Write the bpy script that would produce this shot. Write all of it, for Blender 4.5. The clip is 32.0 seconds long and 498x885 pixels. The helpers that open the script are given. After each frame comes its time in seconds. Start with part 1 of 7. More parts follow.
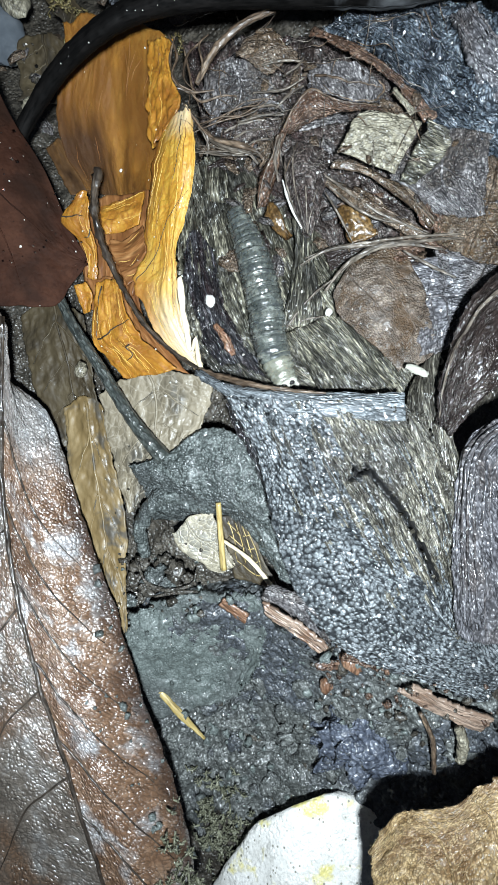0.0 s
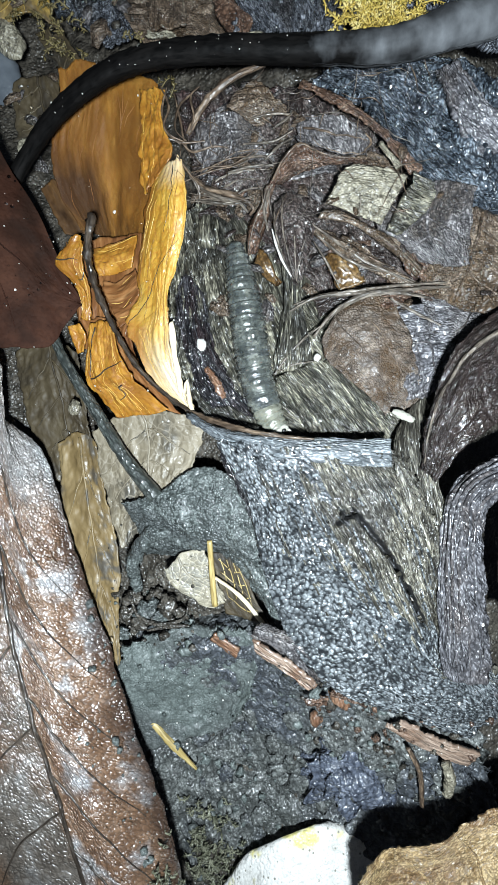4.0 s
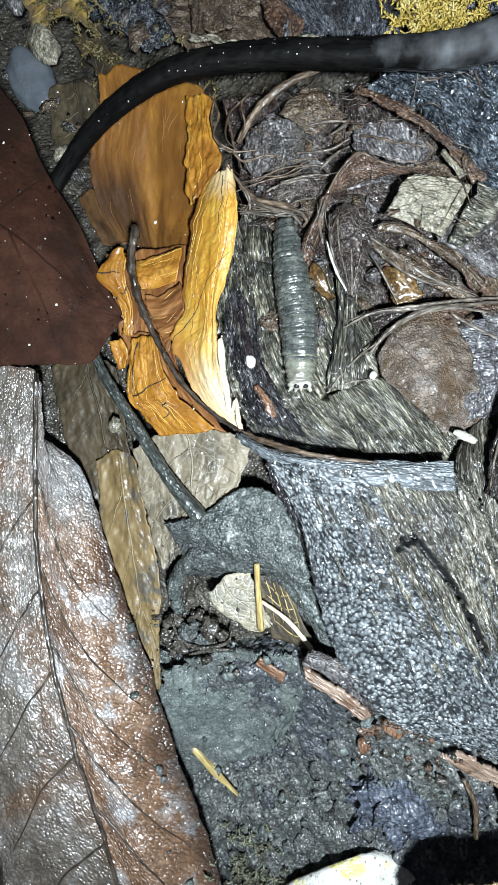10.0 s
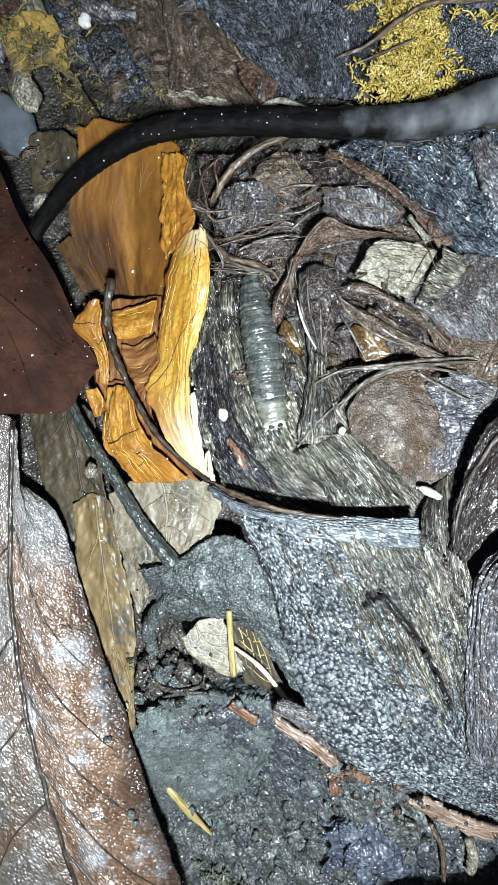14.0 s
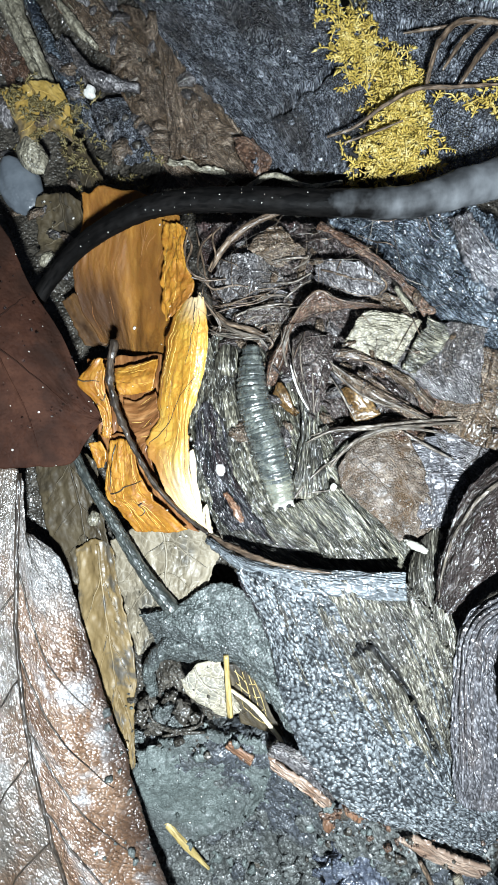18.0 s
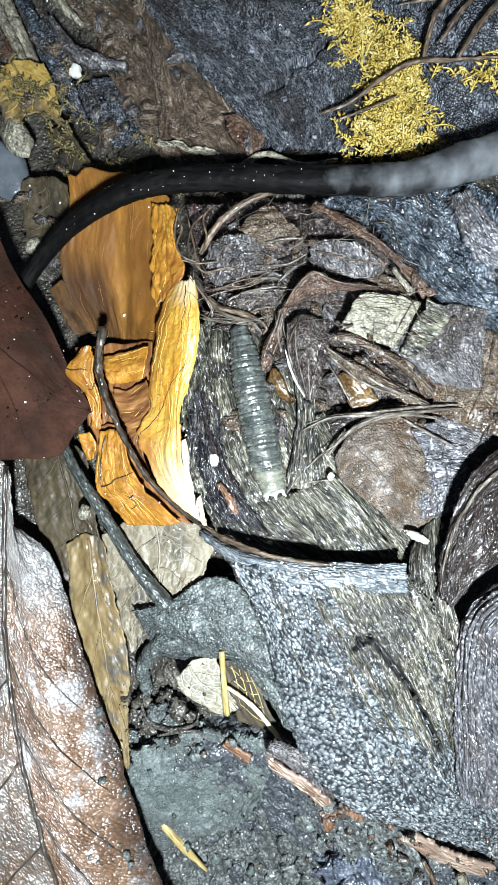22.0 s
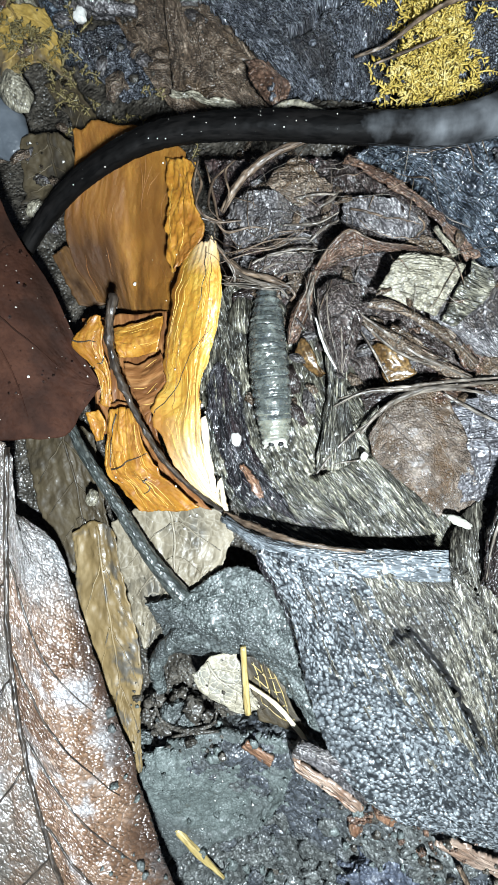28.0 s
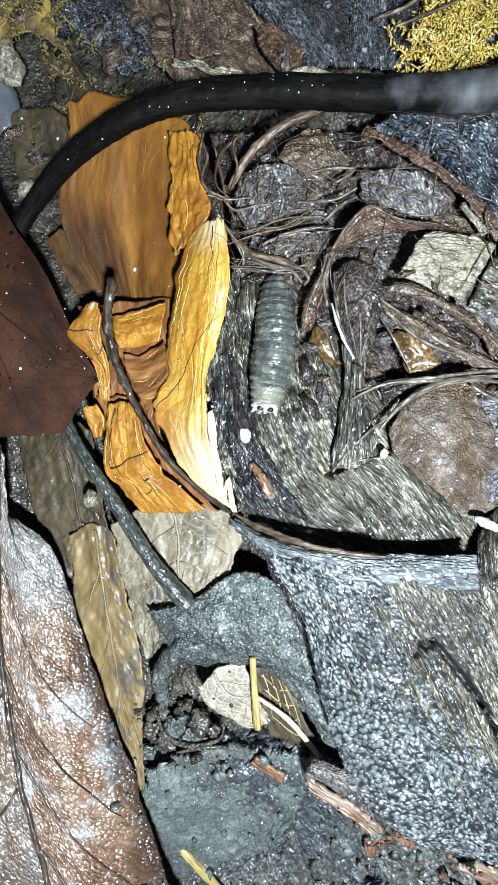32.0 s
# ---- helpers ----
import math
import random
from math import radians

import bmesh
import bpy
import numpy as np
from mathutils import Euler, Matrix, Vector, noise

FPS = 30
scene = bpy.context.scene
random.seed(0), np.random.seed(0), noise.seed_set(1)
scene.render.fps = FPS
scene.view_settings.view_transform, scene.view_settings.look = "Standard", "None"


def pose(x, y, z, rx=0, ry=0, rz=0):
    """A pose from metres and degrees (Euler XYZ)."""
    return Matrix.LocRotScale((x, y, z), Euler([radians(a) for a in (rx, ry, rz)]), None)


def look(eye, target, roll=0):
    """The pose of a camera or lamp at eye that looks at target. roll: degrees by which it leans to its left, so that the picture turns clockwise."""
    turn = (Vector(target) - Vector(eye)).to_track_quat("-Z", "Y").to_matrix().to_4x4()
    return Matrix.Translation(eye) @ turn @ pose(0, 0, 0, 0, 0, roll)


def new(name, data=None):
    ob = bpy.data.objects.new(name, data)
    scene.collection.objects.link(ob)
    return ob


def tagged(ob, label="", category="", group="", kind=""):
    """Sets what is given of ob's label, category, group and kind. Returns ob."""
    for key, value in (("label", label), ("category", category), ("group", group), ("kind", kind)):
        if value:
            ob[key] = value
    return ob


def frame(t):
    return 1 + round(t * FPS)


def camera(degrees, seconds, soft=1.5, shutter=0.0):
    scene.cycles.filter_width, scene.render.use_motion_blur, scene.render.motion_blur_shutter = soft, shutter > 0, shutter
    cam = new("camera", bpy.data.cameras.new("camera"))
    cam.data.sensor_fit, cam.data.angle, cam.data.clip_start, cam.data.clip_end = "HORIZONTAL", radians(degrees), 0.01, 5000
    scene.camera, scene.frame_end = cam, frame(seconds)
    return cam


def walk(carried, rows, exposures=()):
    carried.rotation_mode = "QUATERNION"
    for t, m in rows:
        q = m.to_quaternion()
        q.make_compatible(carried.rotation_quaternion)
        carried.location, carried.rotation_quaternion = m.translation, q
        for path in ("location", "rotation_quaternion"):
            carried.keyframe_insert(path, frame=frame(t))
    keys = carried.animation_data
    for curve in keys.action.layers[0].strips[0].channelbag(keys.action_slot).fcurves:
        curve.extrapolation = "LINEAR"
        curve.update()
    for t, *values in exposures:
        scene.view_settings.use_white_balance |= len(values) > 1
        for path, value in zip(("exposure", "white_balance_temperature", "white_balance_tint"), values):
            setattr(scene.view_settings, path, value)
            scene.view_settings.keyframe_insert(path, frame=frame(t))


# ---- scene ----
cam = camera(55.34, 32.0, 1.5)
walk(cam, [
    (0, pose(0.00189, -0.01681, 0.07943, -0.99, 1.43, -0.05)),
    (0.5, pose(0.00147, -0.01624, 0.07880, -0.96, 1.52, -0.07)),
    (1, pose(0.00101, -0.01562, 0.07743, -1.04, 1.79, -0.18)),
    (1.5, pose(0.00016, -0.01351, 0.07869, -1.11, 1.60, -0.07)),
    (2, pose(-0.00119, -0.00886, 0.07931, -0.96, 1.05, 0.10)),
    (2.5, pose(-0.00054, -0.01056, 0.07831, -0.98, 1.39, -0.10)),
    (3, pose(0.00113, -0.00931, 0.08125, -0.63, 1.25, -0.07)),
    (3.5, pose(0.00337, -0.01035, 0.08094, -0.71, 1.19, -0.00)),
    (5.5, pose(0.00208, -0.00890, 0.08055, -0.80, 0.88, 0.01)),
    (6, pose(0.00241, -0.00661, 0.08368, -0.43, 0.56, -0.06)),
    (6.5, pose(0.00368, -0.00680, 0.08294, -0.50, 0.91, -0.10)),
    (7, pose(0.00437, -0.01199, 0.07996, -0.59, 1.03, -0.25)),
    (7.5, pose(0.00225, -0.01103, 0.07823, -0.72, 1.13, -0.13)),
    (8, pose(0.00081, -0.01221, 0.07623, -0.98, 1.35, -0.17)),
    (8.5, pose(-0.00062, -0.01004, 0.07784, -0.92, 1.14, -0.06)),
    (9, pose(-0.00204, -0.00523, 0.07943, -0.67, 1.03, 0.19)),
    (9.5, pose(0.00154, -0.00875, 0.07693, -0.81, 1.35, -0.03)),
    (10, pose(-0.00439, -0.00681, 0.07788, -0.97, 1.64, -0.10)),
    (10.5, pose(-0.00147, -0.00138, 0.08364, -0.40, 1.29, 0.25)),
    (11, pose(-0.00118, -0.00242, 0.08041, -0.60, 1.29, 0.23)),
    (11.5, pose(-0.00064, -0.00113, 0.08026, -0.60, 1.42, 0.36)),
    (12, pose(-0.00235, 0.00004, 0.08087, -0.50, 0.84, 0.35)),
    (12.5, pose(0.00099, 0.00302, 0.08242, -0.25, 0.15, 0.37)),
    (13, pose(0.00125, 0.00050, 0.08013, -0.47, 0.87, 0.25)),
    (13.5, pose(-0.00192, 0.00345, 0.08139, -0.44, 0.75, 0.50)),
    (14, pose(-0.00083, 0.00103, 0.07901, -0.60, 0.93, 0.30)),
    (14.5, pose(-0.00131, 0.00073, 0.07765, -0.64, 0.95, 0.29)),
    (16.5, pose(-0.00166, 0.00799, 0.08294, 0.19, 1.02, 0.55)),
    (17, pose(-0.00219, 0.00963, 0.08336, 0.41, 1.19, 0.49)),
    (17.5, pose(-0.00217, 0.01178, 0.08614, 0.52, 0.81, 0.52)),
    (18, pose(-0.00049, 0.00912, 0.08292, 0.16, 0.69, 0.30)),
    (18.5, pose(0.00159, 0.00886, 0.08149, 0.15, 0.49, 0.04)),
    (19, pose(-0.00060, 0.01243, 0.08476, 0.39, 0.50, 0.17)),
    (19.5, pose(-0.00197, 0.01432, 0.08589, 0.46, -0.10, 0.21)),
    (20, pose(0.00056, 0.01198, 0.08404, 0.39, 0.47, 0.04)),
    (20.5, pose(-0.00102, 0.01005, 0.08208, 0.21, 0.66, -0.09)),
    (21, pose(0.00041, 0.01164, 0.08503, 0.45, 0.57, -0.10)),
    (21.5, pose(0.00055, 0.00862, 0.08187, 0.08, 0.30, -0.22)),
    (22, pose(-0.00002, 0.00760, 0.08027, -0.06, 0.37, -0.23)),
    (22.5, pose(-0.00031, 0.00994, 0.08215, -0.06, -0.20, -0.06)),
    (23, pose(-0.00199, 0.00983, 0.08101, -0.15, 0.09, 0.14)),
    (23.5, pose(-0.00255, 0.00717, 0.07863, -0.33, 0.38, -0.07)),
    (24, pose(-0.00282, 0.00698, 0.07790, -0.25, 0.80, -0.11)),
    (24.5, pose(-0.00466, 0.00891, 0.08011, -0.33, -0.06, -0.07)),
    (25, pose(-0.00553, 0.00750, 0.07826, -0.52, -0.23, -0.04)),
    (25.5, pose(-0.00301, 0.00868, 0.07874, -0.61, -0.60, 0.04)),
    (27.5, pose(-0.00506, 0.00597, 0.07520, -0.71, -0.51, -0.22)),
    (28, pose(-0.00489, 0.00512, 0.07395, -0.74, -0.46, -0.32)),
    (28.5, pose(-0.00446, 0.00518, 0.07287, -0.82, -0.91, -0.21)),
    (29, pose(-0.00561, 0.00411, 0.07064, -1.04, -0.68, -0.26)),
    (29.5, pose(-0.00486, 0.00565, 0.07195, -0.73, -0.73, -0.34)),
    (30, pose(-0.00522, 0.00836, 0.07445, -0.60, -1.51, -0.45)),
    (30.5, pose(-0.00529, 0.00703, 0.07399, -0.51, -1.30, -0.41)),
    (31, pose(-0.00513, 0.00638, 0.07245, -0.67, -0.85, -0.43)),
    (31.5, pose(-0.00703, 0.00480, 0.06963, -0.80, -0.54, -0.31)),
    (32, pose(-0.00645, 0.00492, 0.06872, -1.05, -0.63, -0.47)),
], exposures=[(0, -0.48), (3, -0.48), (6, -0.54), (9, -0.46), (13, -0.36), (17, -0.12), (20, 0.0), (25, -0.03), (28, -0.12), (31, -0.24), (32, -0.18)])

# ---- night, and one small torch held beside the camera ----
world = bpy.data.worlds.new("night")
scene.world = world
world.use_nodes = True
world.node_tree.nodes["Background"].inputs[0].default_value = (0.55, 0.7, 1.0, 1)
world.node_tree.nodes["Background"].inputs[1].default_value = 0.05
lamp = bpy.data.lights.new("torch", "SPOT")
lamp.energy, lamp.color = 3.0, (0.885, 1.0, 1.085)
lamp.shadow_soft_size, lamp.spot_size, lamp.spot_blend = 0.005, radians(125), 0.8
new("torch", lamp).matrix_world = look((0.012, -0.036, 0.124), (0.010, 0.009, 0.0))

MM = 0.001
TOP = np.full((320, 480), -40.0)  # height of what lies uppermost, in cells of half a millimetre


def note_height(p):
    i, j = ((p[..., 0] + 80) * 2).astype(int).ravel(), ((p[..., 1] + 120) * 2).astype(int).ravel()
    ok = (i >= 0) & (i < 320) & (j >= 0) & (j < 480)
    np.maximum.at(TOP, (i[ok], j[ok]), p[..., 2].ravel()[ok])


def height_at(x, y):
    return TOP[int(np.clip((x + 80) * 2, 0, 319)), int(np.clip((y + 120) * 2, 0, 479))]


# ---- small tools: noise, curves, lofted sheets, tubes, lumps ----
def lattice(ix, iy, iz, seed):
    h = (ix * 374761393 + iy * 668265263 + iz * 2147483647 + seed * 144665) & 0xFFFFFFFF
    h = ((h ^ (h >> 13)) * 1274126177) & 0xFFFFFFFF
    return ((h ^ (h >> 16)) & 0xFFFF) / 65535.0 * 2 - 1


def grainy(x, y, z=0.0, seed=0):
    """Smooth value noise, -1 to 1, for arrays."""
    x, y, z = np.broadcast_arrays(np.asarray(x, float), np.asarray(y, float), np.asarray(z, float))
    fx, fy, fz = np.floor(x), np.floor(y), np.floor(z)
    ix, iy, iz = fx.astype(np.int64), fy.astype(np.int64), fz.astype(np.int64)
    a, b, c = x - fx, y - fy, z - fz
    a, b, c = (q * q * (3 - 2 * q) for q in (a, b, c))
    out = 0
    for dx in (0, 1):
        for dy in (0, 1):
            for dz in (0, 1):
                w = (a if dx else 1 - a) * (b if dy else 1 - b) * (c if dz else 1 - c)
                out = out + w * lattice(ix + dx, iy + dy, iz + dz, seed)
    return out


def fbm(x, y, z=0.0, seed=0, octaves=4, gain=0.5):
    total, amp = 0, 1.0
    for o in range(octaves):
        total = total + amp * grainy(x * 2 ** o, y * 2 ** o, np.asarray(z) * 2 ** o, seed + 7 * o)
        amp *= gain
    return total


def spline(points, n):
    """n points along a smooth curve through the given ones, evenly spaced."""
    p = np.array(points, float)
    if len(p) == 2:
        return p[0] + (p[1] - p[0]) * np.linspace(0, 1, n)[:, None]
    q = np.vstack([2 * p[0] - p[1], p, 2 * p[-1] - p[-2]])
    fine = []
    for i in range(len(p) - 1):
        a, b, c, d = q[i:i + 4]
        for s in np.linspace(0, 1, 24, endpoint=False):
            fine.append(0.5 * (2 * b + (c - a) * s + (2 * a - 5 * b + 4 * c - d) * s * s + (3 * b - a - 3 * c + d) * s ** 3))
    fine = np.array(fine + [p[-1]])
    run = np.concatenate([[0], np.cumsum(np.linalg.norm(np.diff(fine, axis=0), axis=1))])
    at = np.linspace(0, run[-1], n)
    return np.stack([np.interp(at, run, fine[:, k]) for k in range(3)], 1)


def across(stack, n):
    """Smooth curves over the first axis of a stack of rails."""
    k = len(stack)
    if k == 2:
        s = np.linspace(0, 1, n)[:, None, None]
        return stack[0] * (1 - s) + stack[1] * s
    q = np.concatenate([[2 * stack[0] - stack[1]], stack, [2 * stack[-1] - stack[-2]]])
    out = []
    for s in np.linspace(0, k - 1, n):
        i = min(int(s), k - 2)
        s, (a, b, c, d) = s - i, q[i:i + 4]
        out.append(0.5 * (2 * b + (c - a) * s + (2 * a - 5 * b + 4 * c - d) * s * s + (3 * b - a - 3 * c + d) * s ** 3))
    return np.array(out)


def pick(grid, s, t):
    """Points of a surface grid at parameters s, t in 0..1."""
    n, m = grid.shape[:2]
    s, t = np.clip(s, 0, 1) * (n - 1), np.clip(t, 0, 1) * (m - 1)
    i, j = np.minimum(s.astype(int), n - 2), np.minimum(t.astype(int), m - 2)
    a, b = (s - i)[..., None], (t - j)[..., None]
    return (grid[i, j] * (1 - a) * (1 - b) + grid[i + 1, j] * a * (1 - b) + grid[i, j + 1] * (1 - a) * b + grid[i + 1, j + 1] * a * b)


def normals(g):
    d1, d2 = np.gradient(g, axis=0), np.gradient(g, axis=1)
    n = np.cross(d1, d2)
    n /= np.linalg.norm(n, axis=2, keepdims=True) + 1e-9
    if n[..., 2].mean() < 0:
        n = -n
    return n


class Sheet:
    """A lofted sheet in millimetres: rails run along the grain, from one side to the other."""

    def __init__(self, rails, step=0.6, rag=0.5, rag_size=2.5, relief=0.25, size=2.5, stretch=1.0, seed=1, thick=0.5, tips=True, lumps=0.0, lump_size=9.0):
        rough = across(np.array([spline(r, 60) for r in rails]), 60)
        wide = np.linalg.norm(np.diff(rough, axis=0), axis=2).sum(0).max()
        long = np.linalg.norm(np.diff(rough, axis=1), axis=2).sum(1).max()
        nu, nv = int(np.clip(wide / step, 4, 220)), int(np.clip(long / step, 6, 260))
        s, t = np.meshgrid(np.linspace(0, 1, nu), np.linspace(0, 1, nv), indexing="ij")
        edge = lambda q, k: rag * (fbm(q / rag_size / 1.4, k * 3.7, seed * 1.3, seed, 3, 0.5) * 0.6 + 0.5).clip(0, 1.2)
        s = edge(t * long, 1) / wide * (1 - s) + (1 - edge(t * long, 2) / wide) * s
        if tips:
            t = edge(s * wide, 3) / long * (1 - t) + (1 - edge(s * wide, 4) / long) * t
        g = pick(rough, s, t)
        self.u, self.v = s * wide, t * long
        n = normals(g)
        h = relief * fbm(self.u / size, self.v / size / stretch, seed * 2.1, seed + 3, 5, 0.62)
        h += relief * 0.8 * (0.5 - np.abs(fbm(self.u / size * 1.7, self.v / size / stretch * 1.7, seed * 3.3, seed + 23, 3, 0.6)))
        h += lumps * fbm(self.u / lump_size, self.v / lump_size, seed * 0.7, seed + 11, 2)
        self.g = g + n * h[..., None]
        self.thick, self.seed = thick, seed
        note_height(self.g)

    def mesh(self):
        g, n = self.g, normals(self.g)
        a, b = g.shape[:2]
        low = g - n * self.thick
        verts = np.vstack([g.reshape(-1, 3), low.reshape(-1, 3)])
        i, j = np.meshgrid(np.arange(a - 1), np.arange(b - 1), indexing="ij")
        q = (i * b + j).ravel()
        top = np.stack([q, q + b, q + b + 1, q + 1], 1)
        ring = np.concatenate([np.arange(b), np.arange(1, a) * b + b - 1, (a - 1) * b + np.arange(b - 2, -1, -1), np.arange(a - 2, 0, -1) * b])
        nxt = np.roll(ring, -1)
        k = a * b
        side = np.stack([ring, nxt, nxt + k, ring + k], 1)
        faces = np.vstack([top, top[:, ::-1] + k, side])
        # outward winding
        if np.cross(g[1, 0] - g[0, 0], g[0, 1] - g[0, 0])[2] < 0:
            faces = faces[:, ::-1]
        uv = np.stack([np.tile(self.u.ravel(), 2), np.tile(self.v.ravel(), 2)], 1)
        return verts, faces, uv

    def carve(self, line, depth, width):
        """A crack along a line of points."""
        p = spline(line, 80)[:, :2]
        d = np.full(self.g.shape[:2], 1e9)
        for q in p:
            d = np.minimum(d, np.hypot(self.g[..., 0] - q[0], self.g[..., 1] - q[1]))
        self.g[..., 2] -= depth * np.clip(1 - d / width, 0, 1) ** 0.7
        return d

    def splinters(self, parent, material, count, seed, r=(0.1, 0.28), share=(0.06, 0.22), name="fibre"):
        """Raised strands that follow the grain."""
        rng = np.random.default_rng(seed)
        for _ in range(count):
            s0, t0, n = rng.uniform(0.03, 0.97), rng.uniform(0.02, 0.8), rng.uniform(*share)
            s1 = s0 + rng.uniform(-0.03, 0.03)
            q = rng.uniform(*r)
            part(name, tube(self.on([(s0, t0), ((s0 + s1) / 2 + rng.uniform(-0.01, 0.01), t0 + n / 2), (s1, t0 + n)], 24, q * 0.5), [q * 0.3, q, q * 0.8, q * 0.2], 6, 24, 0.4, int(rng.integers(99))), material, parent)

    def on(self, path, n=40, lift=0.1):
        """Points of the surface along a path of (s, t) pairs."""
        p = spline([(s, t, 0) for s, t in path], n)
        return pick(self.g, p[:, 0], p[:, 1]) + np.array([0, 0, lift])


def tube(points, radii, sides=8, n=40, rough=0.0, seed=1, flat=1.0):
    """A round stem along points; radii are taken along it. flat: height over width."""
    p = np.array(points) if len(points) >= n else spline(points, n)
    n = len(p)
    r = np.interp(np.linspace(0, 1, n), np.linspace(0, 1, len(radii)), radii)
    t = np.gradient(p, axis=0)
    t /= np.linalg.norm(t, axis=1, keepdims=True) + 1e-9
    side = np.cross(t, (0, 0, 1.0))
    bad = np.linalg.norm(side, axis=1) < 0.05
    side[bad] = (1, 0, 0)
    side /= np.linalg.norm(side, axis=1, keepdims=True)
    up = np.cross(side, t)
    a = np.linspace(0, 2 * np.pi, sides, endpoint=False)
    run = np.linspace(0, 1, n)[:, None] * np.linalg.norm(np.diff(p, axis=0), axis=1).sum()
    k = 1 + rough * fbm(np.cos(a)[None] * 1.3 + run * 0.7, np.sin(a)[None] * 1.3 + run * 0.2, run * 0.9, seed, 3)
    v = p[:, None] + (r[:, None] * k)[..., None] * (np.cos(a)[None, :, None] * side[:, None] + flat * np.sin(a)[None, :, None] * up[:, None])
    i, j = np.meshgrid(np.arange(n - 1), np.arange(sides), indexing="ij")
    i, j = i.ravel(), j.ravel()
    f = np.stack([i * sides + j, i * sides + (j + 1) % sides, (i + 1) * sides + (j + 1) % sides, (i + 1) * sides + j], 1)
    uv = np.stack([np.tile(a / (2 * np.pi) * 6 * r.mean(), n), np.repeat(run[:, 0], sides)], 1)
    m = n * sides
    verts = np.vstack([v.reshape(-1, 3), p[:1], p[-1:]])
    uv = np.vstack([uv, uv[:1], uv[-1:]])
    caps = [(int((q + 1) % sides), q, m, m) for q in range(sides)] + [((n - 1) * sides + q, (n - 1) * sides + (q + 1) % sides, m + 1, m + 1) for q in range(sides)]
    return verts, [tuple(q) for q in f] + [c[:3] for c in caps], uv


BALL = {}


def lump(centre, size, seed=1, rough=0.25, level=3, turn=0.0, scale=1.0):
    """A worn lump: centre, three radii, how uneven."""
    if level not in BALL:
        bm = bmesh.new()
        bmesh.ops.create_icosphere(bm, subdivisions=level, radius=1)
        bm.verts.index_update()
        BALL[level] = (np.array([v.co[:] for v in bm.verts]), [tuple(v.index for v in f.verts) for f in bm.faces])
        bm.free()
    d, f = BALL[level]
    k = 1 + rough * fbm(d[:, 0] * 1.4 * scale + seed, d[:, 1] * 1.4 * scale, d[:, 2] * 1.4 * scale, seed, 4, 0.55)
    v = d * k[:, None] * np.array(size)
    c, s = math.cos(turn), math.sin(turn)
    v = np.stack([v[:, 0] * c - v[:, 1] * s, v[:, 0] * s + v[:, 1] * c, v[:, 2]], 1) + np.array(centre)
    return v, f, v[:, :2]


def boulder(centre, size, seed, turn=0.0):
    """A broken stone: flat faces with worn edges."""
    v, f, uv = lump((0, 0, 0), (1, 1, 1), seed, 0.0, 5)
    rng = np.random.default_rng(seed)
    n = rng.normal(size=(9, 3))
    n /= np.linalg.norm(n, axis=1, keepdims=True)
    far = rng.uniform(0.72, 1.0, 9)
    r = (np.clip(v @ n.T / far, 0, None) ** 22).sum(1) ** (-1 / 22)
    r = np.clip(r, 0.6, 1.3) * (1 + 0.035 * fbm(v[:, 0] * 3, v[:, 1] * 3, v[:, 2] * 3, seed, 4))
    v = v * r[:, None] * np.array(size)
    c, s = math.cos(turn), math.sin(turn)
    v = np.stack([v[:, 0] * c - v[:, 1] * s, v[:, 0] * s + v[:, 1] * c, v[:, 2]], 1) + np.array(centre)
    return v, f, v[:, :2]


def join(pieces):
    """Several (verts, faces, uv) as one."""
    vs, fs, us, k = [], [], [], 0
    for v, f, u in pieces:
        vs.append(v), us.append(u)
        fs.extend([tuple(int(i) + k for i in q) for q in f])
        k += len(v)
    return np.vstack(vs), fs, np.vstack(us)


def mesh_of(name, data, material, base=(0, 0, 0), smooth=True):
    v, f, uv = data
    me = bpy.data.meshes.new(name)
    me.from_pydata(((np.asarray(v) - np.array(base)) * MM).tolist(), [], [tuple(int(i) for i in q) for q in f])
    layer = me.uv_layers.new(name="grain")
    idx = np.zeros(len(me.loops), dtype=np.int32)
    me.loops.foreach_get("vertex_index", idx)
    layer.data.foreach_set("uv", np.asarray(uv, dtype=np.float32)[idx].ravel())
    if smooth:
        me.polygons.foreach_set("use_smooth", np.ones(len(me.polygons), dtype=bool))
    me.materials.append(material)
    me.update()
    return me


def solid(name, data, material, label="", category="", group="", kind="", smooth=True):
    """A thing of one mesh, standing where its lowest middle is."""
    v = np.asarray(data[0])
    base = np.array([v[:, 0].mean(), v[:, 1].mean(), v[:, 2].min()])
    ob = new(name, mesh_of(name, data, material, base, smooth))
    ob.location = base * MM
    return tagged(ob, label, category, group, kind)


def thing(name, base, label, category, group="", kind=""):
    ob = new(name)
    ob.empty_display_size = 0.002
    ob.location = np.array(base) * MM
    return tagged(ob, label, category, group, kind)


def part(name, data, material, parent, label="", kind=""):
    """One mesh under a thing or a part, given in place."""
    base, up = np.zeros(3), parent
    while up is not None:
        base, up = base + np.array(up.location) / MM, up.parent
    ob = new(name, mesh_of(name, data, material, base))
    ob.parent = parent
    return tagged(ob, label, kind=kind)


def pieces_of(v, f, uv, keep):
    f = np.array(f)[keep]
    used, idx = np.unique(f, return_inverse=True)
    return np.asarray(v)[used], idx.reshape(f.shape), np.asarray(uv)[used]


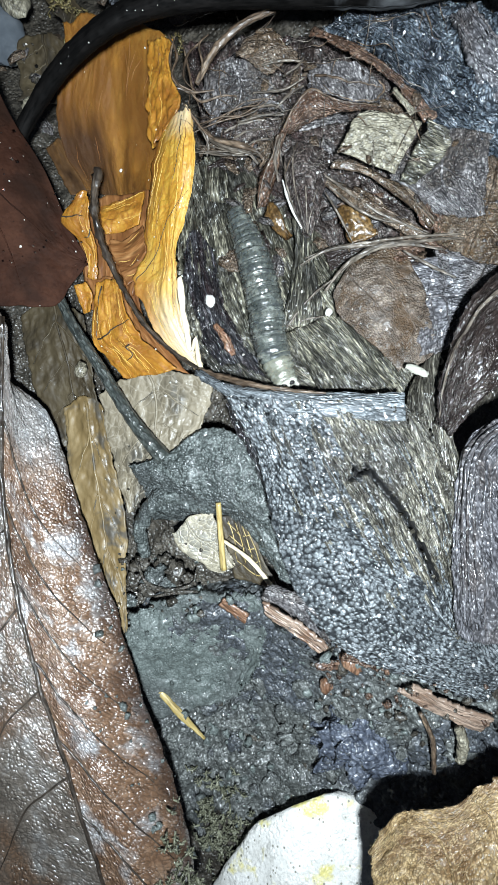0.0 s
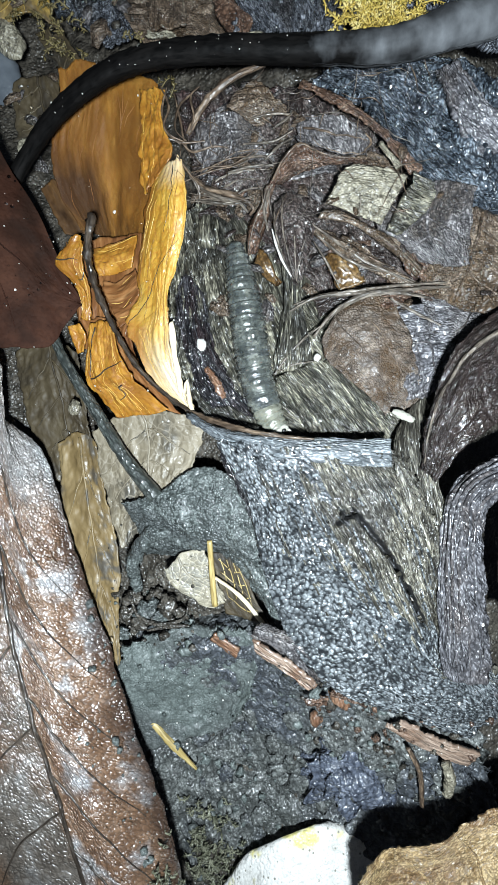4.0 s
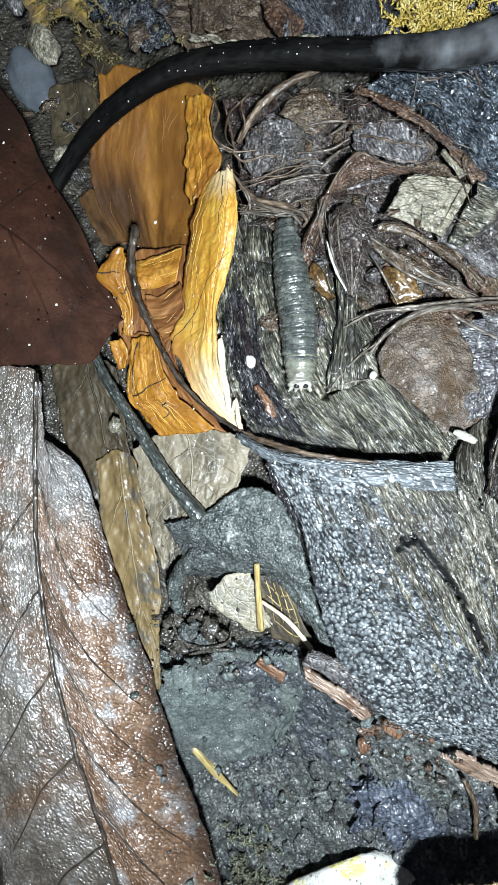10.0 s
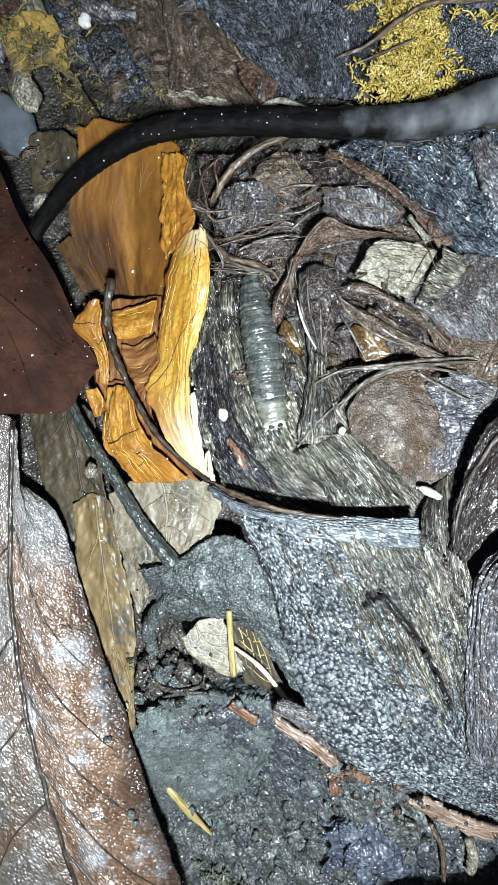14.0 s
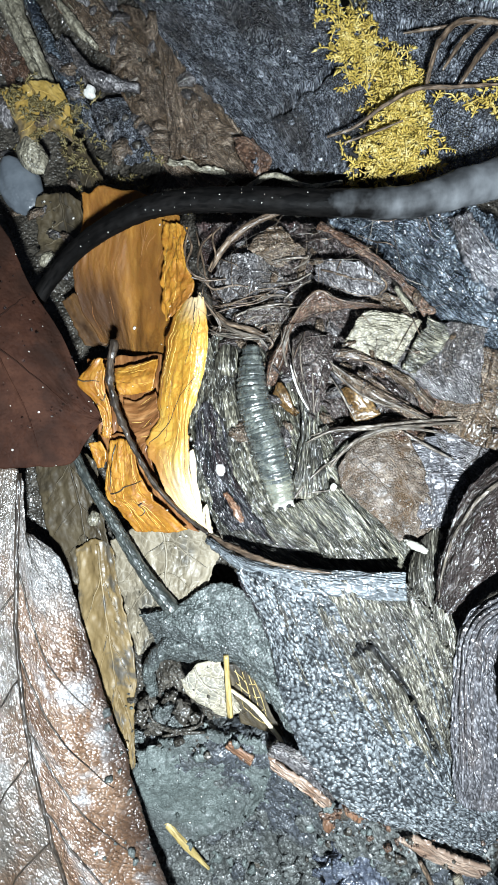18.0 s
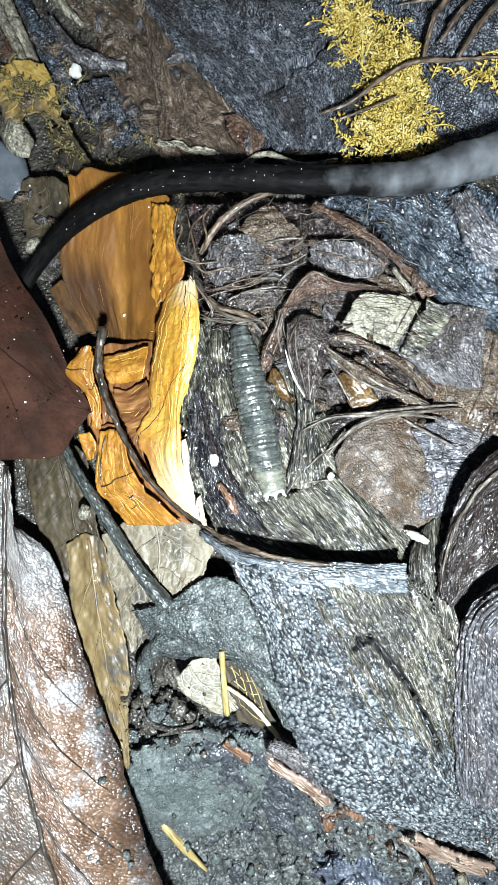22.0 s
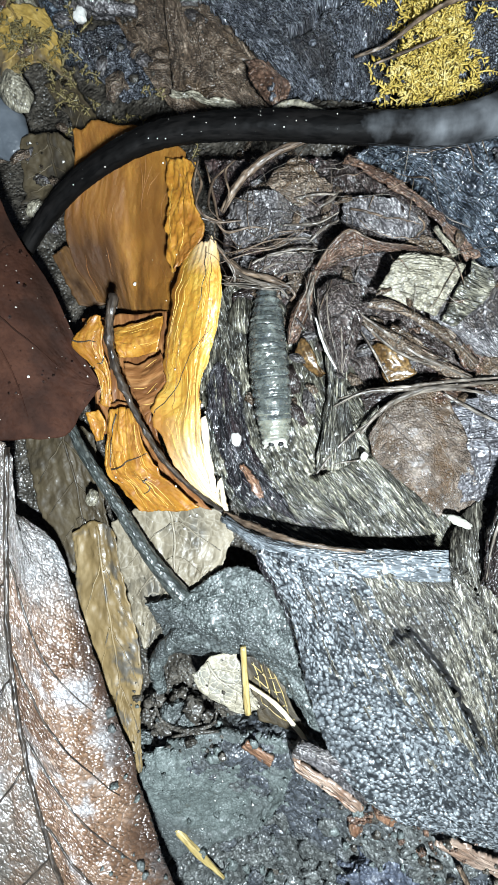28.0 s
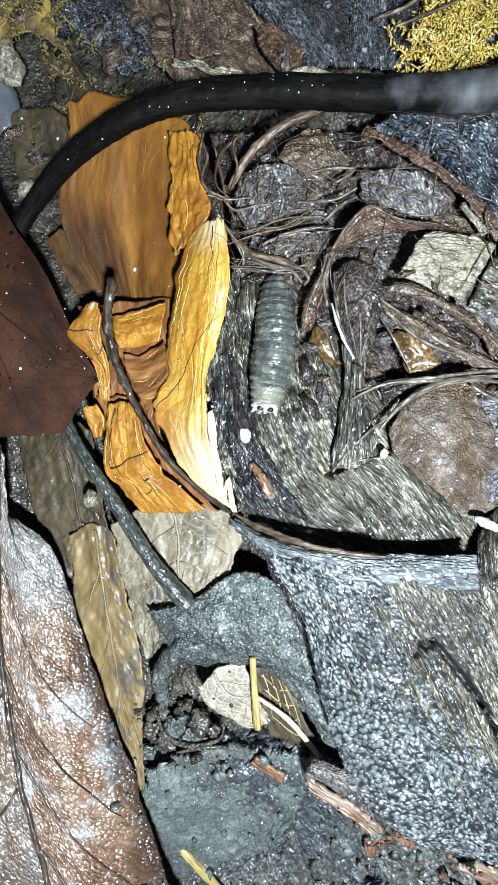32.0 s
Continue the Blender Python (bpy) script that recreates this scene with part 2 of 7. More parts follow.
# ---- materials ----
def surface(name, ramp, grain=(1.0, 1.0), scale=0.5, fine=2.5, rough=(0.25, 0.55), bump=0.25, fine_bump=0.12, wet=0.5, stain=None, stain_scale=0.12,
            veins=None, fleck=None, uv=True, sheen_ior=1.45, see=0.0, contrast=1.0, beads=1.5, gaps=0.75, streak=0.0, film=0.17, stain_at=(0.5, 0.62),
            spots=(), pull=None, pits=0.0):
    """A damp natural surface. ramp: colours from dark to light; grain: noise size across and along the fibre, in mm;
    stain: colour of large blotches; veins: (colour, scale) of a net of fine veins; fleck: (colour, scale, amount) of
    small specks;
    spots: (u, v, half width, half length, colour, amount) of single blotches, in mm on the sheet; pull: how far the
    grit is drawn out along the grain;
    gaps, pits: how dark the shade painted into dents and between the grit is."""
    m = bpy.data.materials.new(name)
    m.use_nodes = True
    nt = m.node_tree
    b = nt.nodes["Principled BSDF"]

    def node(kind, **kw):
        q = nt.nodes.new(kind)
        for k, val in kw.items():
            q.inputs[k].default_value = val
        return q

    tc = nt.nodes.new("ShaderNodeTexCoord")
    mp = nt.nodes.new("ShaderNodeMapping")
    if uv:
        nt.links.new(tc.outputs["UV"], mp.inputs["Vector"])
        mp.inputs["Scale"].default_value = (1 / grain[0], 1 / grain[1], 1)
    else:
        nt.links.new(tc.outputs["Object"], mp.inputs["Vector"])
        mp.inputs["Scale"].default_value = (1000 / grain[0], 1000 / grain[1], 1000 / grain[0])
    plain = nt.nodes.new("ShaderNodeMapping")
    nt.links.new(tc.outputs["UV" if uv else "Object"], plain.inputs["Vector"])
    if not uv:
        plain.inputs["Scale"].default_value = (1000, 1000, 1000)
    info = nt.nodes.new("ShaderNodeObjectInfo")
    shift = nt.nodes.new("ShaderNodeVectorMath")
    shift.operation = "SCALE"
    shift.inputs[0].default_value = (37, 53, 19)
    nt.links.new(info.outputs["Random"], shift.inputs["Scale"])
    nt.links.new(shift.outputs[0], mp.inputs["Location"])
    nt.links.new(shift.outputs[0], plain.inputs["Location"])

    coarse = node("ShaderNodeTexNoise", Scale=scale, Detail=6.0, Roughness=0.62, Distortion=0.25)
    small = node("ShaderNodeTexNoise", Scale=fine, Detail=4.0, Roughness=0.6)
    blot = node("ShaderNodeTexNoise", Scale=stain_scale, Detail=4.0, Roughness=0.55, Distortion=0.4)
    nt.links.new(mp.outputs[0], coarse.inputs["Vector"])
    nt.links.new(mp.outputs[0], small.inputs["Vector"])
    nt.links.new(plain.outputs[0], blot.inputs["Vector"])

    mixf = node("ShaderNodeMath")
    mixf.operation = "MULTIPLY_ADD"
    nt.links.new(small.outputs[0], mixf.inputs[0])
    mixf.inputs[1].default_value = 0.45
    half = node("ShaderNodeMath")
    half.operation = "MULTIPLY_ADD"
    nt.links.new(coarse.outputs[0], half.inputs[0])
    half.inputs[1].default_value = 0.75
    half.inputs[2].default_value = -0.1
    nt.links.new(half.outputs[0], mixf.inputs[2])
    cr = nt.nodes.new("ShaderNodeValToRGB")
    while len(cr.color_ramp.elements) < len(ramp):
        cr.color_ramp.elements.new(0.5)
    for k, (e, col) in enumerate(zip(cr.color_ramp.elements, ramp)):
        e.position = 0.5 + (k / (len(ramp) - 1) - 0.5) * 0.46 / contrast
        e.color = (*col, 1)
    nt.links.new(mixf.outputs[0], cr.inputs[0])
    col = cr.outputs[0]

    def blend(fac, colour):
        nonlocal col
        q = nt.nodes.new("ShaderNodeMix")
        q.data_type = "RGBA"
        nt.links.new(fac, q.inputs[0])
        nt.links.new(col, q.inputs[6])
        q.inputs[7].default_value = (*colour, 1)
        col = q.outputs[2]

    def span(src, lo, hi, top=1.0):
        q = nt.nodes.new("ShaderNodeMapRange")
        q.inputs[1].default_value, q.inputs[2].default_value = lo, hi
        q.inputs[3].default_value, q.inputs[4].default_value = 0.0, top
        nt.links.new(src, q.inputs[0])
        return q.outputs[0]

    if stain:
        blend(span(blot.outputs[0], *stain_at, 0.85), stain)
    height = None
    if veins:
        vo = node("ShaderNodeTexVoronoi", Scale=veins[1])
        vo.feature = "DISTANCE_TO_EDGE"
        warp = nt.nodes.new("ShaderNodeVectorMath")
        warp.operation = "MULTIPLY_ADD"
        nz = node("ShaderNodeTexNoise", Scale=veins[1] * 0.9, Detail=2.0)
        nt.links.new(plain.outputs[0], nz.inputs["Vector"])
        nt.links.new(nz.outputs[1], warp.inputs[0])
        warp.inputs[1].default_value = (0.9 / veins[1],) * 3
        nt.links.new(plain.outputs[0], warp.inputs[2])
        nt.links.new(warp.outputs[0], vo.inputs["Vector"])
        line = span(vo.outputs["Distance"], 0.09, 0.0, 0.75)
        blend(line, veins[0])
        height = span(vo.outputs["Distance"], 0.0, 0.22)
    if fleck:
        vo = node("ShaderNodeTexVoronoi", Scale=fleck[1])
        nt.links.new(plain.outputs[0], vo.inputs["Vector"])
        blend(span(vo.outputs["Distance"], fleck[2], fleck[2] * 0.6), fleck[0])
    if streak:
        band = node("ShaderNodeTexNoise", Scale=0.28, Detail=3.0, Roughness=0.6, Distortion=0.5)
        nt.links.new(mp.outputs[0], band.inputs["Vector"])
        blend(span(band.outputs[0], 0.56, 0.40, streak), ramp[0])
    for su, sv, ru, rv, colour, amount in spots:
        off = nt.nodes.new("ShaderNodeVectorMath")
        off.operation = "SUBTRACT"
        nt.links.new(tc.outputs["UV"], off.inputs[0])
        off.inputs[1].default_value = (su, sv, 0)
        part_of = nt.nodes.new("ShaderNodeVectorMath")
        part_of.operation = "DIVIDE"
        nt.links.new(off.outputs[0], part_of.inputs[0])
        part_of.inputs[1].default_value = (ru, rv, 1)
        reach = nt.nodes.new("ShaderNodeVectorMath")
        reach.operation = "LENGTH"
        nt.links.new(part_of.outputs[0], reach.inputs[0])
        ragged = node("ShaderNodeMath")
        ragged.operation = "MULTIPLY_ADD"
        nt.links.new(coarse.outputs[0], ragged.inputs[0])
        ragged.inputs[1].default_value = 1.5
        nt.links.new(reach.outputs["Value"], ragged.inputs[2])
        blend(span(ragged.outputs[0], 1.9, 1.1, amount), colour)
    # dark dents put into the colour, in place of shade between grains
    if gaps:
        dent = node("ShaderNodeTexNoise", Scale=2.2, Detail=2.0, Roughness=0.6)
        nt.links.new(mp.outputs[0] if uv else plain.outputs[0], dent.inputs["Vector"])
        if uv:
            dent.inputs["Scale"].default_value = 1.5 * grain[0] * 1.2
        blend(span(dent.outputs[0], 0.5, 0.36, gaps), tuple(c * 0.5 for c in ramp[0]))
    # beads of damp grit: small domes, drawn out along the grain
    lean = nt.nodes.new("ShaderNodeMapping")
    pull = pull or (min(2.2, max(1.0, grain[1] / grain[0] * 0.5)) if uv else 1.0)
    lean.inputs["Scale"].default_value = (beads, beads / pull, beads)
    wander = nt.nodes.new("ShaderNodeVectorMath")
    wander.operation = "MULTIPLY_ADD"
    drift = node("ShaderNodeTexNoise", Scale=0.9, Detail=1.0)
    nt.links.new(plain.outputs[0], drift.inputs["Vector"])
    nt.links.new(drift.outputs[1], wander.inputs[0])
    wander.inputs[1].default_value = (0.4, 0.4, 0.4)
    nt.links.new(plain.outputs[0], wander.inputs[2])
    nt.links.new(wander.outputs[0], lean.inputs["Vector"])
    cell = node("ShaderNodeTexVoronoi", Scale=1.0)
    nt.links.new(lean.outputs[0], cell.inputs["Vector"])
    # colour darkened between the domes, painting in the shade of the crevices
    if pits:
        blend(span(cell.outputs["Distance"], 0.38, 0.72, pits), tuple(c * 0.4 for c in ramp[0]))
    nt.links.new(col, b.inputs["Base Color"])
    nt.links.new(span(coarse.outputs[0], 0.3, 0.7, 1.0), b.inputs["Roughness"])
    rr = b.inputs["Roughness"].links[0].from_node
    rr.inputs[3].default_value, rr.inputs[4].default_value = rough
    b.inputs["Coat Weight"].default_value = wet
    b.inputs["Coat Roughness"].default_value = film
    b.inputs["IOR"].default_value = sheen_ior
    if see:
        b.inputs["Subsurface Weight"].default_value = see
        b.inputs["Subsurface Radius"].default_value = (1.0, 0.6, 0.3)
        b.inputs["Subsurface Scale"].default_value = 0.0015

    swell = node("ShaderNodeTexNoise", Scale=scale * 1.6, Detail=1.5, Roughness=0.5, Distortion=0.3)
    nt.links.new(mp.outputs[0], swell.inputs["Vector"])
    bp = node("ShaderNodeBump", Strength=1.0, Distance=bump * 1.5 * MM)
    nt.links.new(swell.outputs[0], bp.inputs["Height"])
    dome = node("ShaderNodeMath")
    dome.operation = "MULTIPLY"
    nt.links.new(cell.outputs["Distance"], dome.inputs[0])
    nt.links.new(cell.outputs["Distance"], dome.inputs[1])
    tops = span(dome.outputs[0], 0.45, 0.0)
    patchy = node("ShaderNodeTexNoise", Scale=0.35, Detail=2.0)
    nt.links.new(plain.outputs[0], patchy.inputs["Vector"])
    grit = node("ShaderNodeMath")
    grit.operation = "MULTIPLY"
    nt.links.new(tops, grit.inputs[0])
    nt.links.new(span(patchy.outputs[0], 0.3, 0.6), grit.inputs[1])
    bf = node("ShaderNodeBump", Strength=1.0, Distance=fine_bump * MM)
    nt.links.new(grit.outputs[0], bf.inputs["Height"])
    nt.links.new(bp.outputs[0], bf.inputs["Normal"])
    last = bf
    if height is not None:
        bv = node("ShaderNodeBump", Strength=1.0, Distance=0.045 * MM)
        nt.links.new(height, bv.inputs["Height"])
        nt.links.new(last.outputs[0], bv.inputs["Normal"])
        last = bv
    nt.links.new(last.outputs[0], b.inputs["Normal"])
    nt.links.new(last.outputs[0], b.inputs["Coat Normal"])
    return m


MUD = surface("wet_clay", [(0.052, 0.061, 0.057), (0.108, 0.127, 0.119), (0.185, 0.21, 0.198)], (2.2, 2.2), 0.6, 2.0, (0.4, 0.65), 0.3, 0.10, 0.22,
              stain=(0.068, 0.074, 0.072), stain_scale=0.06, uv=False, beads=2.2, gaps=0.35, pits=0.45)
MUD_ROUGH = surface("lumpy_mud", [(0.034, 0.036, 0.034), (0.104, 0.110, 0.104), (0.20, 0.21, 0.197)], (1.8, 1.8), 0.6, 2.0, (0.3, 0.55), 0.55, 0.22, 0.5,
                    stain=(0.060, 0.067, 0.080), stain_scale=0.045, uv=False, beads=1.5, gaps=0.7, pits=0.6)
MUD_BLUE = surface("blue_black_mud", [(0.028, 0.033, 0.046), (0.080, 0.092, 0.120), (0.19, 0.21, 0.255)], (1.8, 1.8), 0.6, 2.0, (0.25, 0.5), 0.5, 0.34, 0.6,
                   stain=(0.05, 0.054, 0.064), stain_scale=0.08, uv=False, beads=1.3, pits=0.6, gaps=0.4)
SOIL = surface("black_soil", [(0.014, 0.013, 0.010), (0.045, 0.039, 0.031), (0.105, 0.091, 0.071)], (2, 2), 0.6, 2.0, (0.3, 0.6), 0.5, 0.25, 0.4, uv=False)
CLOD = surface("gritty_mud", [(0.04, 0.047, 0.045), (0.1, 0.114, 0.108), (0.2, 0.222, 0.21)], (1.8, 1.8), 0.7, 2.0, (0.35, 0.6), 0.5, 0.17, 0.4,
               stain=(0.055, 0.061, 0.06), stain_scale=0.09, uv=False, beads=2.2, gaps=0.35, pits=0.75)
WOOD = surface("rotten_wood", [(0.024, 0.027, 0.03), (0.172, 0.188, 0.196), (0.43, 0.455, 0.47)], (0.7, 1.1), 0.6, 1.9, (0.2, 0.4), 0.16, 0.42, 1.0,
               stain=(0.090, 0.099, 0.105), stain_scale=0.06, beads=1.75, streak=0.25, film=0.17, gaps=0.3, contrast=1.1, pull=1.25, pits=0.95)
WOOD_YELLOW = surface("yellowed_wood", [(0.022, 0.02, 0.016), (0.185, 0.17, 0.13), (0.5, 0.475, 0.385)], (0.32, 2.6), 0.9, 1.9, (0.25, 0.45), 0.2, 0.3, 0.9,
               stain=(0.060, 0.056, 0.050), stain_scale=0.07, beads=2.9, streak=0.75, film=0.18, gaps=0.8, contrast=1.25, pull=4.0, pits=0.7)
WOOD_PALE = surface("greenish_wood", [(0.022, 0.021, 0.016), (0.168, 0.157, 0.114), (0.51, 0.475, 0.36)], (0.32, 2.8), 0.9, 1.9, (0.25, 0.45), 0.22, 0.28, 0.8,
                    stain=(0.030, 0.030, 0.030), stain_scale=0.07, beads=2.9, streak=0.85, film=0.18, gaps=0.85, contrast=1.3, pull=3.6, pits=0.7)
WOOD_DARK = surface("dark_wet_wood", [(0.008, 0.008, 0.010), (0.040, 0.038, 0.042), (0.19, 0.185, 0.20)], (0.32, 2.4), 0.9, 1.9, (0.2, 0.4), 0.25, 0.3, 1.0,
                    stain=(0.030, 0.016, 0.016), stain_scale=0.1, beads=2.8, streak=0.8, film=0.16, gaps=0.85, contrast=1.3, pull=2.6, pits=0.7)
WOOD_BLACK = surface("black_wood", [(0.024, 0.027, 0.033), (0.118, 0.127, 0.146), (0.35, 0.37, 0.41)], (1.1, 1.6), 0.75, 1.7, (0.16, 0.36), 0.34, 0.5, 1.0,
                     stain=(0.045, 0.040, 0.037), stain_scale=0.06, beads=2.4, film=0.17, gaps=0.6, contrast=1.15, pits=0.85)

ORANGE = surface("orange_leaf", [(0.261, 0.113, 0.012), (0.426, 0.239, 0.033), (0.539, 0.357, 0.087)], (1.8, 4.0), 0.4, 1.4, (0.4, 0.6), 0.14, 0.05, 0.2,
                 stain=(0.42, 0.19, 0.022), stain_scale=0.12, stain_at=(0.52, 0.66), see=0.15, gaps=0.0, streak=0.15, veins=((0.34, 0.155, 0.02), 0.32),
                 spots=[(0.0, 13, 2.2, 12, (0.19, 0.072, 0.012), 0.85), (7.0, 45, 9.0, 17, (0.52, 0.42, 0.28), 0.95), (6.5, 1.0, 4.5, 5.0, (0.60, 0.46, 0.27), 0.9), (0.5, 30, 2.6, 6, (0.24, 0.10, 0.02), 0.8)])
BLEACH = surface("bleached_leaf", [(0.46, 0.37, 0.22), (0.60, 0.53, 0.38), (0.68, 0.63, 0.49)], (1.0, 5.0), 0.5, 1.4, (0.4, 0.6), 0.15, 0.05, 0.2, gaps=0.0, streak=0.2)
ORANGE_MID = surface("orange_leaf_lobe", [(0.139, 0.054, 0.008), (0.322, 0.144, 0.017), (0.452, 0.244, 0.039)], (1.8, 3.5), 0.45, 1.4, (0.35, 0.55), 0.16, 0.05, 0.25,
                     stain=(0.17, 0.065, 0.012), stain_scale=0.12, stain_at=(0.54, 0.66), see=0.1, gaps=0.0, streak=0.15, veins=((0.22, 0.085, 0.012), 0.3))
OLIVE = surface("olive_leaf", [(0.018, 0.013, 0.007), (0.050, 0.037, 0.019), (0.095, 0.075, 0.042)], (4, 6), 0.35, 1.2, (0.5, 0.7), 0.12, 0.04, 0.08,
                stain=(0.02, 0.016, 0.011), stain_scale=0.09, gaps=0.0)
# spots: a brown patch and the shade of the hollow, both put into colour
ORANGE_DEEP = surface("orange_leaf_inside_shaded", [(0.096, 0.037, 0.007), (0.204, 0.087, 0.014), (0.313, 0.152, 0.028)], (1.8, 5.0), 0.35, 1.4, (0.5, 0.7), 0.2, 0.04, 0.05,
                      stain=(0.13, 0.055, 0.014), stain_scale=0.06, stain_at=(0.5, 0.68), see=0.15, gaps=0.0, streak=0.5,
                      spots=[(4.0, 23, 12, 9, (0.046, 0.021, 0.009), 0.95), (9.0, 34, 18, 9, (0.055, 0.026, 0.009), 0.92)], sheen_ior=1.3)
# brown of the folds, with the shade between the lobes painted into it
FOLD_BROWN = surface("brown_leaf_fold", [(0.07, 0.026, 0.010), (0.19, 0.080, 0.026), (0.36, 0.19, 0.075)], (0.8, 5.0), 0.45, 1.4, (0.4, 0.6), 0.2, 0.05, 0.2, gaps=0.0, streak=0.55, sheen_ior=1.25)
VEIN_PALE = surface("pale_leaf_vein", [(0.42, 0.23, 0.04), (0.54, 0.34, 0.08), (0.64, 0.46, 0.17)], (0.5, 3.0), 0.5, 1.4, (0.4, 0.6), 0.05, 0.03, 0.2, gaps=0.0)
BROWN = surface("dark_brown_leaf", [(0.012, 0.0050, 0.0032), (0.029, 0.0120, 0.0075), (0.058, 0.0250, 0.0150)], (4, 4), 0.4, 1.0, (0.6, 0.75), 0.12, 0.05, 0.0,
                stain=(0.014, 0.0072, 0.005), stain_scale=0.06, uv=False, gaps=0.2, sheen_ior=1.14)
# the grey-white stain is the lamp's highlight on wet leaf, painted as colour
LEFT_LEAF = surface("weathered_leaf", [(0.050, 0.026, 0.015), (0.165, 0.092, 0.052), (0.31, 0.205, 0.135)], (3.0, 4.0), 0.35, 1.6, (0.25, 0.42), 0.15, 0.22, 0.8,
                    stain=(0.36, 0.365, 0.37), stain_scale=0.13, stain_at=(0.53, 0.66), veins=((0.085, 0.052, 0.034), 1.0), contrast=0.9, film=0.24, sheen_ior=1.65, gaps=0.0, beads=1.5, pits=0.35, spots=[(39.0, 60, 3.5, 300, (0.032, 0.017, 0.011), 0.85), (30.0, 8, 22, 14, (0.23, 0.24, 0.24), 0.7)])
LEFT_GREY = surface("grey_half_leaf", [(0.045, 0.036, 0.028), (0.125, 0.107, 0.089), (0.27, 0.265, 0.257)], (3.0, 4.0), 0.35, 1.6, (0.25, 0.42), 0.16, 0.15, 0.75,
                    stain=(0.12, 0.068, 0.038), stain_scale=0.07, stain_at=(0.47, 0.6), veins=((0.075, 0.06, 0.048), 0.9), contrast=0.9, film=0.26, sheen_ior=1.6, gaps=0.0, beads=1.6, pits=0.35)
TAN = surface("tan_leaf", [(0.07, 0.045, 0.017), (0.165, 0.115, 0.05), (0.27, 0.205, 0.11)], (3, 8), 0.35, 1.2, (0.4, 0.6), 0.12, 0.03, 0.06,
              stain=(0.055, 0.052, 0.046), stain_scale=0.16, stain_at=(0.52, 0.62), gaps=0.0)
GREY_LEAF = surface("grey_soaked_leaf", [(0.065, 0.052, 0.034), (0.155, 0.13, 0.088), (0.245, 0.21, 0.15)], (4, 6), 0.3, 1.2, (0.4, 0.65), 0.12, 0.05, 0.1,
                    stain=(0.045, 0.041, 0.033), stain_scale=0.08, veins=((0.23, 0.20, 0.15), 0.5), gaps=0.0)
SCRAP_PALE = surface("pale_netted_leaf", [(0.13, 0.112, 0.078), (0.235, 0.21, 0.155), (0.35, 0.32, 0.25)], (2, 3), 0.4, 1.4, (0.4, 0.6), 0.12, 0.06, 0.3,
                     stain=(0.12, 0.115, 0.095), stain_scale=0.12, veins=((0.38, 0.34, 0.255), 0.8), gaps=0.0)
PALE_LEAF = surface("dry_tan_leaf", [(0.10, 0.058, 0.024), (0.33, 0.225, 0.105), (0.54, 0.41, 0.225)], (1.6, 2.0), 0.5, 1.7, (0.4, 0.6), 0.25, 0.16, 0.3,
                    stain=(0.15, 0.083, 0.036), stain_scale=0.07, veins=((0.42, 0.31, 0.17), 0.5), gaps=0.3, contrast=1.2, beads=2.4, pits=0.6)
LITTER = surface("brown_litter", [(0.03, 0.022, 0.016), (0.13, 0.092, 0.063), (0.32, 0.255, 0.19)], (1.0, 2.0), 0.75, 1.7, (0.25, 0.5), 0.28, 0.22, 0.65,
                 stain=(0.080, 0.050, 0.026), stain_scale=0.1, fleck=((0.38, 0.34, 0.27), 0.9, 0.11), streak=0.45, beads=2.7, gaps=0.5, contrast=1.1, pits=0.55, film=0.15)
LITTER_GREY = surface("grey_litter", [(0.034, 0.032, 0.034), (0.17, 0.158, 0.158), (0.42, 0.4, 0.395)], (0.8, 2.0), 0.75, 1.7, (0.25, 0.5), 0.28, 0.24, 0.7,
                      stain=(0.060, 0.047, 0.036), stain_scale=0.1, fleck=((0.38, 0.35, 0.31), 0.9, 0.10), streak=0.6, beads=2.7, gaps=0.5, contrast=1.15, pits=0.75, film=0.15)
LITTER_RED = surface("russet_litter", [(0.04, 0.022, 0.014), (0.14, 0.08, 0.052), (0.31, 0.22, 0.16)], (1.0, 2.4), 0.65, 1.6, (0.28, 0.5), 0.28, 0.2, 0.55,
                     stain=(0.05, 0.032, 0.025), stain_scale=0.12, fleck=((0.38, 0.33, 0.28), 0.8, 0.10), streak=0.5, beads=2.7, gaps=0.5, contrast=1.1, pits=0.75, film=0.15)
CREAM = surface("pale_dry_bark", [(0.1, 0.088, 0.062), (0.27, 0.245, 0.18), (0.45, 0.42, 0.33)], (0.7, 1.6), 0.8, 1.8, (0.4, 0.65), 0.2, 0.14, 0.3,
                fleck=((0.035, 0.03, 0.024), 1.3, 0.17), streak=0.4, pits=0.5, beads=2.2)
DARK_LEAF = surface("black_brown_leaf", [(0.010, 0.007, 0.006), (0.024, 0.017, 0.015), (0.060, 0.044, 0.036)], (1.0, 3.0), 0.5, 1.6, (0.22, 0.45), 0.2, 0.2, 0.5, beads=2.4, pits=0.5, gaps=0.4)
BROWN_BLADE = surface("dark_brown_blade", [(0.03, 0.023, 0.017), (0.112, 0.082, 0.06), (0.29, 0.24, 0.19)], (1.0, 2.2), 0.7, 1.7, (0.4, 0.6), 0.2, 0.18, 0.15,
                      stain=(0.075, 0.042, 0.018), stain_scale=0.14, stain_at=(0.48, 0.58), fleck=((0.45, 0.41, 0.36), 0.7, 0.12), streak=0.3, beads=2.8, pits=0.4, gaps=0.45)
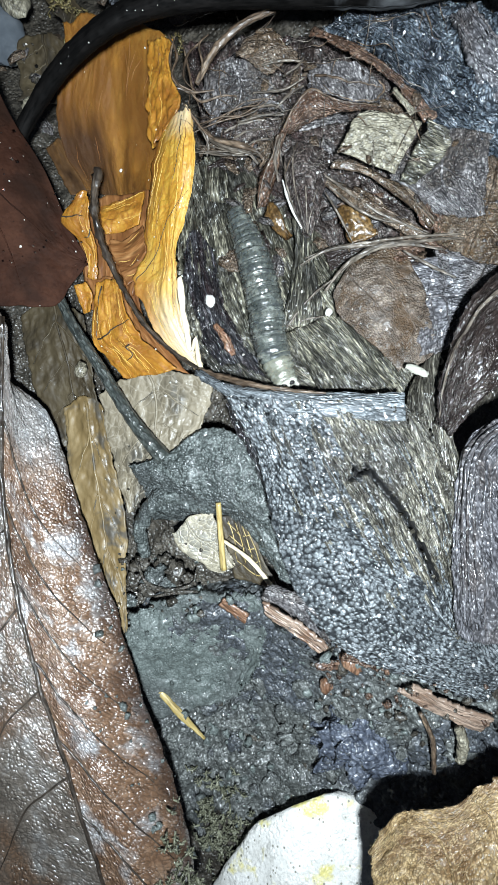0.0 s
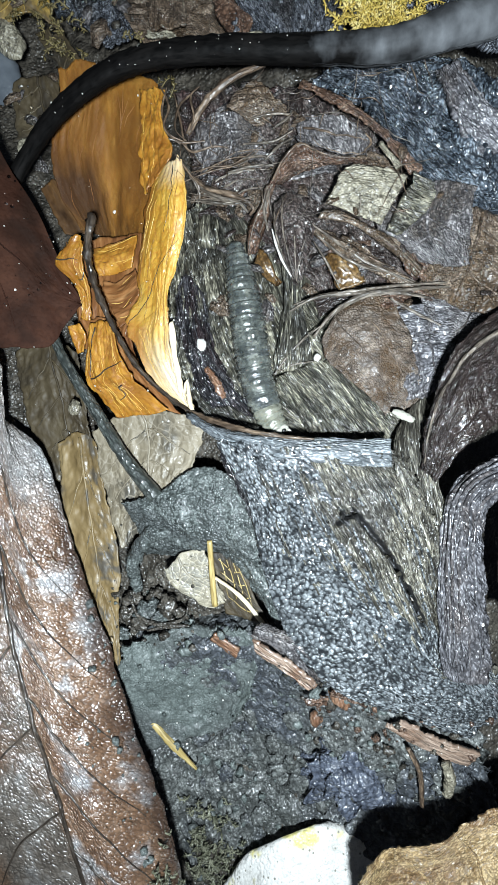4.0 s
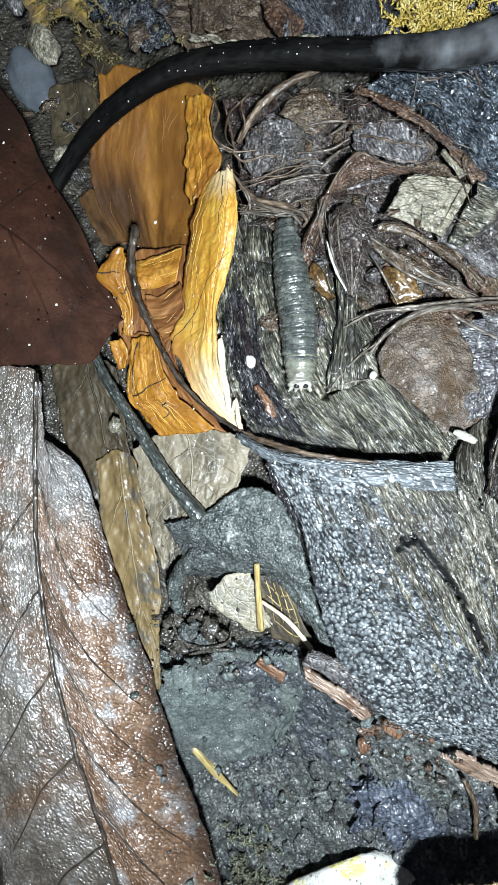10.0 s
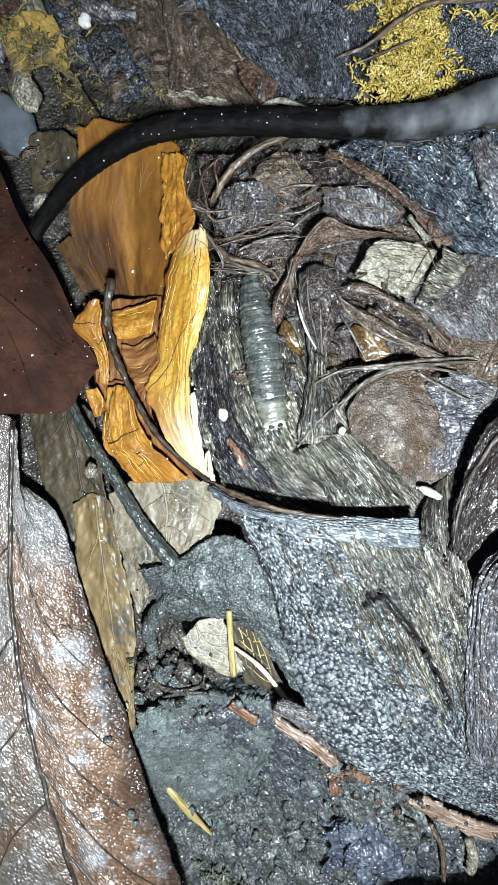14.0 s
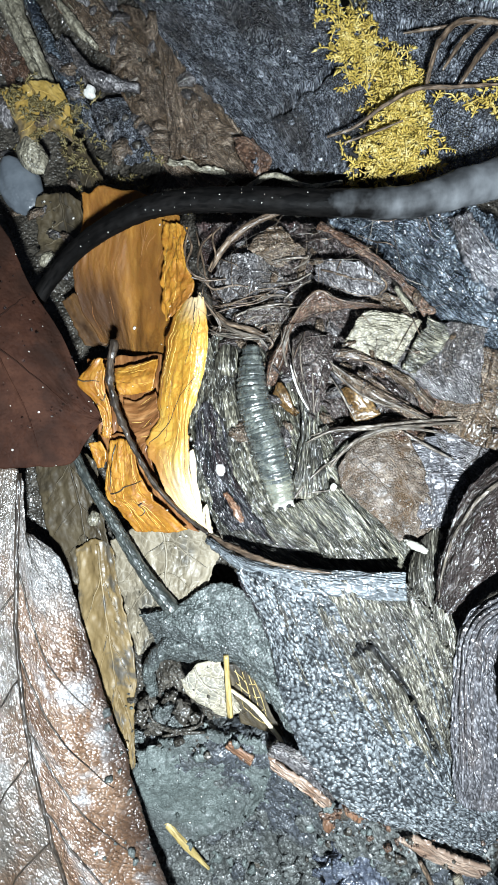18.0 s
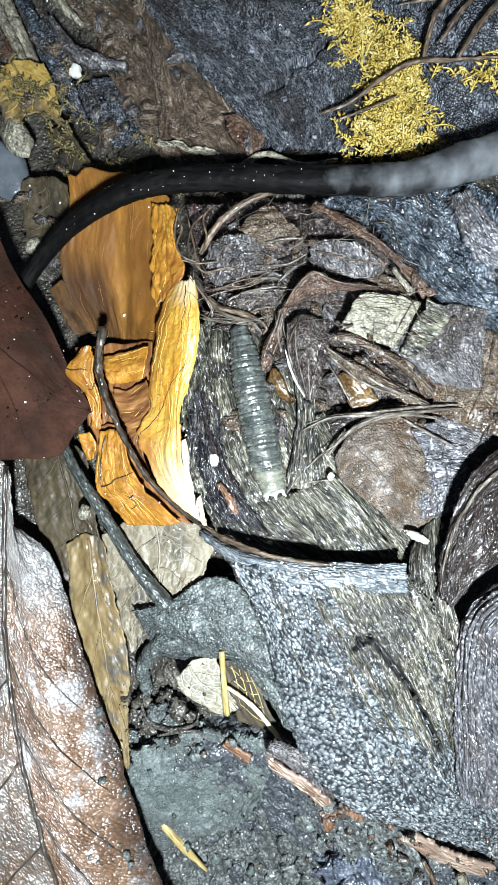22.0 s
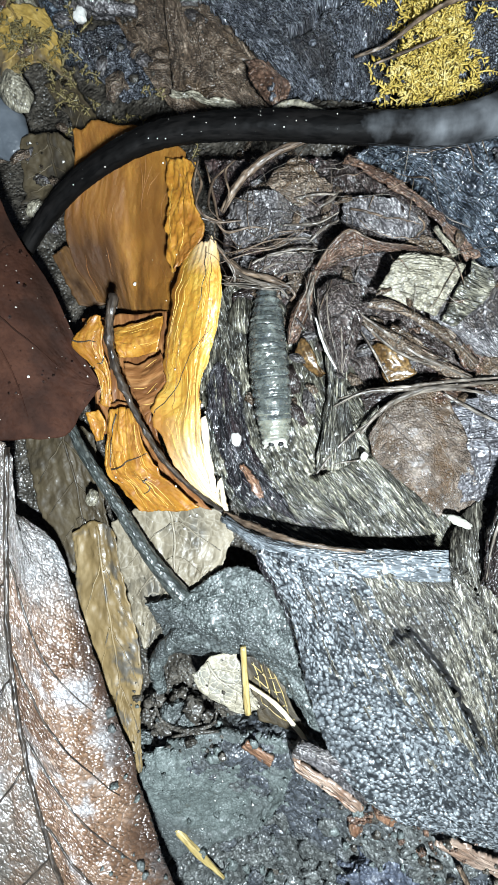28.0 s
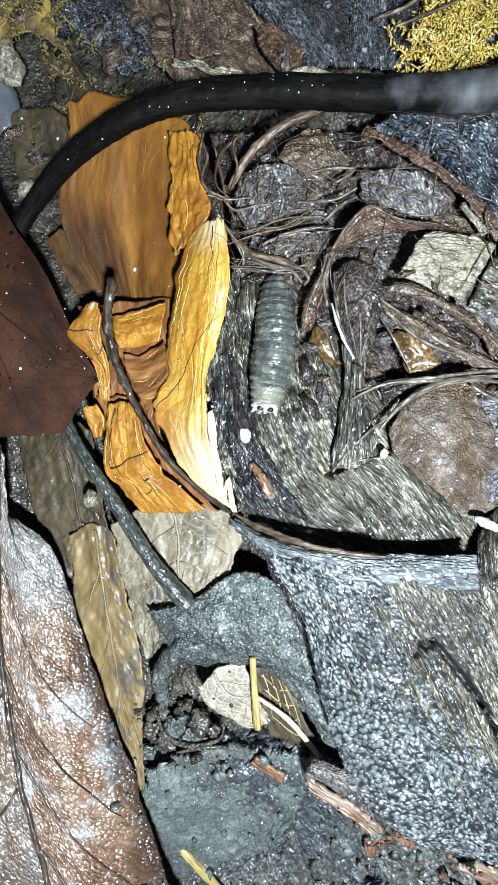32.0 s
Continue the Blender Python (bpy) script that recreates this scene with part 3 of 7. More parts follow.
LITTER_DARK = surface("dark_granular_litter", [(0.014, 0.011, 0.01), (0.08, 0.061, 0.054), (0.28, 0.245, 0.225)], (0.8, 1.6), 0.75, 1.7, (0.22, 0.45), 0.28, 0.24, 0.8,
                      stain=(0.050, 0.026, 0.024), stain_scale=0.12, fleck=((0.40, 0.36, 0.33), 0.9, 0.10), streak=0.4, beads=2.7, pits=0.75, gaps=0.5, film=0.15, contrast=1.1)
SLATE = surface("blue_black_bark", [(0.012, 0.016, 0.022), (0.082, 0.102, 0.124), (0.3, 0.345, 0.395)], (0.9, 1.4), 0.6, 1.7, (0.18, 0.38), 0.5, 0.34, 1.0,
                stain=(0.020, 0.024, 0.034), stain_scale=0.11, beads=2.0, film=0.2, gaps=0.5, streak=0.5, contrast=1.2, pits=0.85)
LILAC = surface("lilac_grey_leaf", [(0.04, 0.039, 0.043), (0.15, 0.147, 0.158), (0.34, 0.335, 0.355)], (0.8, 2.4), 0.7, 1.7, (0.22, 0.45), 0.25, 0.3, 0.9,
                stain=(0.10, 0.085, 0.08), stain_scale=0.08, beads=2.2, film=0.22, streak=0.5, pits=0.7, gaps=0.4)
RIM = surface("silvery_wood_edge", [(0.06, 0.066, 0.07), (0.165, 0.184, 0.196), (0.33, 0.36, 0.375)], (0.4, 3.0), 0.7, 1.7, (0.22, 0.4), 0.25, 0.2, 0.8, streak=0.6, beads=2.6, film=0.2, pits=0.4)
STEM_GREY = surface("grey_green_stem", [(0.026, 0.031, 0.028), (0.058, 0.066, 0.06), (0.11, 0.12, 0.112)], (0.8, 4), 0.6, 1.4, (0.3, 0.5), 0.12, 0.15, 0.5, beads=2.4, pits=0.75)
STRAW = surface("yellow_straw", [(0.20, 0.14, 0.045), (0.36, 0.27, 0.10), (0.50, 0.41, 0.20)], (0.4, 4), 0.6, 1.2, (0.35, 0.5), 0.08, 0.04, 0.3)
FIBRE = surface("pale_fibre", [(0.055, 0.043, 0.033), (0.135, 0.112, 0.088), (0.25, 0.22, 0.18)], (0.4, 3), 0.6, 1.2, (0.35, 0.55), 0.15, 0.12, 0.15, beads=2.6, pits=0.6, pull=3.0)
ROOT = surface("brown_root", [(0.05, 0.032, 0.02), (0.13, 0.09, 0.06), (0.22, 0.16, 0.105)], (0.5, 3), 0.6, 1.4, (0.4, 0.6), 0.2, 0.1, 0.12, beads=2.6, pits=0.7, pull=3.0)
MOSS = surface("yellow_moss", [(0.16, 0.105, 0.016), (0.42, 0.30, 0.058), (0.68, 0.57, 0.26)], (1, 1), 0.5, 1.5, (0.5, 0.7), 0.1, 0.05, 0.08, uv=False, see=0.1, gaps=0.4, contrast=1.1)
MOSS_DULL = surface("dull_moss", [(0.06, 0.048, 0.018), (0.145, 0.115, 0.045), (0.25, 0.205, 0.095)], (1, 1), 0.5, 1.5, (0.35, 0.6), 0.15, 0.1, 0.3, uv=False)
STONE = surface("white_quartz", [(0.5, 0.49, 0.45), (0.7, 0.69, 0.65), (0.82, 0.81, 0.78)], (2, 2), 0.5, 1.4, (0.3, 0.5), 0.2, 0.12, 0.5,
                stain=(0.66, 0.58, 0.16), stain_scale=0.17, stain_at=(0.56, 0.65), uv=False, fleck=((0.25, 0.24, 0.20), 0.8, 0.2), gaps=0.3)
MIDRIB = surface("dark_midrib", [(0.012, 0.009, 0.007), (0.036, 0.027, 0.020), (0.10, 0.077, 0.058)], (0.5, 3), 0.6, 1.4, (0.3, 0.5), 0.2, 0.12, 0.4)
STONE_DARK = surface("blue_grey_stone", [(0.045, 0.052, 0.06), (0.075, 0.086, 0.098), (0.115, 0.13, 0.145)], (4, 4), 0.35, 1.0, (0.3, 0.5), 0.08, 0.03, 0.4, uv=False, gaps=0.0)
WHITE = surface("white_grain", [(0.36, 0.35, 0.31), (0.52, 0.51, 0.47), (0.62, 0.61, 0.58)], (1, 1), 0.8, 2, (0.35, 0.55), 0.05, 0.04, 0.4, uv=False, gaps=0.2)
AMBER = surface("amber_seed", [(0.03, 0.015, 0.006), (0.12, 0.068, 0.024), (0.30, 0.20, 0.09)], (1.5, 1.5), 0.5, 1.2, (0.22, 0.42), 0.15, 0.06, 0.35, uv=False, beads=2.0, pits=0.6, gaps=0.6)
RUST = surface("rust_brown_bark", [(0.055, 0.026, 0.014), (0.155, 0.08, 0.046), (0.29, 0.18, 0.115)], (0.6, 2), 0.7, 1.5, (0.3, 0.5), 0.25, 0.16, 0.5)
DECAY = surface("decayed_orange_leaf", [(0.026, 0.013, 0.006), (0.075, 0.037, 0.013), (0.17, 0.083, 0.022)], (1.6, 5.0), 0.35, 1.4, (0.4, 0.6), 0.15, 0.04, 0.15, gaps=0.0, streak=0.4)
PINK = surface("pinkish_split_wood", [(0.13, 0.085, 0.06), (0.31, 0.225, 0.17), (0.48, 0.4, 0.335)], (0.35, 5), 0.7, 1.6, (0.3, 0.5), 0.25, 0.14, 0.5,
               stain=(0.13, 0.062, 0.03), stain_scale=0.12, streak=0.6)
LARVA = surface("larva_skin", [(0.024, 0.028, 0.026), (0.07, 0.077, 0.07), (0.165, 0.174, 0.152)], (1.2, 1.6), 0.6, 1.4, (0.15, 0.3), 0.2, 0.06, 0.95, uv=False, see=0.06, gaps=0.5, contrast=1.3,
                stain=(0.045, 0.05, 0.05), stain_scale=0.25)
LARVA_PALE = surface("larva_pale_skin", [(0.085, 0.088, 0.07), (0.16, 0.162, 0.128), (0.25, 0.25, 0.20)], (1, 1), 0.6, 1.5, (0.2, 0.4), 0.12, 0.05, 0.8, uv=False, see=0.08, gaps=0.3)
DISC = surface("larva_disc", [(0.25, 0.245, 0.20), (0.38, 0.375, 0.32), (0.48, 0.475, 0.42)], (1, 1), 0.6, 1.5, (0.25, 0.45), 0.05, 0.04, 0.6, uv=False, gaps=0.2)
# black of the spiracles, and painted shade inside cracks
BLACK = surface("black_marks_and_shade", [(0.005, 0.005, 0.005), (0.01, 0.01, 0.01), (0.02, 0.02, 0.02)], (1, 1), 0.6, 1.5, (0.4, 0.6), 0.05, 0.04, 0.3, uv=False)


def water():
    m = bpy.data.materials.new("water_drop")
    m.use_nodes = True
    b = m.node_tree.nodes["Principled BSDF"]
    b.inputs["Base Color"].default_value = (0.95, 0.97, 1, 1)
    b.inputs["Roughness"].default_value = 0.18
    b.inputs["IOR"].default_value = 1.33
    b.inputs["Transmission Weight"].default_value = 1.0
    return m


MUD_MOSS = surface("muddy_moss", [(0.06, 0.06, 0.038), (0.17, 0.172, 0.115), (0.30, 0.30, 0.22)], (1, 1), 0.5, 1.5, (0.3, 0.5), 0.15, 0.1, 0.5, uv=False)
OCHRE = surface("ochre_leaf", [(0.13, 0.08, 0.02), (0.31, 0.205, 0.05), (0.46, 0.34, 0.13)], (2.5, 3.5), 0.5, 1.4, (0.3, 0.5), 0.2, 0.1, 0.5,
                stain=(0.07, 0.055, 0.04), stain_scale=0.12, gaps=0.2)
WATER = water()


def stalk_skin(turn_at, fade):
    """Black stalk skin that weathers to grey towards one end; lengths in mm along it."""
    m = surface("black_to_grey_stem", [(0.002, 0.002, 0.002), (0.004, 0.0037, 0.0035), (0.009, 0.008, 0.0075)], (1.0, 5), 0.5, 1.2, (0.5, 0.7), 0.03, 0.03, 0.0, sheen_ior=1.13)
    nt = m.node_tree
    b = nt.nodes["Principled BSDF"]
    tc, sep, rng = nt.nodes.new("ShaderNodeTexCoord"), nt.nodes.new("ShaderNodeSeparateXYZ"), nt.nodes.new("ShaderNodeMapRange")
    noise_tex, add, mix, ramp = nt.nodes.new("ShaderNodeTexNoise"), nt.nodes.new("ShaderNodeMath"), nt.nodes.new("ShaderNodeMix"), nt.nodes.new("ShaderNodeValToRGB")
    nt.links.new(tc.outputs["UV"], sep.inputs[0])
    nt.links.new(tc.outputs["UV"], noise_tex.inputs["Vector"])
    noise_tex.inputs["Scale"].default_value, noise_tex.inputs["Detail"].default_value = 0.22, 5.0
    add.operation = "MULTIPLY_ADD"
    nt.links.new(noise_tex.outputs[0], add.inputs[0])
    add.inputs[1].default_value = fade * 1.5
    nt.links.new(sep.outputs[1], add.inputs[2])
    rng.inputs[1].default_value, rng.inputs[2].default_value = turn_at + fade * 0.4, turn_at + fade * 1.5
    nt.links.new(add.outputs[0], rng.inputs[0])
    ramp.color_ramp.elements[0].color, ramp.color_ramp.elements[0].position = (0.085, 0.089, 0.095, 1), 0.25
    ramp.color_ramp.elements[1].color, ramp.color_ramp.elements[1].position = (0.19, 0.20, 0.21, 1), 0.75
    nt.links.new(noise_tex.outputs[0], ramp.inputs[0])
    mix.data_type = "RGBA"
    nt.links.new(rng.outputs[0], mix.inputs[0])
    nt.links.new(b.inputs["Base Color"].links[0].from_socket, mix.inputs[6])
    nt.links.new(ramp.outputs[0], mix.inputs[7])
    nt.links.new(mix.outputs[2], b.inputs["Base Color"])
    return m

# ---- the ground: one sheet, fine in the middle, reaching far out ----
def ground_height(x, y):
    z = -11.0 - 7.0 * np.exp(-((x + 12) / 34) ** 2 - ((y + 78) / 28) ** 2) - 11.0 * np.exp(-((x + 44) / 26) ** 2 - ((y - 78) / 34) ** 2)
    z = z + 9.0 * np.exp(-((x - 18) / 24) ** 2 - ((y - 55) / 30) ** 2) + 9.0 * np.exp(-((x - 30) / 26) ** 2 - ((y + 20) / 34) ** 2)
    z = z - 3.0 * np.exp(-((x + 34) / 16) ** 2 - ((y + 10) / 40) ** 2)
    return z


def build_ground():
    near = np.arange(-75, 75.1, 0.75)
    far = np.array([80, 90, 105, 130, 170, 240, 400, 800, 1800, 5000, 20000, 80000.0])
    line = np.concatenate([-far[::-1], near, far])
    x, y = np.meshgrid(line, np.concatenate([-far[::-1] - 40, np.arange(-115, 115.1, 0.75), far + 40]), indexing="ij")
    z = ground_height(x, y) + 0.9 * fbm(x / 7, y / 7, 0.3, 5, 5, 0.55) + 0.25 * np.abs(fbm(x / 1.6, y / 1.6, 1.3, 9, 3))
    a, b = x.shape
    i, j = np.meshgrid(np.arange(a - 1), np.arange(b - 1), indexing="ij")
    q = (i * b + j).ravel()
    f = np.stack([q, q + b, q + b + 1, q + 1], 1)
    v = np.stack([x, y, z], 2).reshape(-1, 3)
    note_height(v)
    ob = new("ground", mesh_of("ground", (v, f, v[:, :2]), SOIL))
    tagged(ob, "dark wet forest soil under the leaf litter", "soil", kind="structure")


build_ground()

plate = Sheet([[(-3.6, -11.0, 7.5), (0.9, -19.5, 6.5), (3.0, -28.3, 5.5), (6.7, -41.2, 4.0), (13.4, -50.6, 3.0), (25.6, -56.5, 2.0), (38.9, -60.6, 1.0)],
               [(5.1, -11.5, 9.0), (10.1, -23.5, 9.0), (17.0, -36.4, 8.0), (24.4, -48.3, 6.0), (32.1, -54.5, 4.0), (40.2, -58.6, 2.0)],
               [(14.2, -11.7, 9.3), (20.7, -23.5, 9.5), (25.5, -34.4, 9.0), (30.9, -44.3, 7.0), (36.9, -50.4, 5.0), (43.3, -54.8, 3.0)],
               [(22.2, -11.2, 9.2), (27.4, -17.7, 9.6), (30.5, -26.8, 9.2), (31.7, -36.2, 8.2), (34.3, -43.6, 6.5), (40.4, -47.7, 5.0)]],
              0.3, 0.4, 2, 0.3, 1.0, 3.0, 2, 2.0, lumps=0.35)
wood = thing("rotten_wood", (10, -40, -3), "dark grey rotten wood slab with wet fibrous grain", "wood")
gap = plate.carve([(17.2, -21.5, 9.3), (20.1, -24.9, 9.3), (23.7, -29.8, 9.0), (26.2, -34.8, 8.5), (28.4, -39.0, 8.0)], 4.0, 0.5)
gap = np.minimum(gap, plate.carve([(15.0, -23.6, 9.0), (16.1, -22.8, 9.0), (17.1, -22.5, 9.0)], 3.0, 0.35))
gap = np.minimum(gap, plate.carve([(15.5, -21.8, 9.0), (16.1, -22.9, 9.0), (16.4, -23.6, 9.0)], 3.0, 0.3))
plate.carve([(2.7, -13.5, 8.0), (7.0, -21.2, 8.0), (10.5, -28.1, 8.0)], 2.0, 0.5)
plate.carve([(23.8, -14.8, 9.0), (27.2, -23.3, 9.0), (29.3, -28.3, 9.0)], 3.0, 0.5)
plate.carve([(13.1, -28.9, 8.0), (18.5, -38.0, 7.0), (24.9, -47.3, 6.0)], 1.6, 0.5)
v, f, uv = plate.mesh()
rows, cols = plate.g.shape[:2]
first = np.array(f)[:, 0] % (rows * cols)
s, t = first // cols / rows, first % cols / cols
# faces near the crack are painted black, for the shade of a deep crack
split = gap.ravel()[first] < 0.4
streaks = fbm(plate.u.ravel()[first] / 0.8, plate.v.ravel()[first] / 9.0, 0.5, 77, 4, 0.7)
aged = s - 0.42 - 0.9 * (t - 0.3).clip(0, 1) + 0.26 * streaks > 0
slab = part("slab", (v, f, uv), WOOD, wood)
slab.data.materials.append(WOOD_YELLOW)
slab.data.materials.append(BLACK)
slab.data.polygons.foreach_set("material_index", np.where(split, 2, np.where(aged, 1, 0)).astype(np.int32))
plate.splinters(wood, WOOD, 34, 5)

under = Sheet([[(-13.4, 23.2, 1.5), (-11.7, 11.9, 1.5), (-10.5, 0.5, 1.5), (-4.0, -9.3, 2.0), (7.2, -13.3, 2.5)],
               [(-7.0, 28.9, 1.5), (-4.1, 17.5, 2.0), (-1.3, 6.3, 2.2), (4.4, -4.0, 2.5), (16.4, -14.1, 3.0)],
               [(-1.3, 30.8, 1.5), (5.2, 18.4, 2.4), (9.0, 8.2, 2.8), (16.3, -3.8, 3.2), (25.5, -14.4, 3.5)],
               [(5.3, 32.7, 1.5), (9.9, 19.4, 2.5), (16.3, 8.2, 3.0), (23.6, -2.8, 3.5), (31.7, -15.6, 4.0)]], 0.3, 0.8, 3, 0.32, 1.0, 2.5, 3, 1.5, lumps=0.3)
under.carve([(5.2, -1.1, 3.0), (10.8, 0.8, 3.0), (16.4, 3.6, 3.0)], 3.0, 0.5)
under.carve([(-10.7, 11.9, 2.0), (-6.9, 2.5, 2.0), (-3.1, -5.0, 2.0)], 2.0, 0.6)
bark = thing("bark_layer", (4, 2, 0), "grey green fibrous bark layer beneath the larva", "bark")
part("bark_sheet", under.mesh(), WOOD_PALE, bark)
under.splinters(bark, WOOD_PALE, 30, 6)



# ---- big pieces of litter ----
def veined(sheet, parent, material, ribs, r=0.28, name="side_vein"):
    for path in ribs:
        part(name, tube(sheet.on(path, 30, r * 0.3), [r, r * 0.8, r * 0.35], 6, 30), material, parent)


def litter(name, rails, material, label, category="leaf", seed=1, thick=0.35, rag=1.1, relief=0.3, stretch=2.0, step=0.35, lumps=0.5, size=1.5, group="", ribs=(), rib_mat=None, cracks=(), rib_r=0.28):
    sh = Sheet(rails, step, rag, 2.2, relief, size, stretch, seed, thick, lumps=lumps, lump_size=7)
    for line in cracks:
        sh.carve(line, 2.2, 0.9)
    v, f, uv = sh.mesh()
    ob = thing(name, (v[:, 0].mean(), v[:, 1].mean(), v[:, 2].min()), label, category, group)
    part("blade" if category == "leaf" else "body", (v, f, uv), material, ob)
    if ribs:
        veined(sh, ob, rib_mat or FIBRE, ribs, rib_r)
    elif category == "leaf":
        veined(sh, ob, material, [[(0.5, 0.02), (0.52, 0.5), (0.48, 0.97)]], 0.26, "midrib")
        veined(sh, ob, material, [[(0.5, a), (0.5 + 0.2 * k, a + 0.1), (0.5 + 0.44 * k, a + 0.22)] for a in (0.15, 0.4, 0.62) for k in (-1, 1)], 0.16)
    elif category in ("wood", "bark"):
        sh.splinters(ob, material, 9, seed, (0.12, 0.3), (0.15, 0.4), "splinter")
    return ob, sh


# the lip of the slab, silvery where it splits
lip = Sheet([[(-8.9, -6.3, 4.0), (-3.0, -8.9, 5.5), (4.8, -10.1, 7.6), (13.4, -10.5, 8.4), (23.2, -10.7, 8.8)],
             [(-8.4, -7.0, 4.2), (-2.1, -9.7, 7.2), (5.6, -11.0, 9.2), (14.0, -11.7, 9.6), (23.0, -12.1, 9.5)],
             [(-7.7, -8.4, 4.2), (-1.6, -11.9, 7.4), (6.2, -13.9, 9.3), (14.9, -14.6, 9.7), (23.6, -15.2, 9.6)]], 0.3, 0.5, 2, 0.16, 0.7, 5.0, 21, 0.8)
part("split_edge", lip.mesh(), RIM, wood, "silvery split edge of the slab")
part("flank", Sheet([[(-4.3, -11.6, 1.0), (0.6, -22.5, 0.6), (6.5, -37.7, 0.0), (11.5, -48.8, -0.6)], [(-2.8, -10.4, 3.6), (2.4, -21.7, 2.8), (8.2, -36.6, 1.8), (12.6, -48.0, 1.0)], [(-1.5, -9.8, 6.0), (4.3, -21.0, 5.0), (10.1, -35.7, 3.4), (14.0, -47.6, 2.2)]], 0.35, 0.5, 2, 0.35, 1.2, 2, 22, 0.6, lumps=0.4).mesh(), WOOD_DARK, wood, "dark wet flank of the slab")
part("peeling_rim", tube([(-8.3, -6.4, 2.8), (-4.3, -7.8, 4.8), (0.3, -9.2, 7.2), (5.5, -10.2, 8.6), (11.5, -10.8, 9.4)], [0.5, 0.55, 0.45, 0.35, 0.15], 8, 60, 0.5, 7, 0.6), ROOT, wood, "pinkish brown peeling rim")

# orange leaf, folded
orange = thing("orange_leaf", (-18, 12, -9), "folded orange and yellow dead leaf, torn and wet", "leaf")
# added filler sheet, so that no black gaps show between the lobes
o0 = Sheet([[(-32.3, 24.7, -4.5), (-30.7, 15.2, -5.4), (-30.4, 5.6, -6.4)], [(-25.8, 25.8, -4.6), (-25.0, 15.1, -4.8), (-24.8, 5.5, -5.0)], [(-17.0, 25.8, -2.0), (-17.2, 14.8, -2.4), (-20.3, 6.4, -2.6)]], 0.35, 0.8, 2, 0.3, 1.8, 4, 44, 0.3, lumps=0.5)
part("lower_blade", o0.mesh(), FOLD_BROWN, orange, "brown filler sheet under the lobes")
o1 = Sheet([[(-33.1, 55.2, -4.0), (-32.7, 50.6, -5.0), (-35.4, 42.5, -7.0), (-34.6, 35.4, -8.0), (-30.8, 28.6, -9.0)], [(-28.1, 56.0, -3.0), (-27.6, 50.1, -4.0), (-29.3, 42.3, -6.5), (-28.3, 35.2, -7.5), (-25.9, 26.5, -8.5)], [(-20.0, 54.0, -2.0), (-21.4, 48.3, -2.5), (-22.5, 41.6, -5.0), (-22.4, 34.7, -6.0), (-22.1, 24.2, -6.5)], [(-12.9, 48.5, 1.0), (-13.0, 43.3, 2.0), (-13.4, 38.2, 0.5), (-13.8, 31.8, -0.5), (-15.6, 23.1, -2.0)]],
           0.4, 0.9, 2.5, 0.2, 2.5, 5, 31, 0.3, lumps=0.4)
part("upper_blade", o1.mesh(), ORANGE_DEEP, orange, "deep orange hollow side, brown patch and shade painted low down")
o2 = Sheet([[(-12.6, 34.0, 3.0), (-15.2, 29.3, 2.0), (-17.0, 23.0, 0.5), (-17.8, 17.1, 0.0), (-18.2, 12.9, -0.3), (-20.0, 8.4, -0.5), (-15.7, 0.4, 0.5), (-8.5, -6.7, 1.6)], [(-11.0, 34.0, 5.0), (-12.4, 28.3, 5.0), (-14.0, 21.5, 3.5), (-15.0, 16.7, 2.6), (-14.7, 11.0, 2.0), (-15.4, 5.1, 1.6), (-12.5, -1.6, 1.6), (-8.0, -6.5, 1.8)], [(-9.7, 33.8, 6.3), (-9.9, 27.7, 6.8), (-10.8, 21.0, 5.8), (-12.3, 16.4, 4.6), (-12.5, 10.9, 3.6), (-12.6, 4.3, 3.0), (-10.4, -2.4, 2.3), (-7.7, -6.3, 2.0)], [(-8.6, 33.2, 6.2), (-7.9, 27.1, 6.4), (-8.4, 21.8, 5.6), (-9.9, 16.4, 4.8), (-11.3, 12.4, 4.2), (-10.9, 4.3, 3.2), (-9.4, -2.4, 2.4), (-7.4, -6.1, 2.2)]],
           0.3, 0.9, 1.4, 0.22, 1.6, 7, 32, 0.35, lumps=0.3)
part("folded_flap", o2.mesh(), ORANGE, orange, "bright yellow ridge of the fold, bleached at its tip")
o7 = Sheet([[(-17.0, 47.9, 1.0), (-16.8, 41.1, 1.6), (-17.1, 35.6, 0.8), (-16.5, 29.7, 0.6)], [(-14.0, 46.8, 3.2), (-13.8, 40.8, 3.8), (-14.2, 35.3, 3.4), (-14.9, 30.7, 2.6)], [(-11.6, 45.2, 4.2), (-12.3, 40.3, 4.8), (-10.6, 35.0, 5.6), (-11.5, 32.6, 5.0)]], 0.3, 0.9, 1.6, 0.35, 1.6, 2.5, 37, 0.3, lumps=0.5)
part("upper_rim", o7.mesh(), ORANGE_MID, orange, "orange torn rim")
o3 = Sheet([[(-29.0, 23.9, -0.5), (-32.6, 19.9, -1.5), (-29.7, 16.4, -2.0), (-28.2, 13.1, -2.5), (-28.5, 10.5, -3.0)], [(-27.5, 24.0, 0.0), (-29.4, 19.9, -0.6), (-27.9, 16.5, -1.2), (-27.0, 13.1, -1.8), (-27.3, 9.8, -2.6)], [(-26.7, 22.4, 0.2), (-27.1, 19.0, -0.5), (-26.3, 16.4, -1.0), (-25.9, 13.0, -1.6), (-26.4, 9.7, -2.4)]], 0.3, 0.5, 2, 0.25, 1.6, 4, 33, 0.3, lumps=0.4)
part("left_lobe", o3.mesh(), ORANGE_MID, orange)
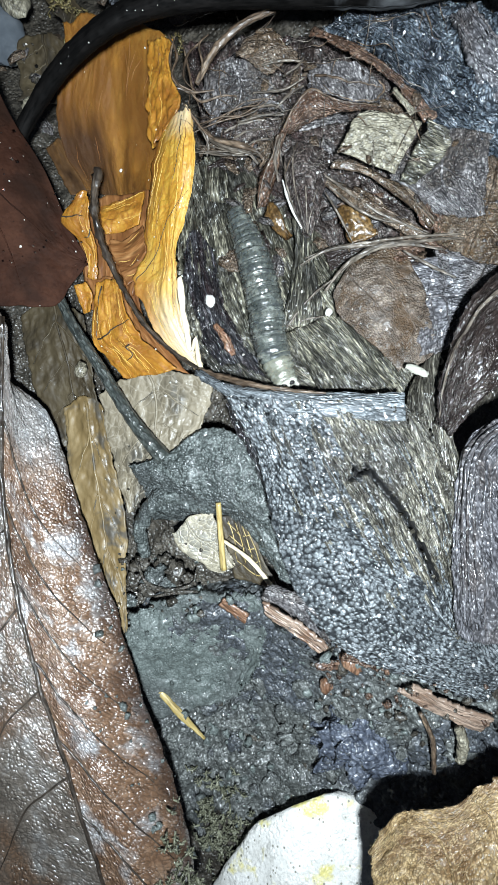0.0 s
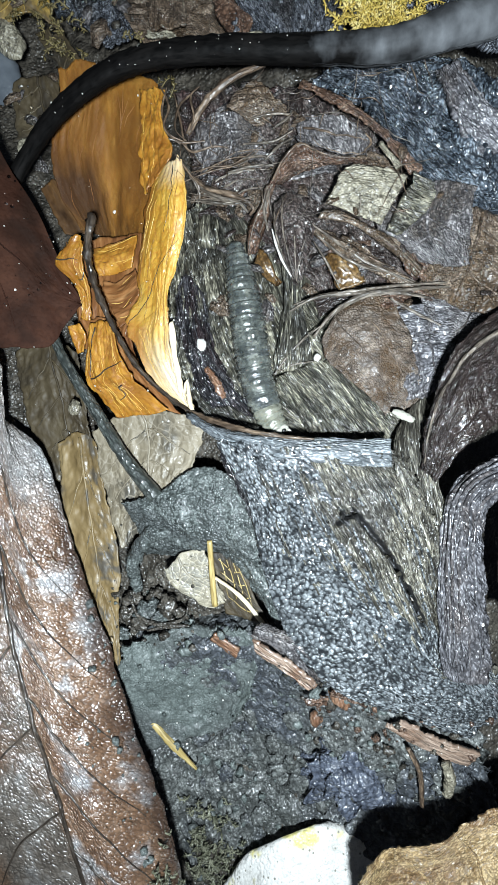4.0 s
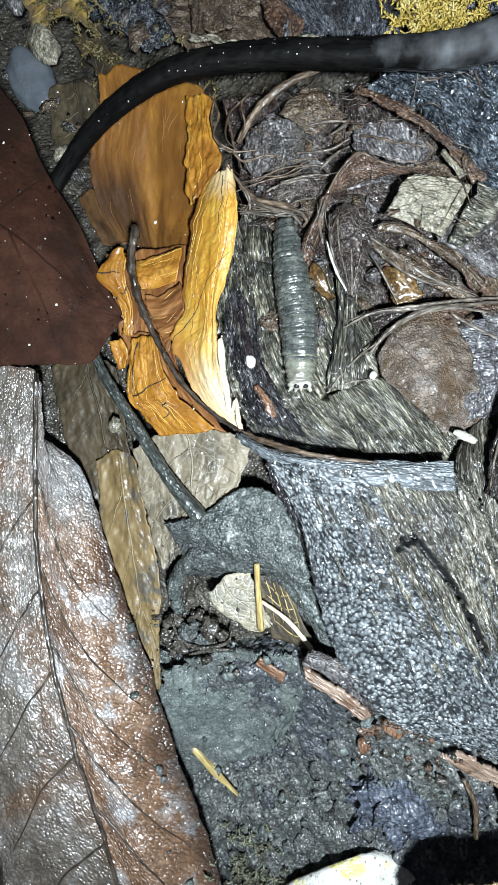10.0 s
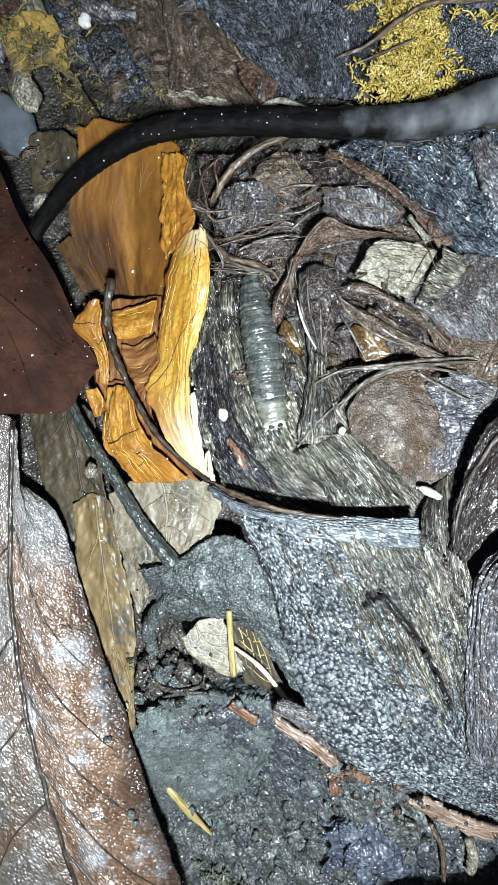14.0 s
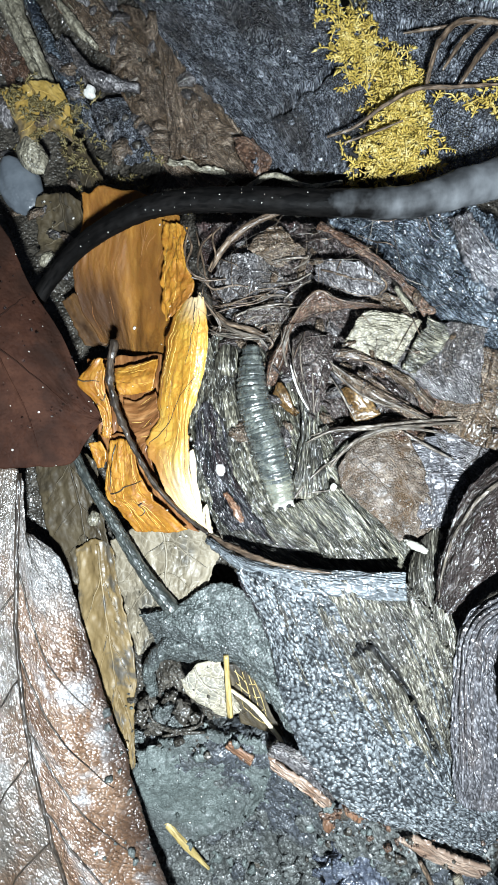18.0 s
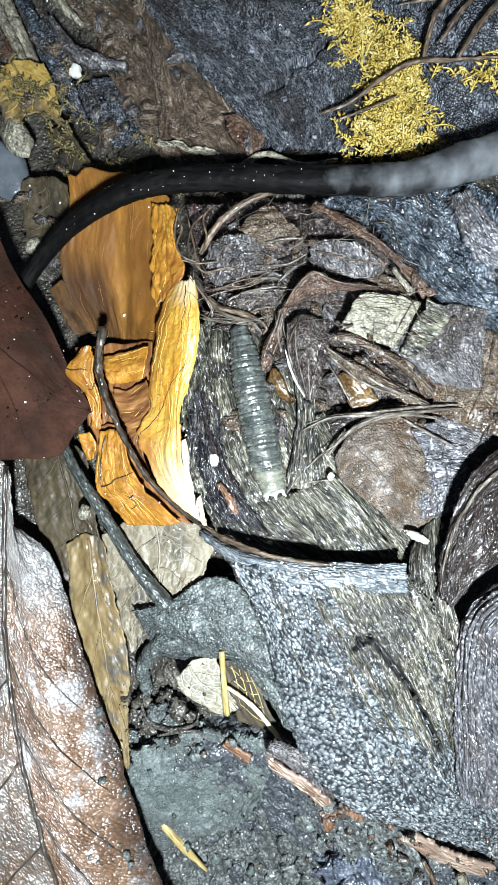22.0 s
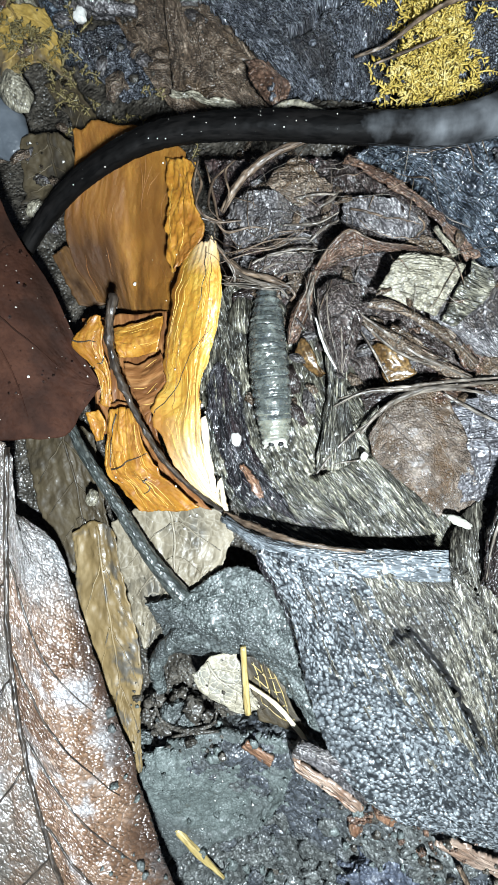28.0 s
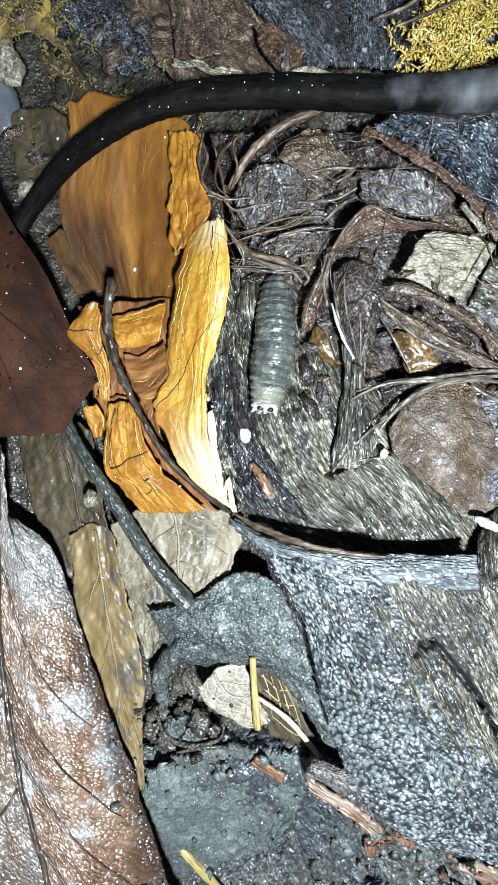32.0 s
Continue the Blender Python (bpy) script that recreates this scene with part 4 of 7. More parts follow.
o9 = Sheet([[(-27.5, 10.0, -3.0), (-27.5, 5.1, -3.6), (-27.7, -0.3, -4.2), (-24.9, -4.0, -4.4), (-22.1, -7.4, -4.0)], [(-24.7, 10.0, -1.5), (-24.3, 5.1, -1.6), (-24.0, -0.2, -2.0), (-20.5, -3.3, -2.0), (-17.5, -7.1, -2.0)], [(-22.5, 10.7, -0.3), (-20.9, 5.6, -0.5), (-19.0, 0.8, -0.3), (-15.2, -2.6, 0.2), (-11.4, -6.0, 0.8)]], 0.35, 0.9, 2, 0.3, 1.6, 4, 39, 0.3, lumps=0.6)
part("lower_lobe", o9.mesh(), ORANGE_MID, orange)
# second added filler, closing the gap between lower lobe and midrib
o11 = Sheet([[(-29.2, 11.1, -5.0), (-26.7, 3.7, -5.4), (-21.6, -5.5, -4.8)], [(-24.3, 11.2, -3.4), (-21.7, 4.2, -3.6), (-16.7, -5.2, -2.6)], [(-19.9, 9.1, -2.4), (-17.5, 2.4, -2.4), (-10.1, -6.7, -0.6)]], 0.35, 0.6, 2, 0.25, 1.6, 4, 45, 0.3, lumps=0.4)
part("lower_fold", o11.mesh(), FOLD_BROWN, orange, "brown filler sheet beneath the lower lobe")
o10 = Sheet([[(-31.0, 9.0, -3.0), (-30.2, 6.5, -3.5), (-29.2, 4.3, -4.0)], [(-28.4, 9.8, -2.2), (-27.1, 7.6, -2.4), (-28.1, 4.5, -3.2)]], 0.3, 0.4, 2, 0.2, 1.6, 2, 40, 0.3)
part("small_lobe", o10.mesh(), ORANGE_MID, orange)
o4 = Sheet([[(-26.2, 22.7, -3.4), (-22.1, 23.6, -2.2), (-17.4, 24.2, -0.3)], [(-25.9, 20.3, -2.4), (-21.9, 20.8, -1.2), (-17.7, 21.1, 0.2)], [(-25.1, 17.6, -2.8), (-21.7, 17.9, -2.2), (-18.5, 18.3, -0.4)]], 0.3, 0.5, 2, 0.25, 1.2, 5, 34, 0.3)
part("inner_lobe", o4.mesh(), ORANGE_MID, orange, "yellow inner fold")
# darker brown here paints in the shade of the inner fold
o6 = Sheet([[(-24.8, 17.2, -3.4), (-21.4, 17.1, -2.8), (-17.7, 18.4, -0.4)], [(-23.9, 14.0, -2.6), (-20.8, 14.1, -1.8), (-17.3, 15.9, 0.0)], [(-22.2, 11.1, -2.0), (-19.6, 11.9, -1.4), (-16.9, 13.7, 0.2)], [(-20.9, 8.1, -1.2), (-18.9, 9.4, -0.8), (-16.8, 11.8, 0.3)]], 0.3, 0.5, 1.8, 0.25, 1.2, 5, 36, 0.25, lumps=0.3)
part("brown_fold", o6.mesh(), FOLD_BROWN, orange, "brown fold of the leaf, its shade put into the colour")
part("midrib", tube([(-24.9, 26.9, 1.0), (-25.6, 21.2, 1.2), (-24.6, 15.3, 0.8), (-21.8, 9.0, 0.8), (-18.2, 2.6, 0.9), (-14.0, -2.1, 1.2), (-7.8, -6.6, 2.4)], [0.75, 0.7, 0.6, 0.5, 0.42, 0.36, 0.3], 10, 80, 0.5, 5), MIDRIB, orange, "dark brown midrib")
o5 = Sheet([[(-11.6, 7.8, 4.0), (-11.2, 2.7, 3.4), (-10.2, -3.4, 2.4)], [(-10.6, 8.4, 4.6), (-9.9, 2.7, 3.8), (-9.1, -3.2, 2.7)]], 0.25, 0.3, 1.2, 0.1, 1.0, 4, 35, 0.3)
part("bleached_shard", o5.mesh(), BLEACH, orange, "bleached white shard of the torn edge")
# cracks drawn as raised dark strands, their shade put into the colour
veined(o9, orange, MIDRIB, [[(0.12, 0.52), (0.4, 0.5), (0.62, 0.43), (0.98, 0.4)], [(0.75, 0.62), (0.6, 0.66), (0.55, 0.78), (0.4, 0.82)], [(0.3, 0.05), (0.2, 0.3), (0.12, 0.5)]], 0.16, "crack")
veined(o3, orange, MIDRIB, [[(0.02, 0.3), (0.4, 0.3), (0.8, 0.22)], [(0.98, 0.35), (0.7, 0.5), (0.4, 0.55)]], 0.14, "crack")
veined(o2, orange, BLACK, [[(0.02, 0.58), (0.25, 0.5), (0.5, 0.42), (0.7, 0.36), (0.9, 0.30)], [(0.55, 0.02), (0.6, 0.12), (0.52, 0.27)]], 0.07, "crack")
rng = np.random.default_rng(77)
for sheet, count, share in ((o2, 34, (0.12, 0.35)), (o9, 16, (0.2, 0.45)), (o4, 9, (0.3, 0.8)), (o3, 8, (0.2, 0.5)), (o1, 12, (0.1, 0.25)), (o6, 9, (0.3, 0.8)), (o7, 4, (0.2, 0.5))):
    for _ in range(count):
        a, b, n = rng.uniform(0.06, 0.94), rng.uniform(0.02, 0.7), rng.uniform(*share)
        bend = rng.uniform(-0.12, 0.12)
        part("vein", tube(sheet.on([(a, b), (a + bend * 0.7, b + n * 0.5), (a + bend, min(b + n, 0.99))], 18, 0.0), [0.02, 0.055, 0.045, 0.02], 5, 18), FOLD_BROWN if sheet is o1 or rng.random() < 0.2 else VEIN_PALE, orange)
part("torn_tip", tube([(-9.2, -3.4, 2.4), (-8.6, -1.2, 3.0), (-8.2, -4.5, 2.6), (-7.6, -6.6, 2.6)], [0.25, 0.3, 0.45, 0.3], 8, 14, 0.3), BLEACH, orange, "pale curled tip")
decayed = Sheet([[(-38.7, 37.4, -9.5), (-36.7, 32.1, -9.6), (-34.1, 27.8, -9.8)], [(-35.4, 38.5, -8.6), (-31.6, 33.8, -8.8), (-27.5, 28.4, -9.4)]], 0.35, 0.8, 2, 0.15, 2, 3, 43, 0.3)
part("decayed_margin", decayed.mesh(), DECAY, orange, "dull brown decayed margin")

# dark brown leaf
kb = Sheet([[(-52.1, 54.9, 2.0), (-43.9, 46.0, 1.5), (-40.4, 37.7, 0.5), (-34.9, 28.3, -1.0), (-31.1, 18.9, -2.6), (-28.3, 13.8, -3.6)], [(-52.3, 29.9, 4.5), (-44.6, 25.6, 3.5), (-38.2, 20.3, 1.5), (-33.5, 15.8, -1.2), (-28.8, 13.4, -3.5)],
            [(-52.0, 3.3, 2.0), (-44.0, 4.4, 1.2), (-38.8, 4.7, 0.0), (-33.6, 5.2, -2.0), (-31.4, 8.7, -3.0), (-28.4, 13.4, -3.7)]], 0.5, 0.5, 2, 0.05, 3, 1, 41, 0.35, lumps=0.25)
note_height(kb.g)
ob = thing("dark_brown_leaf", (-45, 18, -4), "dark reddish brown leaf, wet and beaded with water", "leaf")
part("blade", kb.mesh(), BROWN, ob)
veined(kb, ob, BROWN, [[(0.5, 0.0), (0.5, 0.4), (0.5, 0.8)], [(0.5, 0.2), (0.3, 0.35), (0.1, 0.45)], [(0.5, 0.3), (0.7, 0.45), (0.9, 0.5)]], 0.18)

# large weathered leaf
big = Sheet([[(-56.6, 7.1, 0.0), (-55.9, -15.9, 0.0), (-53.6, -38.7, 1.0), (-51.6, -62.5, 1.5), (-46.0, -86.5, 1.5), (-42.6, -102.5, 1.0)], [(-48.5, 5.4, -1.0), (-48.0, -15.9, -0.5), (-46.1, -35.0, 0.5), (-43.8, -53.8, 1.5), (-38.9, -76.3, 2.0), (-33.4, -99.3, 2.0)],
             [(-43.1, 3.8, -2.5), (-43.3, -13.9, -2.2), (-42.4, -29.5, -1.4), (-40.2, -42.9, -0.4), (-36.5, -56.1, 0.4), (-31.5, -71.2, 1.0), (-25.3, -89.8, 1.6), (-21.6, -101.3, 1.6)],
             [(-43.0, -5.8, -4.0), (-40.0, -17.8, -3.0), (-37.1, -31.6, -2.0), (-33.8, -45.0, -1.0), (-30.0, -58.2, 0.0), (-23.8, -73.6, 1.5), (-18.0, -90.8, 2.4), (-15.2, -100.3, 2.4)],
             [(-42.0, -8.0, -6.0), (-36.3, -13.7, -6.2), (-32.2, -26.1, -6.5), (-28.3, -38.6, -6.5), (-23.8, -50.0, -6.5), (-20.2, -62.2, -6.0), (-14.7, -76.0, -5.0), (-10.7, -89.6, -4.0), (-8.1, -105.9, -3.0)]],
            0.55, 0.6, 2.5, 0.22, 2.2, 1.5, 51, 0.4, lumps=0.5)
leaf = thing("weathered_leaf", (-38, -50, -8), "large weathered brown leaf, soaked and glossy, pale sheen painted in", "leaf")
half = big.g.shape[0] // 2
v, f, uv = big.mesh()
col = np.array(f)[:, :3] % (big.g.shape[0] * big.g.shape[1]) // big.g.shape[1]
near_half = col.max(1) <= half
part("grey_blade", pieces_of(v, f, uv, near_half), LEFT_GREY, leaf, "grey half of the leaf")
part("brown_blade", pieces_of(v, f, uv, ~near_half), LEFT_LEAF, leaf, "glossy brown half of the leaf with pale painted sheen")
part("midrib", tube(big.on([(0.5, 0.0), (0.5, 0.35), (0.5, 0.7), (0.5, 1)], 60, 0.1), [0.45, 0.42, 0.38, 0.3], 8, 60, 0.1), MIDRIB, leaf, "dark brown midrib")
veined(big, leaf, MIDRIB, [[(0.5, a), (0.7, a + 0.07), (0.92, a + 0.19)] for a in (0.16, 0.3, 0.42, 0.55, 0.68, 0.8)], 0.22)
veined(big, leaf, MIDRIB, [[(0.5, a), (0.3, a + 0.06), (0.08, a + 0.16)] for a in (0.2, 0.34, 0.47, 0.6, 0.74)], 0.22)

# leaves lying lower
tan, tan_s = litter("tan_leaf", [[(-35.9, -11.5, -10.0), (-34.9, -25.4, -10.0), (-32.2, -37.3, -10.0), (-28.5, -48.1, -10.0), (-24.8, -55.7, -10.0)], [(-31.1, -9.4, -9.0), (-28.9, -25.3, -8.5), (-27.0, -39.2, -9.0), (-25.6, -47.9, -9.5), (-24.0, -55.7, -10.0)],
                    [(-27.6, -11.6, -8.0), (-23.9, -28.3, -7.5), (-23.0, -36.9, -8.5), (-23.6, -46.8, -9.5), (-23.3, -55.4, -10.0)]], TAN, "narrow tan leaf, mud stained, lying in the hollow", seed=61, rag=0.6)
litter("soaked_leaf", [[(-28.7, -9.5, -8.0), (-26.6, -20.0, -8.0), (-24.5, -27.0, -7.4), (-22.8, -32.0, -7.6)], [(-18.2, -4.9, -4.0), (-17.0, -13.8, -5.0), (-17.2, -21.9, -5.4), (-18.6, -28.3, -6.4)], [(-6.0, -6.2, -2.0), (-6.9, -11.9, -3.0), (-9.2, -18.0, -4.0), (-13.4, -23.9, -5.4)]],
       GREY_LEAF, "pale grey soaked leaf under the stem", seed=62)
litter("olive_leaf", [[(-45.4, 6.2, -12.0), (-42.2, -9.1, -12.0), (-37.9, -20.1, -12.0)], [(-37.9, 9.9, -10.0), (-34.7, -5.1, -10.0), (-32.0, -20.1, -11.0)], [(-31.0, 5.3, -9.0), (-29.0, -7.3, -9.0), (-26.2, -19.0, -10.0)]], OLIVE, "dull olive leaf deep in the hollow", seed=63)
solid("leaf_stalk", tube([(-35.0, 9.9, -5.0), (-31.5, 2.9, -4.0), (-26.3, -5.1, -3.5), (-20.7, -14.1, -3.2), (-14.9, -21.2, -3.0)], [0.8, 0.95, 1.05, 1.15, 1.5], 14, 90, 0.08, 3), STEM_GREY, "grey green leaf stalk, wet", "stalk")

# arched black stalk
arch = thing("arched_stalk", (-38.2, 37.9, -3.0), "black arched leaf stalk weathering to grey at its end", "stalk")
stem = tube([(-43.2, 32.4, -5.0), (-37.3, 38.5, -2.0), (-30.5, 42.8, 2.0), (-22.3, 45.6, 6.0), (-14.4, 47.1, 8.0), (-3.1, 46.7, 10.0), (7.7, 45.7, 11.0), (15.1, 45.4, 11.4), (20.7, 45.2, 11.8), (25.4, 45.7, 12.4), (30.1, 47.0, 12.8), (35.1, 48.5, 12.6), (43.5, 51.7, 12.0)],
            [1.3, 1.35, 1.5, 1.6, 1.7, 1.8, 1.85, 1.9, 1.95, 2.1, 2.4, 2.7, 2.9, 3.1], 28, 200, 0.06, 4, 0.92)
quads = [q for q in stem[1] if len(q) == 4]
skin = stalk_skin(76, 34)
far_end = np.array([stem[2][q[0]][1] for q in quads]) > 72
part("stalk", pieces_of(stem[0], quads, stem[2], ~far_end), skin, arch)
part("weathered_end", pieces_of(stem[0], quads, stem[2], far_end), skin, arch, "grey weathered end")

# mud
mud = Sheet([[(-24.2, -49.0, -16.0), (-25.1, -59.4, -11.0), (-25.2, -69.9, -14.0), (-20.1, -83.1, -15.0), (-13.4, -97.7, -16.0), (-11.1, -117.6, -16.0)], [(-12.7, -45.7, -13.0), (-9.9, -49.4, -8.0), (-8.1, -57.0, -11.0), (-6.4, -69.6, -16.0), (-4.1, -83.5, -16.0), (-0.6, -100.1, -15.0), (0.5, -116.3, -15.0)],
             [(1.7, -44.3, -9.0), (4.7, -48.0, -4.5), (8.9, -57.2, -7.0), (14.6, -69.9, -11.0), (17.5, -82.6, -12.0), (18.6, -94.8, -12.0), (19.2, -112.7, -12.0)], [(11.3, -50.5, -1.0), (23.0, -57.6, -2.0), (30.5, -66.5, -4.0), (34.8, -75.2, -5.0), (36.9, -84.3, -5.0), (39.0, -104.8, -5.0)],
             [(24.4, -55.6, 0.0), (38.4, -61.3, -2.0), (42.7, -67.7, -3.0), (45.2, -74.3, -4.0), (47.3, -83.3, -4.0), (51.1, -106.6, -7.0)]], 0.4, 0.6, 3, 0.6, 2.4, 1, 71, 3.0, lumps=0.8, lump_size=8)
mud.carve([(-4.6, -47.2, -8.0), (-1.5, -49.3, -8.0), (0.6, -48.4, -7.0)], 1.5, 0.9)
mud.carve([(-9.8, -73.2, -16.0), (-5.2, -71.9, -16.0), (-2.3, -65.6, -15.0), (-1.7, -61.7, -14.0)], 1.6, 0.8)
mud.carve([(-1.8, -78.2, -15.0), (3.9, -79.7, -14.0), (8.3, -78.4, -13.0)], 1.4, 0.8)
mud.carve([(8.3, -75.6, -13.0), (11.1, -83.4, -13.0), (17.0, -84.8, -12.0), (25.2, -81.0, -10.0)], 1.2, 0.9)
mud.carve([(26.7, -77.4, -8.0), (30.9, -78.4, -8.0), (35.6, -76.6, -7.0)], 1.4, 0.9)
mud.carve([(24.8, -64.2, -5.0), (30.2, -70.8, -6.0), (31.0, -75.6, -7.0)], 1.2, 0.9)
bank = thing("mud_bank", (5, -70, -16), "smooth grey wet mud bank with cracks", "mud")
part("bank", mud.mesh(), MUD_ROUGH, bank)
crust = Sheet([[(-22.9, -51.3, -8.6), (-24.7, -57.8, -10.0), (-24.8, -68.0, -12.6), (-21.4, -75.3, -13.6)], [(-15.1, -47.3, -8.0), (-14.4, -54.3, -9.6), (-13.9, -64.7, -13.0), (-13.1, -72.8, -14.4)], [(-6.6, -45.9, -7.0), (-4.7, -52.9, -9.0), (-3.9, -62.3, -13.0), (-5.2, -70.8, -15.0)], [(0.7, -45.0, -4.6), (2.7, -50.4, -5.6), (1.9, -58.2, -9.0), (-1.7, -66.6, -13.6)]],
              0.35, 1.0, 2.4, 0.35, 2.2, 1, 74, 1.2, lumps=0.4, lump_size=6)
part("crust", crust.mesh(), MUD, bank, "smooth grey crust of mud")
part("mound", lump([(22.6, -74.6, -10.5)][0], (9.0, 7.0, 3.4), 33, 0.45, 5, 0.2, 1.6), MUD_BLUE, bank, "blue black crumbly mound")
rng = np.random.default_rng(8)
for k in range(80):
    q = pick(mud.g, rng.uniform(0.12, 0.95, 1), rng.uniform(0.33, 0.8, 1))[0]
    r = rng.uniform(0.7, 2.4)
    part("lump", lump((q[0], q[1], q[2] - 0.1 * r), (r * rng.uniform(0.8, 1.5), r, r * 0.5), k + 1, 0.6, 3, rng.uniform(0, 3)), MUD_ROUGH, bank)
clod = Sheet([[(-21.3, -22.6, -4.6), (-16.0, -21.0, -3.4), (-11.4, -18.2, -2.6), (-7.8, -15.7, -1.8), (-3.0, -16.4, -0.8), (1.3, -20.6, 0.0)], [(-20.9, -24.3, -4.2), (-16.0, -22.9, -2.6), (-11.0, -21.5, -1.6), (-6.1, -20.4, -0.8), (-0.9, -21.1, -0.2), (4.3, -26.2, 0.2)], [(-18.9, -27.7, -4.8), (-15.6, -26.3, -3.4), (-11.0, -25.7, -2.2), (-5.7, -25.8, -1.2), (-0.5, -27.4, -0.6), (5.6, -32.9, 0.0)], [(-18.6, -30.4, -6.0), (-15.6, -29.1, -5.2), (-12.4, -29.3, -4.2), (-5.7, -29.4, -2.8), (0.0, -31.9, -1.6), (7.4, -39.8, -0.6)], [(-18.3, -32.7, -9.0), (-15.8, -32.4, -9.0), (-12.8, -32.3, -8.0), (-5.8, -31.7, -6.0), (1.5, -37.3, -4.0), (9.0, -47.3, -2.4)]],
             0.35, 0.15, 2.5, 0.25, 1.6, 1, 72, 0.5, lumps=0.7, lump_size=5)
heap = thing("mud_clod", (0, -28, -9), "grey mud clod over the stalk's foot", "mud")
part("crust", clod.mesh(), CLOD, heap)
part("ridge", tube([(-12.4, -28.0, -4.4), (-15.5, -27.7, -4.6), (-18.4, -30.2, -6.0), (-20.5, -34.8, -8.0), (-20.1, -39.8, -10.0)], [1.3, 1.6, 1.4, 1.3, 1.0], 12, 40, 0.35, 9), CLOD, heap, "rounded mud ridge over a dark hollow")
for k, (q, r) in enumerate(zip([(-21.3, -41.5, -10.0), (-18.1, -43.5, -9.4), (-14.3, -42.0, -9.0), (-19.6, -46.2, -9.6), (-15.6, -45.1, -8.8), (-22.0, -45.0, -10.4), (-11.6, -43.8, -8.2), (-23.3, -48.6, -10.6), (-17.2, -41.2, -10.5), (-13.1, -45.7, -8.6)], (1.4, 1.7, 1.5, 1.3, 1.2, 1.3, 1.1, 1.2, 1.3, 0.9))):
    part("crumb", lump(q, (r * 1.25, r, r * 0.7), k + 40, 0.6, 4, k * 0.9), CLOD if k % 3 == 1 else SOIL, heap, "black crumb of soil")
for path in ([(-21.0, -40.6, -8.4), (-19.8, -44.0, -8.0), (-15.9, -45.6, -7.6), (-11.1, -44.6, -7.2), (-9.9, -42.1, -7.0)], [(-17.9, -47.0, -8.0), (-13.5, -46.0, -7.6), (-9.7, -45.8, -7.4)]):
    fibre_r = [0.2, 0.4, 0.4, 0.2]
    part("dark_rootlet", tube(path, fibre_r, 7, 30, 0.3), SOIL, heap, "curved black rootlet")
litter("pale_leaf_scrap", [[(-14.5, -33.5, -5.0), (-12.7, -37.8, -5.0), (-8.6, -40.9, -5.4), (-4.2, -42.3, -5.8)], [(-11.5, -31.6, -4.4), (-9.4, -35.3, -4.4), (-5.8, -38.3, -4.8), (-2.1, -41.6, -5.2)], [(-5.7, -30.1, -3.8), (-5.1, -32.9, -3.8), (-4.4, -35.9, -4.0), (-3.0, -39.1, -4.4)]], SCRAP_PALE, "pale leaf scrap with netted veins in the mud", seed=73, rag=1.4, relief=0.12, lumps=0.2)
netted, net = litter("netted_leaf_scrap", [[(-5.5, -30.8, -4.2), (-4.4, -36.6, -4.6), (-3.3, -42.7, -5.4)], [(-2.1, -31.5, -3.6), (-0.9, -36.8, -4.0), (2.0, -43.7, -4.0)], [(0.3, -33.6, -3.2), (2.8, -39.4, -3.0), (6.3, -45.2, -2.6)]], OLIVE, "olive leaf scrap worn down to its yellow veins", seed=75, rag=0.5, relief=0.15, lumps=0.2)
for a in (0.2, 0.4, 0.6, 0.8):
    part("net_vein", tube(net.on([(0.15, a - 0.1), (0.5, a + 0.04), (0.85, a - 0.08)], 16, 0.05), [0.08, 0.12, 0.08], 5, 16), STRAW, netted)
    part("net_vein", tube(net.on([(a, 0.08), (a + 0.06, 0.35), (a - 0.05, 0.7)], 16, 0.05), [0.08, 0.12, 0.06], 5, 16), STRAW, netted)
part("pale_margin", tube([(-4.6, -35.4, -3.2), (0.1, -38.8, -2.8), (4.5, -44.1, -2.4), (7.8, -48.9, -1.8)], [0.3, 0.42, 0.4, 0.3], 7, 30, 0.2), BLEACH, netted, "pale thickened margin")
solid("straw", tube([(-5.4, -28.5, -1.6), (-5.1, -34.8, -3.0), (-4.7, -40.7, -4.0)], [0.5, 0.56, 0.62], 7, 24, 0.1), STRAW, "upright yellow straw stub", "straw")
solid("straw", tube([(-18.2, -67.8, -13.6), (-14.6, -71.8, -13.6), (-9.3, -77.2, -13.6)], [0.7, 0.8, 0.3], 7, 24, 0.1), STRAW, "flat yellow straw lying in the mud", "straw")
strip = thing("wood_strip", [(9.4, -50.0, 0.0)][0], "split wood strip beside the slab, grey above and rust brown below", "wood")
part("grey_face", Sheet([[(1.5, -43.9, 2.0), (7.1, -46.3, 3.0), (12.9, -51.0, 3.4)], [(2.6, -41.8, 2.8), (8.4, -43.8, 4.0), (14.3, -48.5, 4.2)], [(4.3, -41.1, 2.6), (10.1, -43.1, 3.8), (16.0, -47.7, 4.0)]], 0.3, 0.6, 2, 0.2, 0.8, 4, 81, 0.8).mesh(), LITTER_GREY, strip, "grey granular face")
part("rust_edge", Sheet([[(2.8, -47.5, 0.6), (7.4, -50.3, 1.2), (11.8, -53.1, 1.6)], [(1.7, -44.2, 1.8), (7.0, -46.8, 2.8), (12.7, -51.3, 3.2)]], 0.3, 0.5, 2, 0.25, 0.8, 5, 82, 0.8).mesh(), PINK, strip, "rust brown fibrous edge")
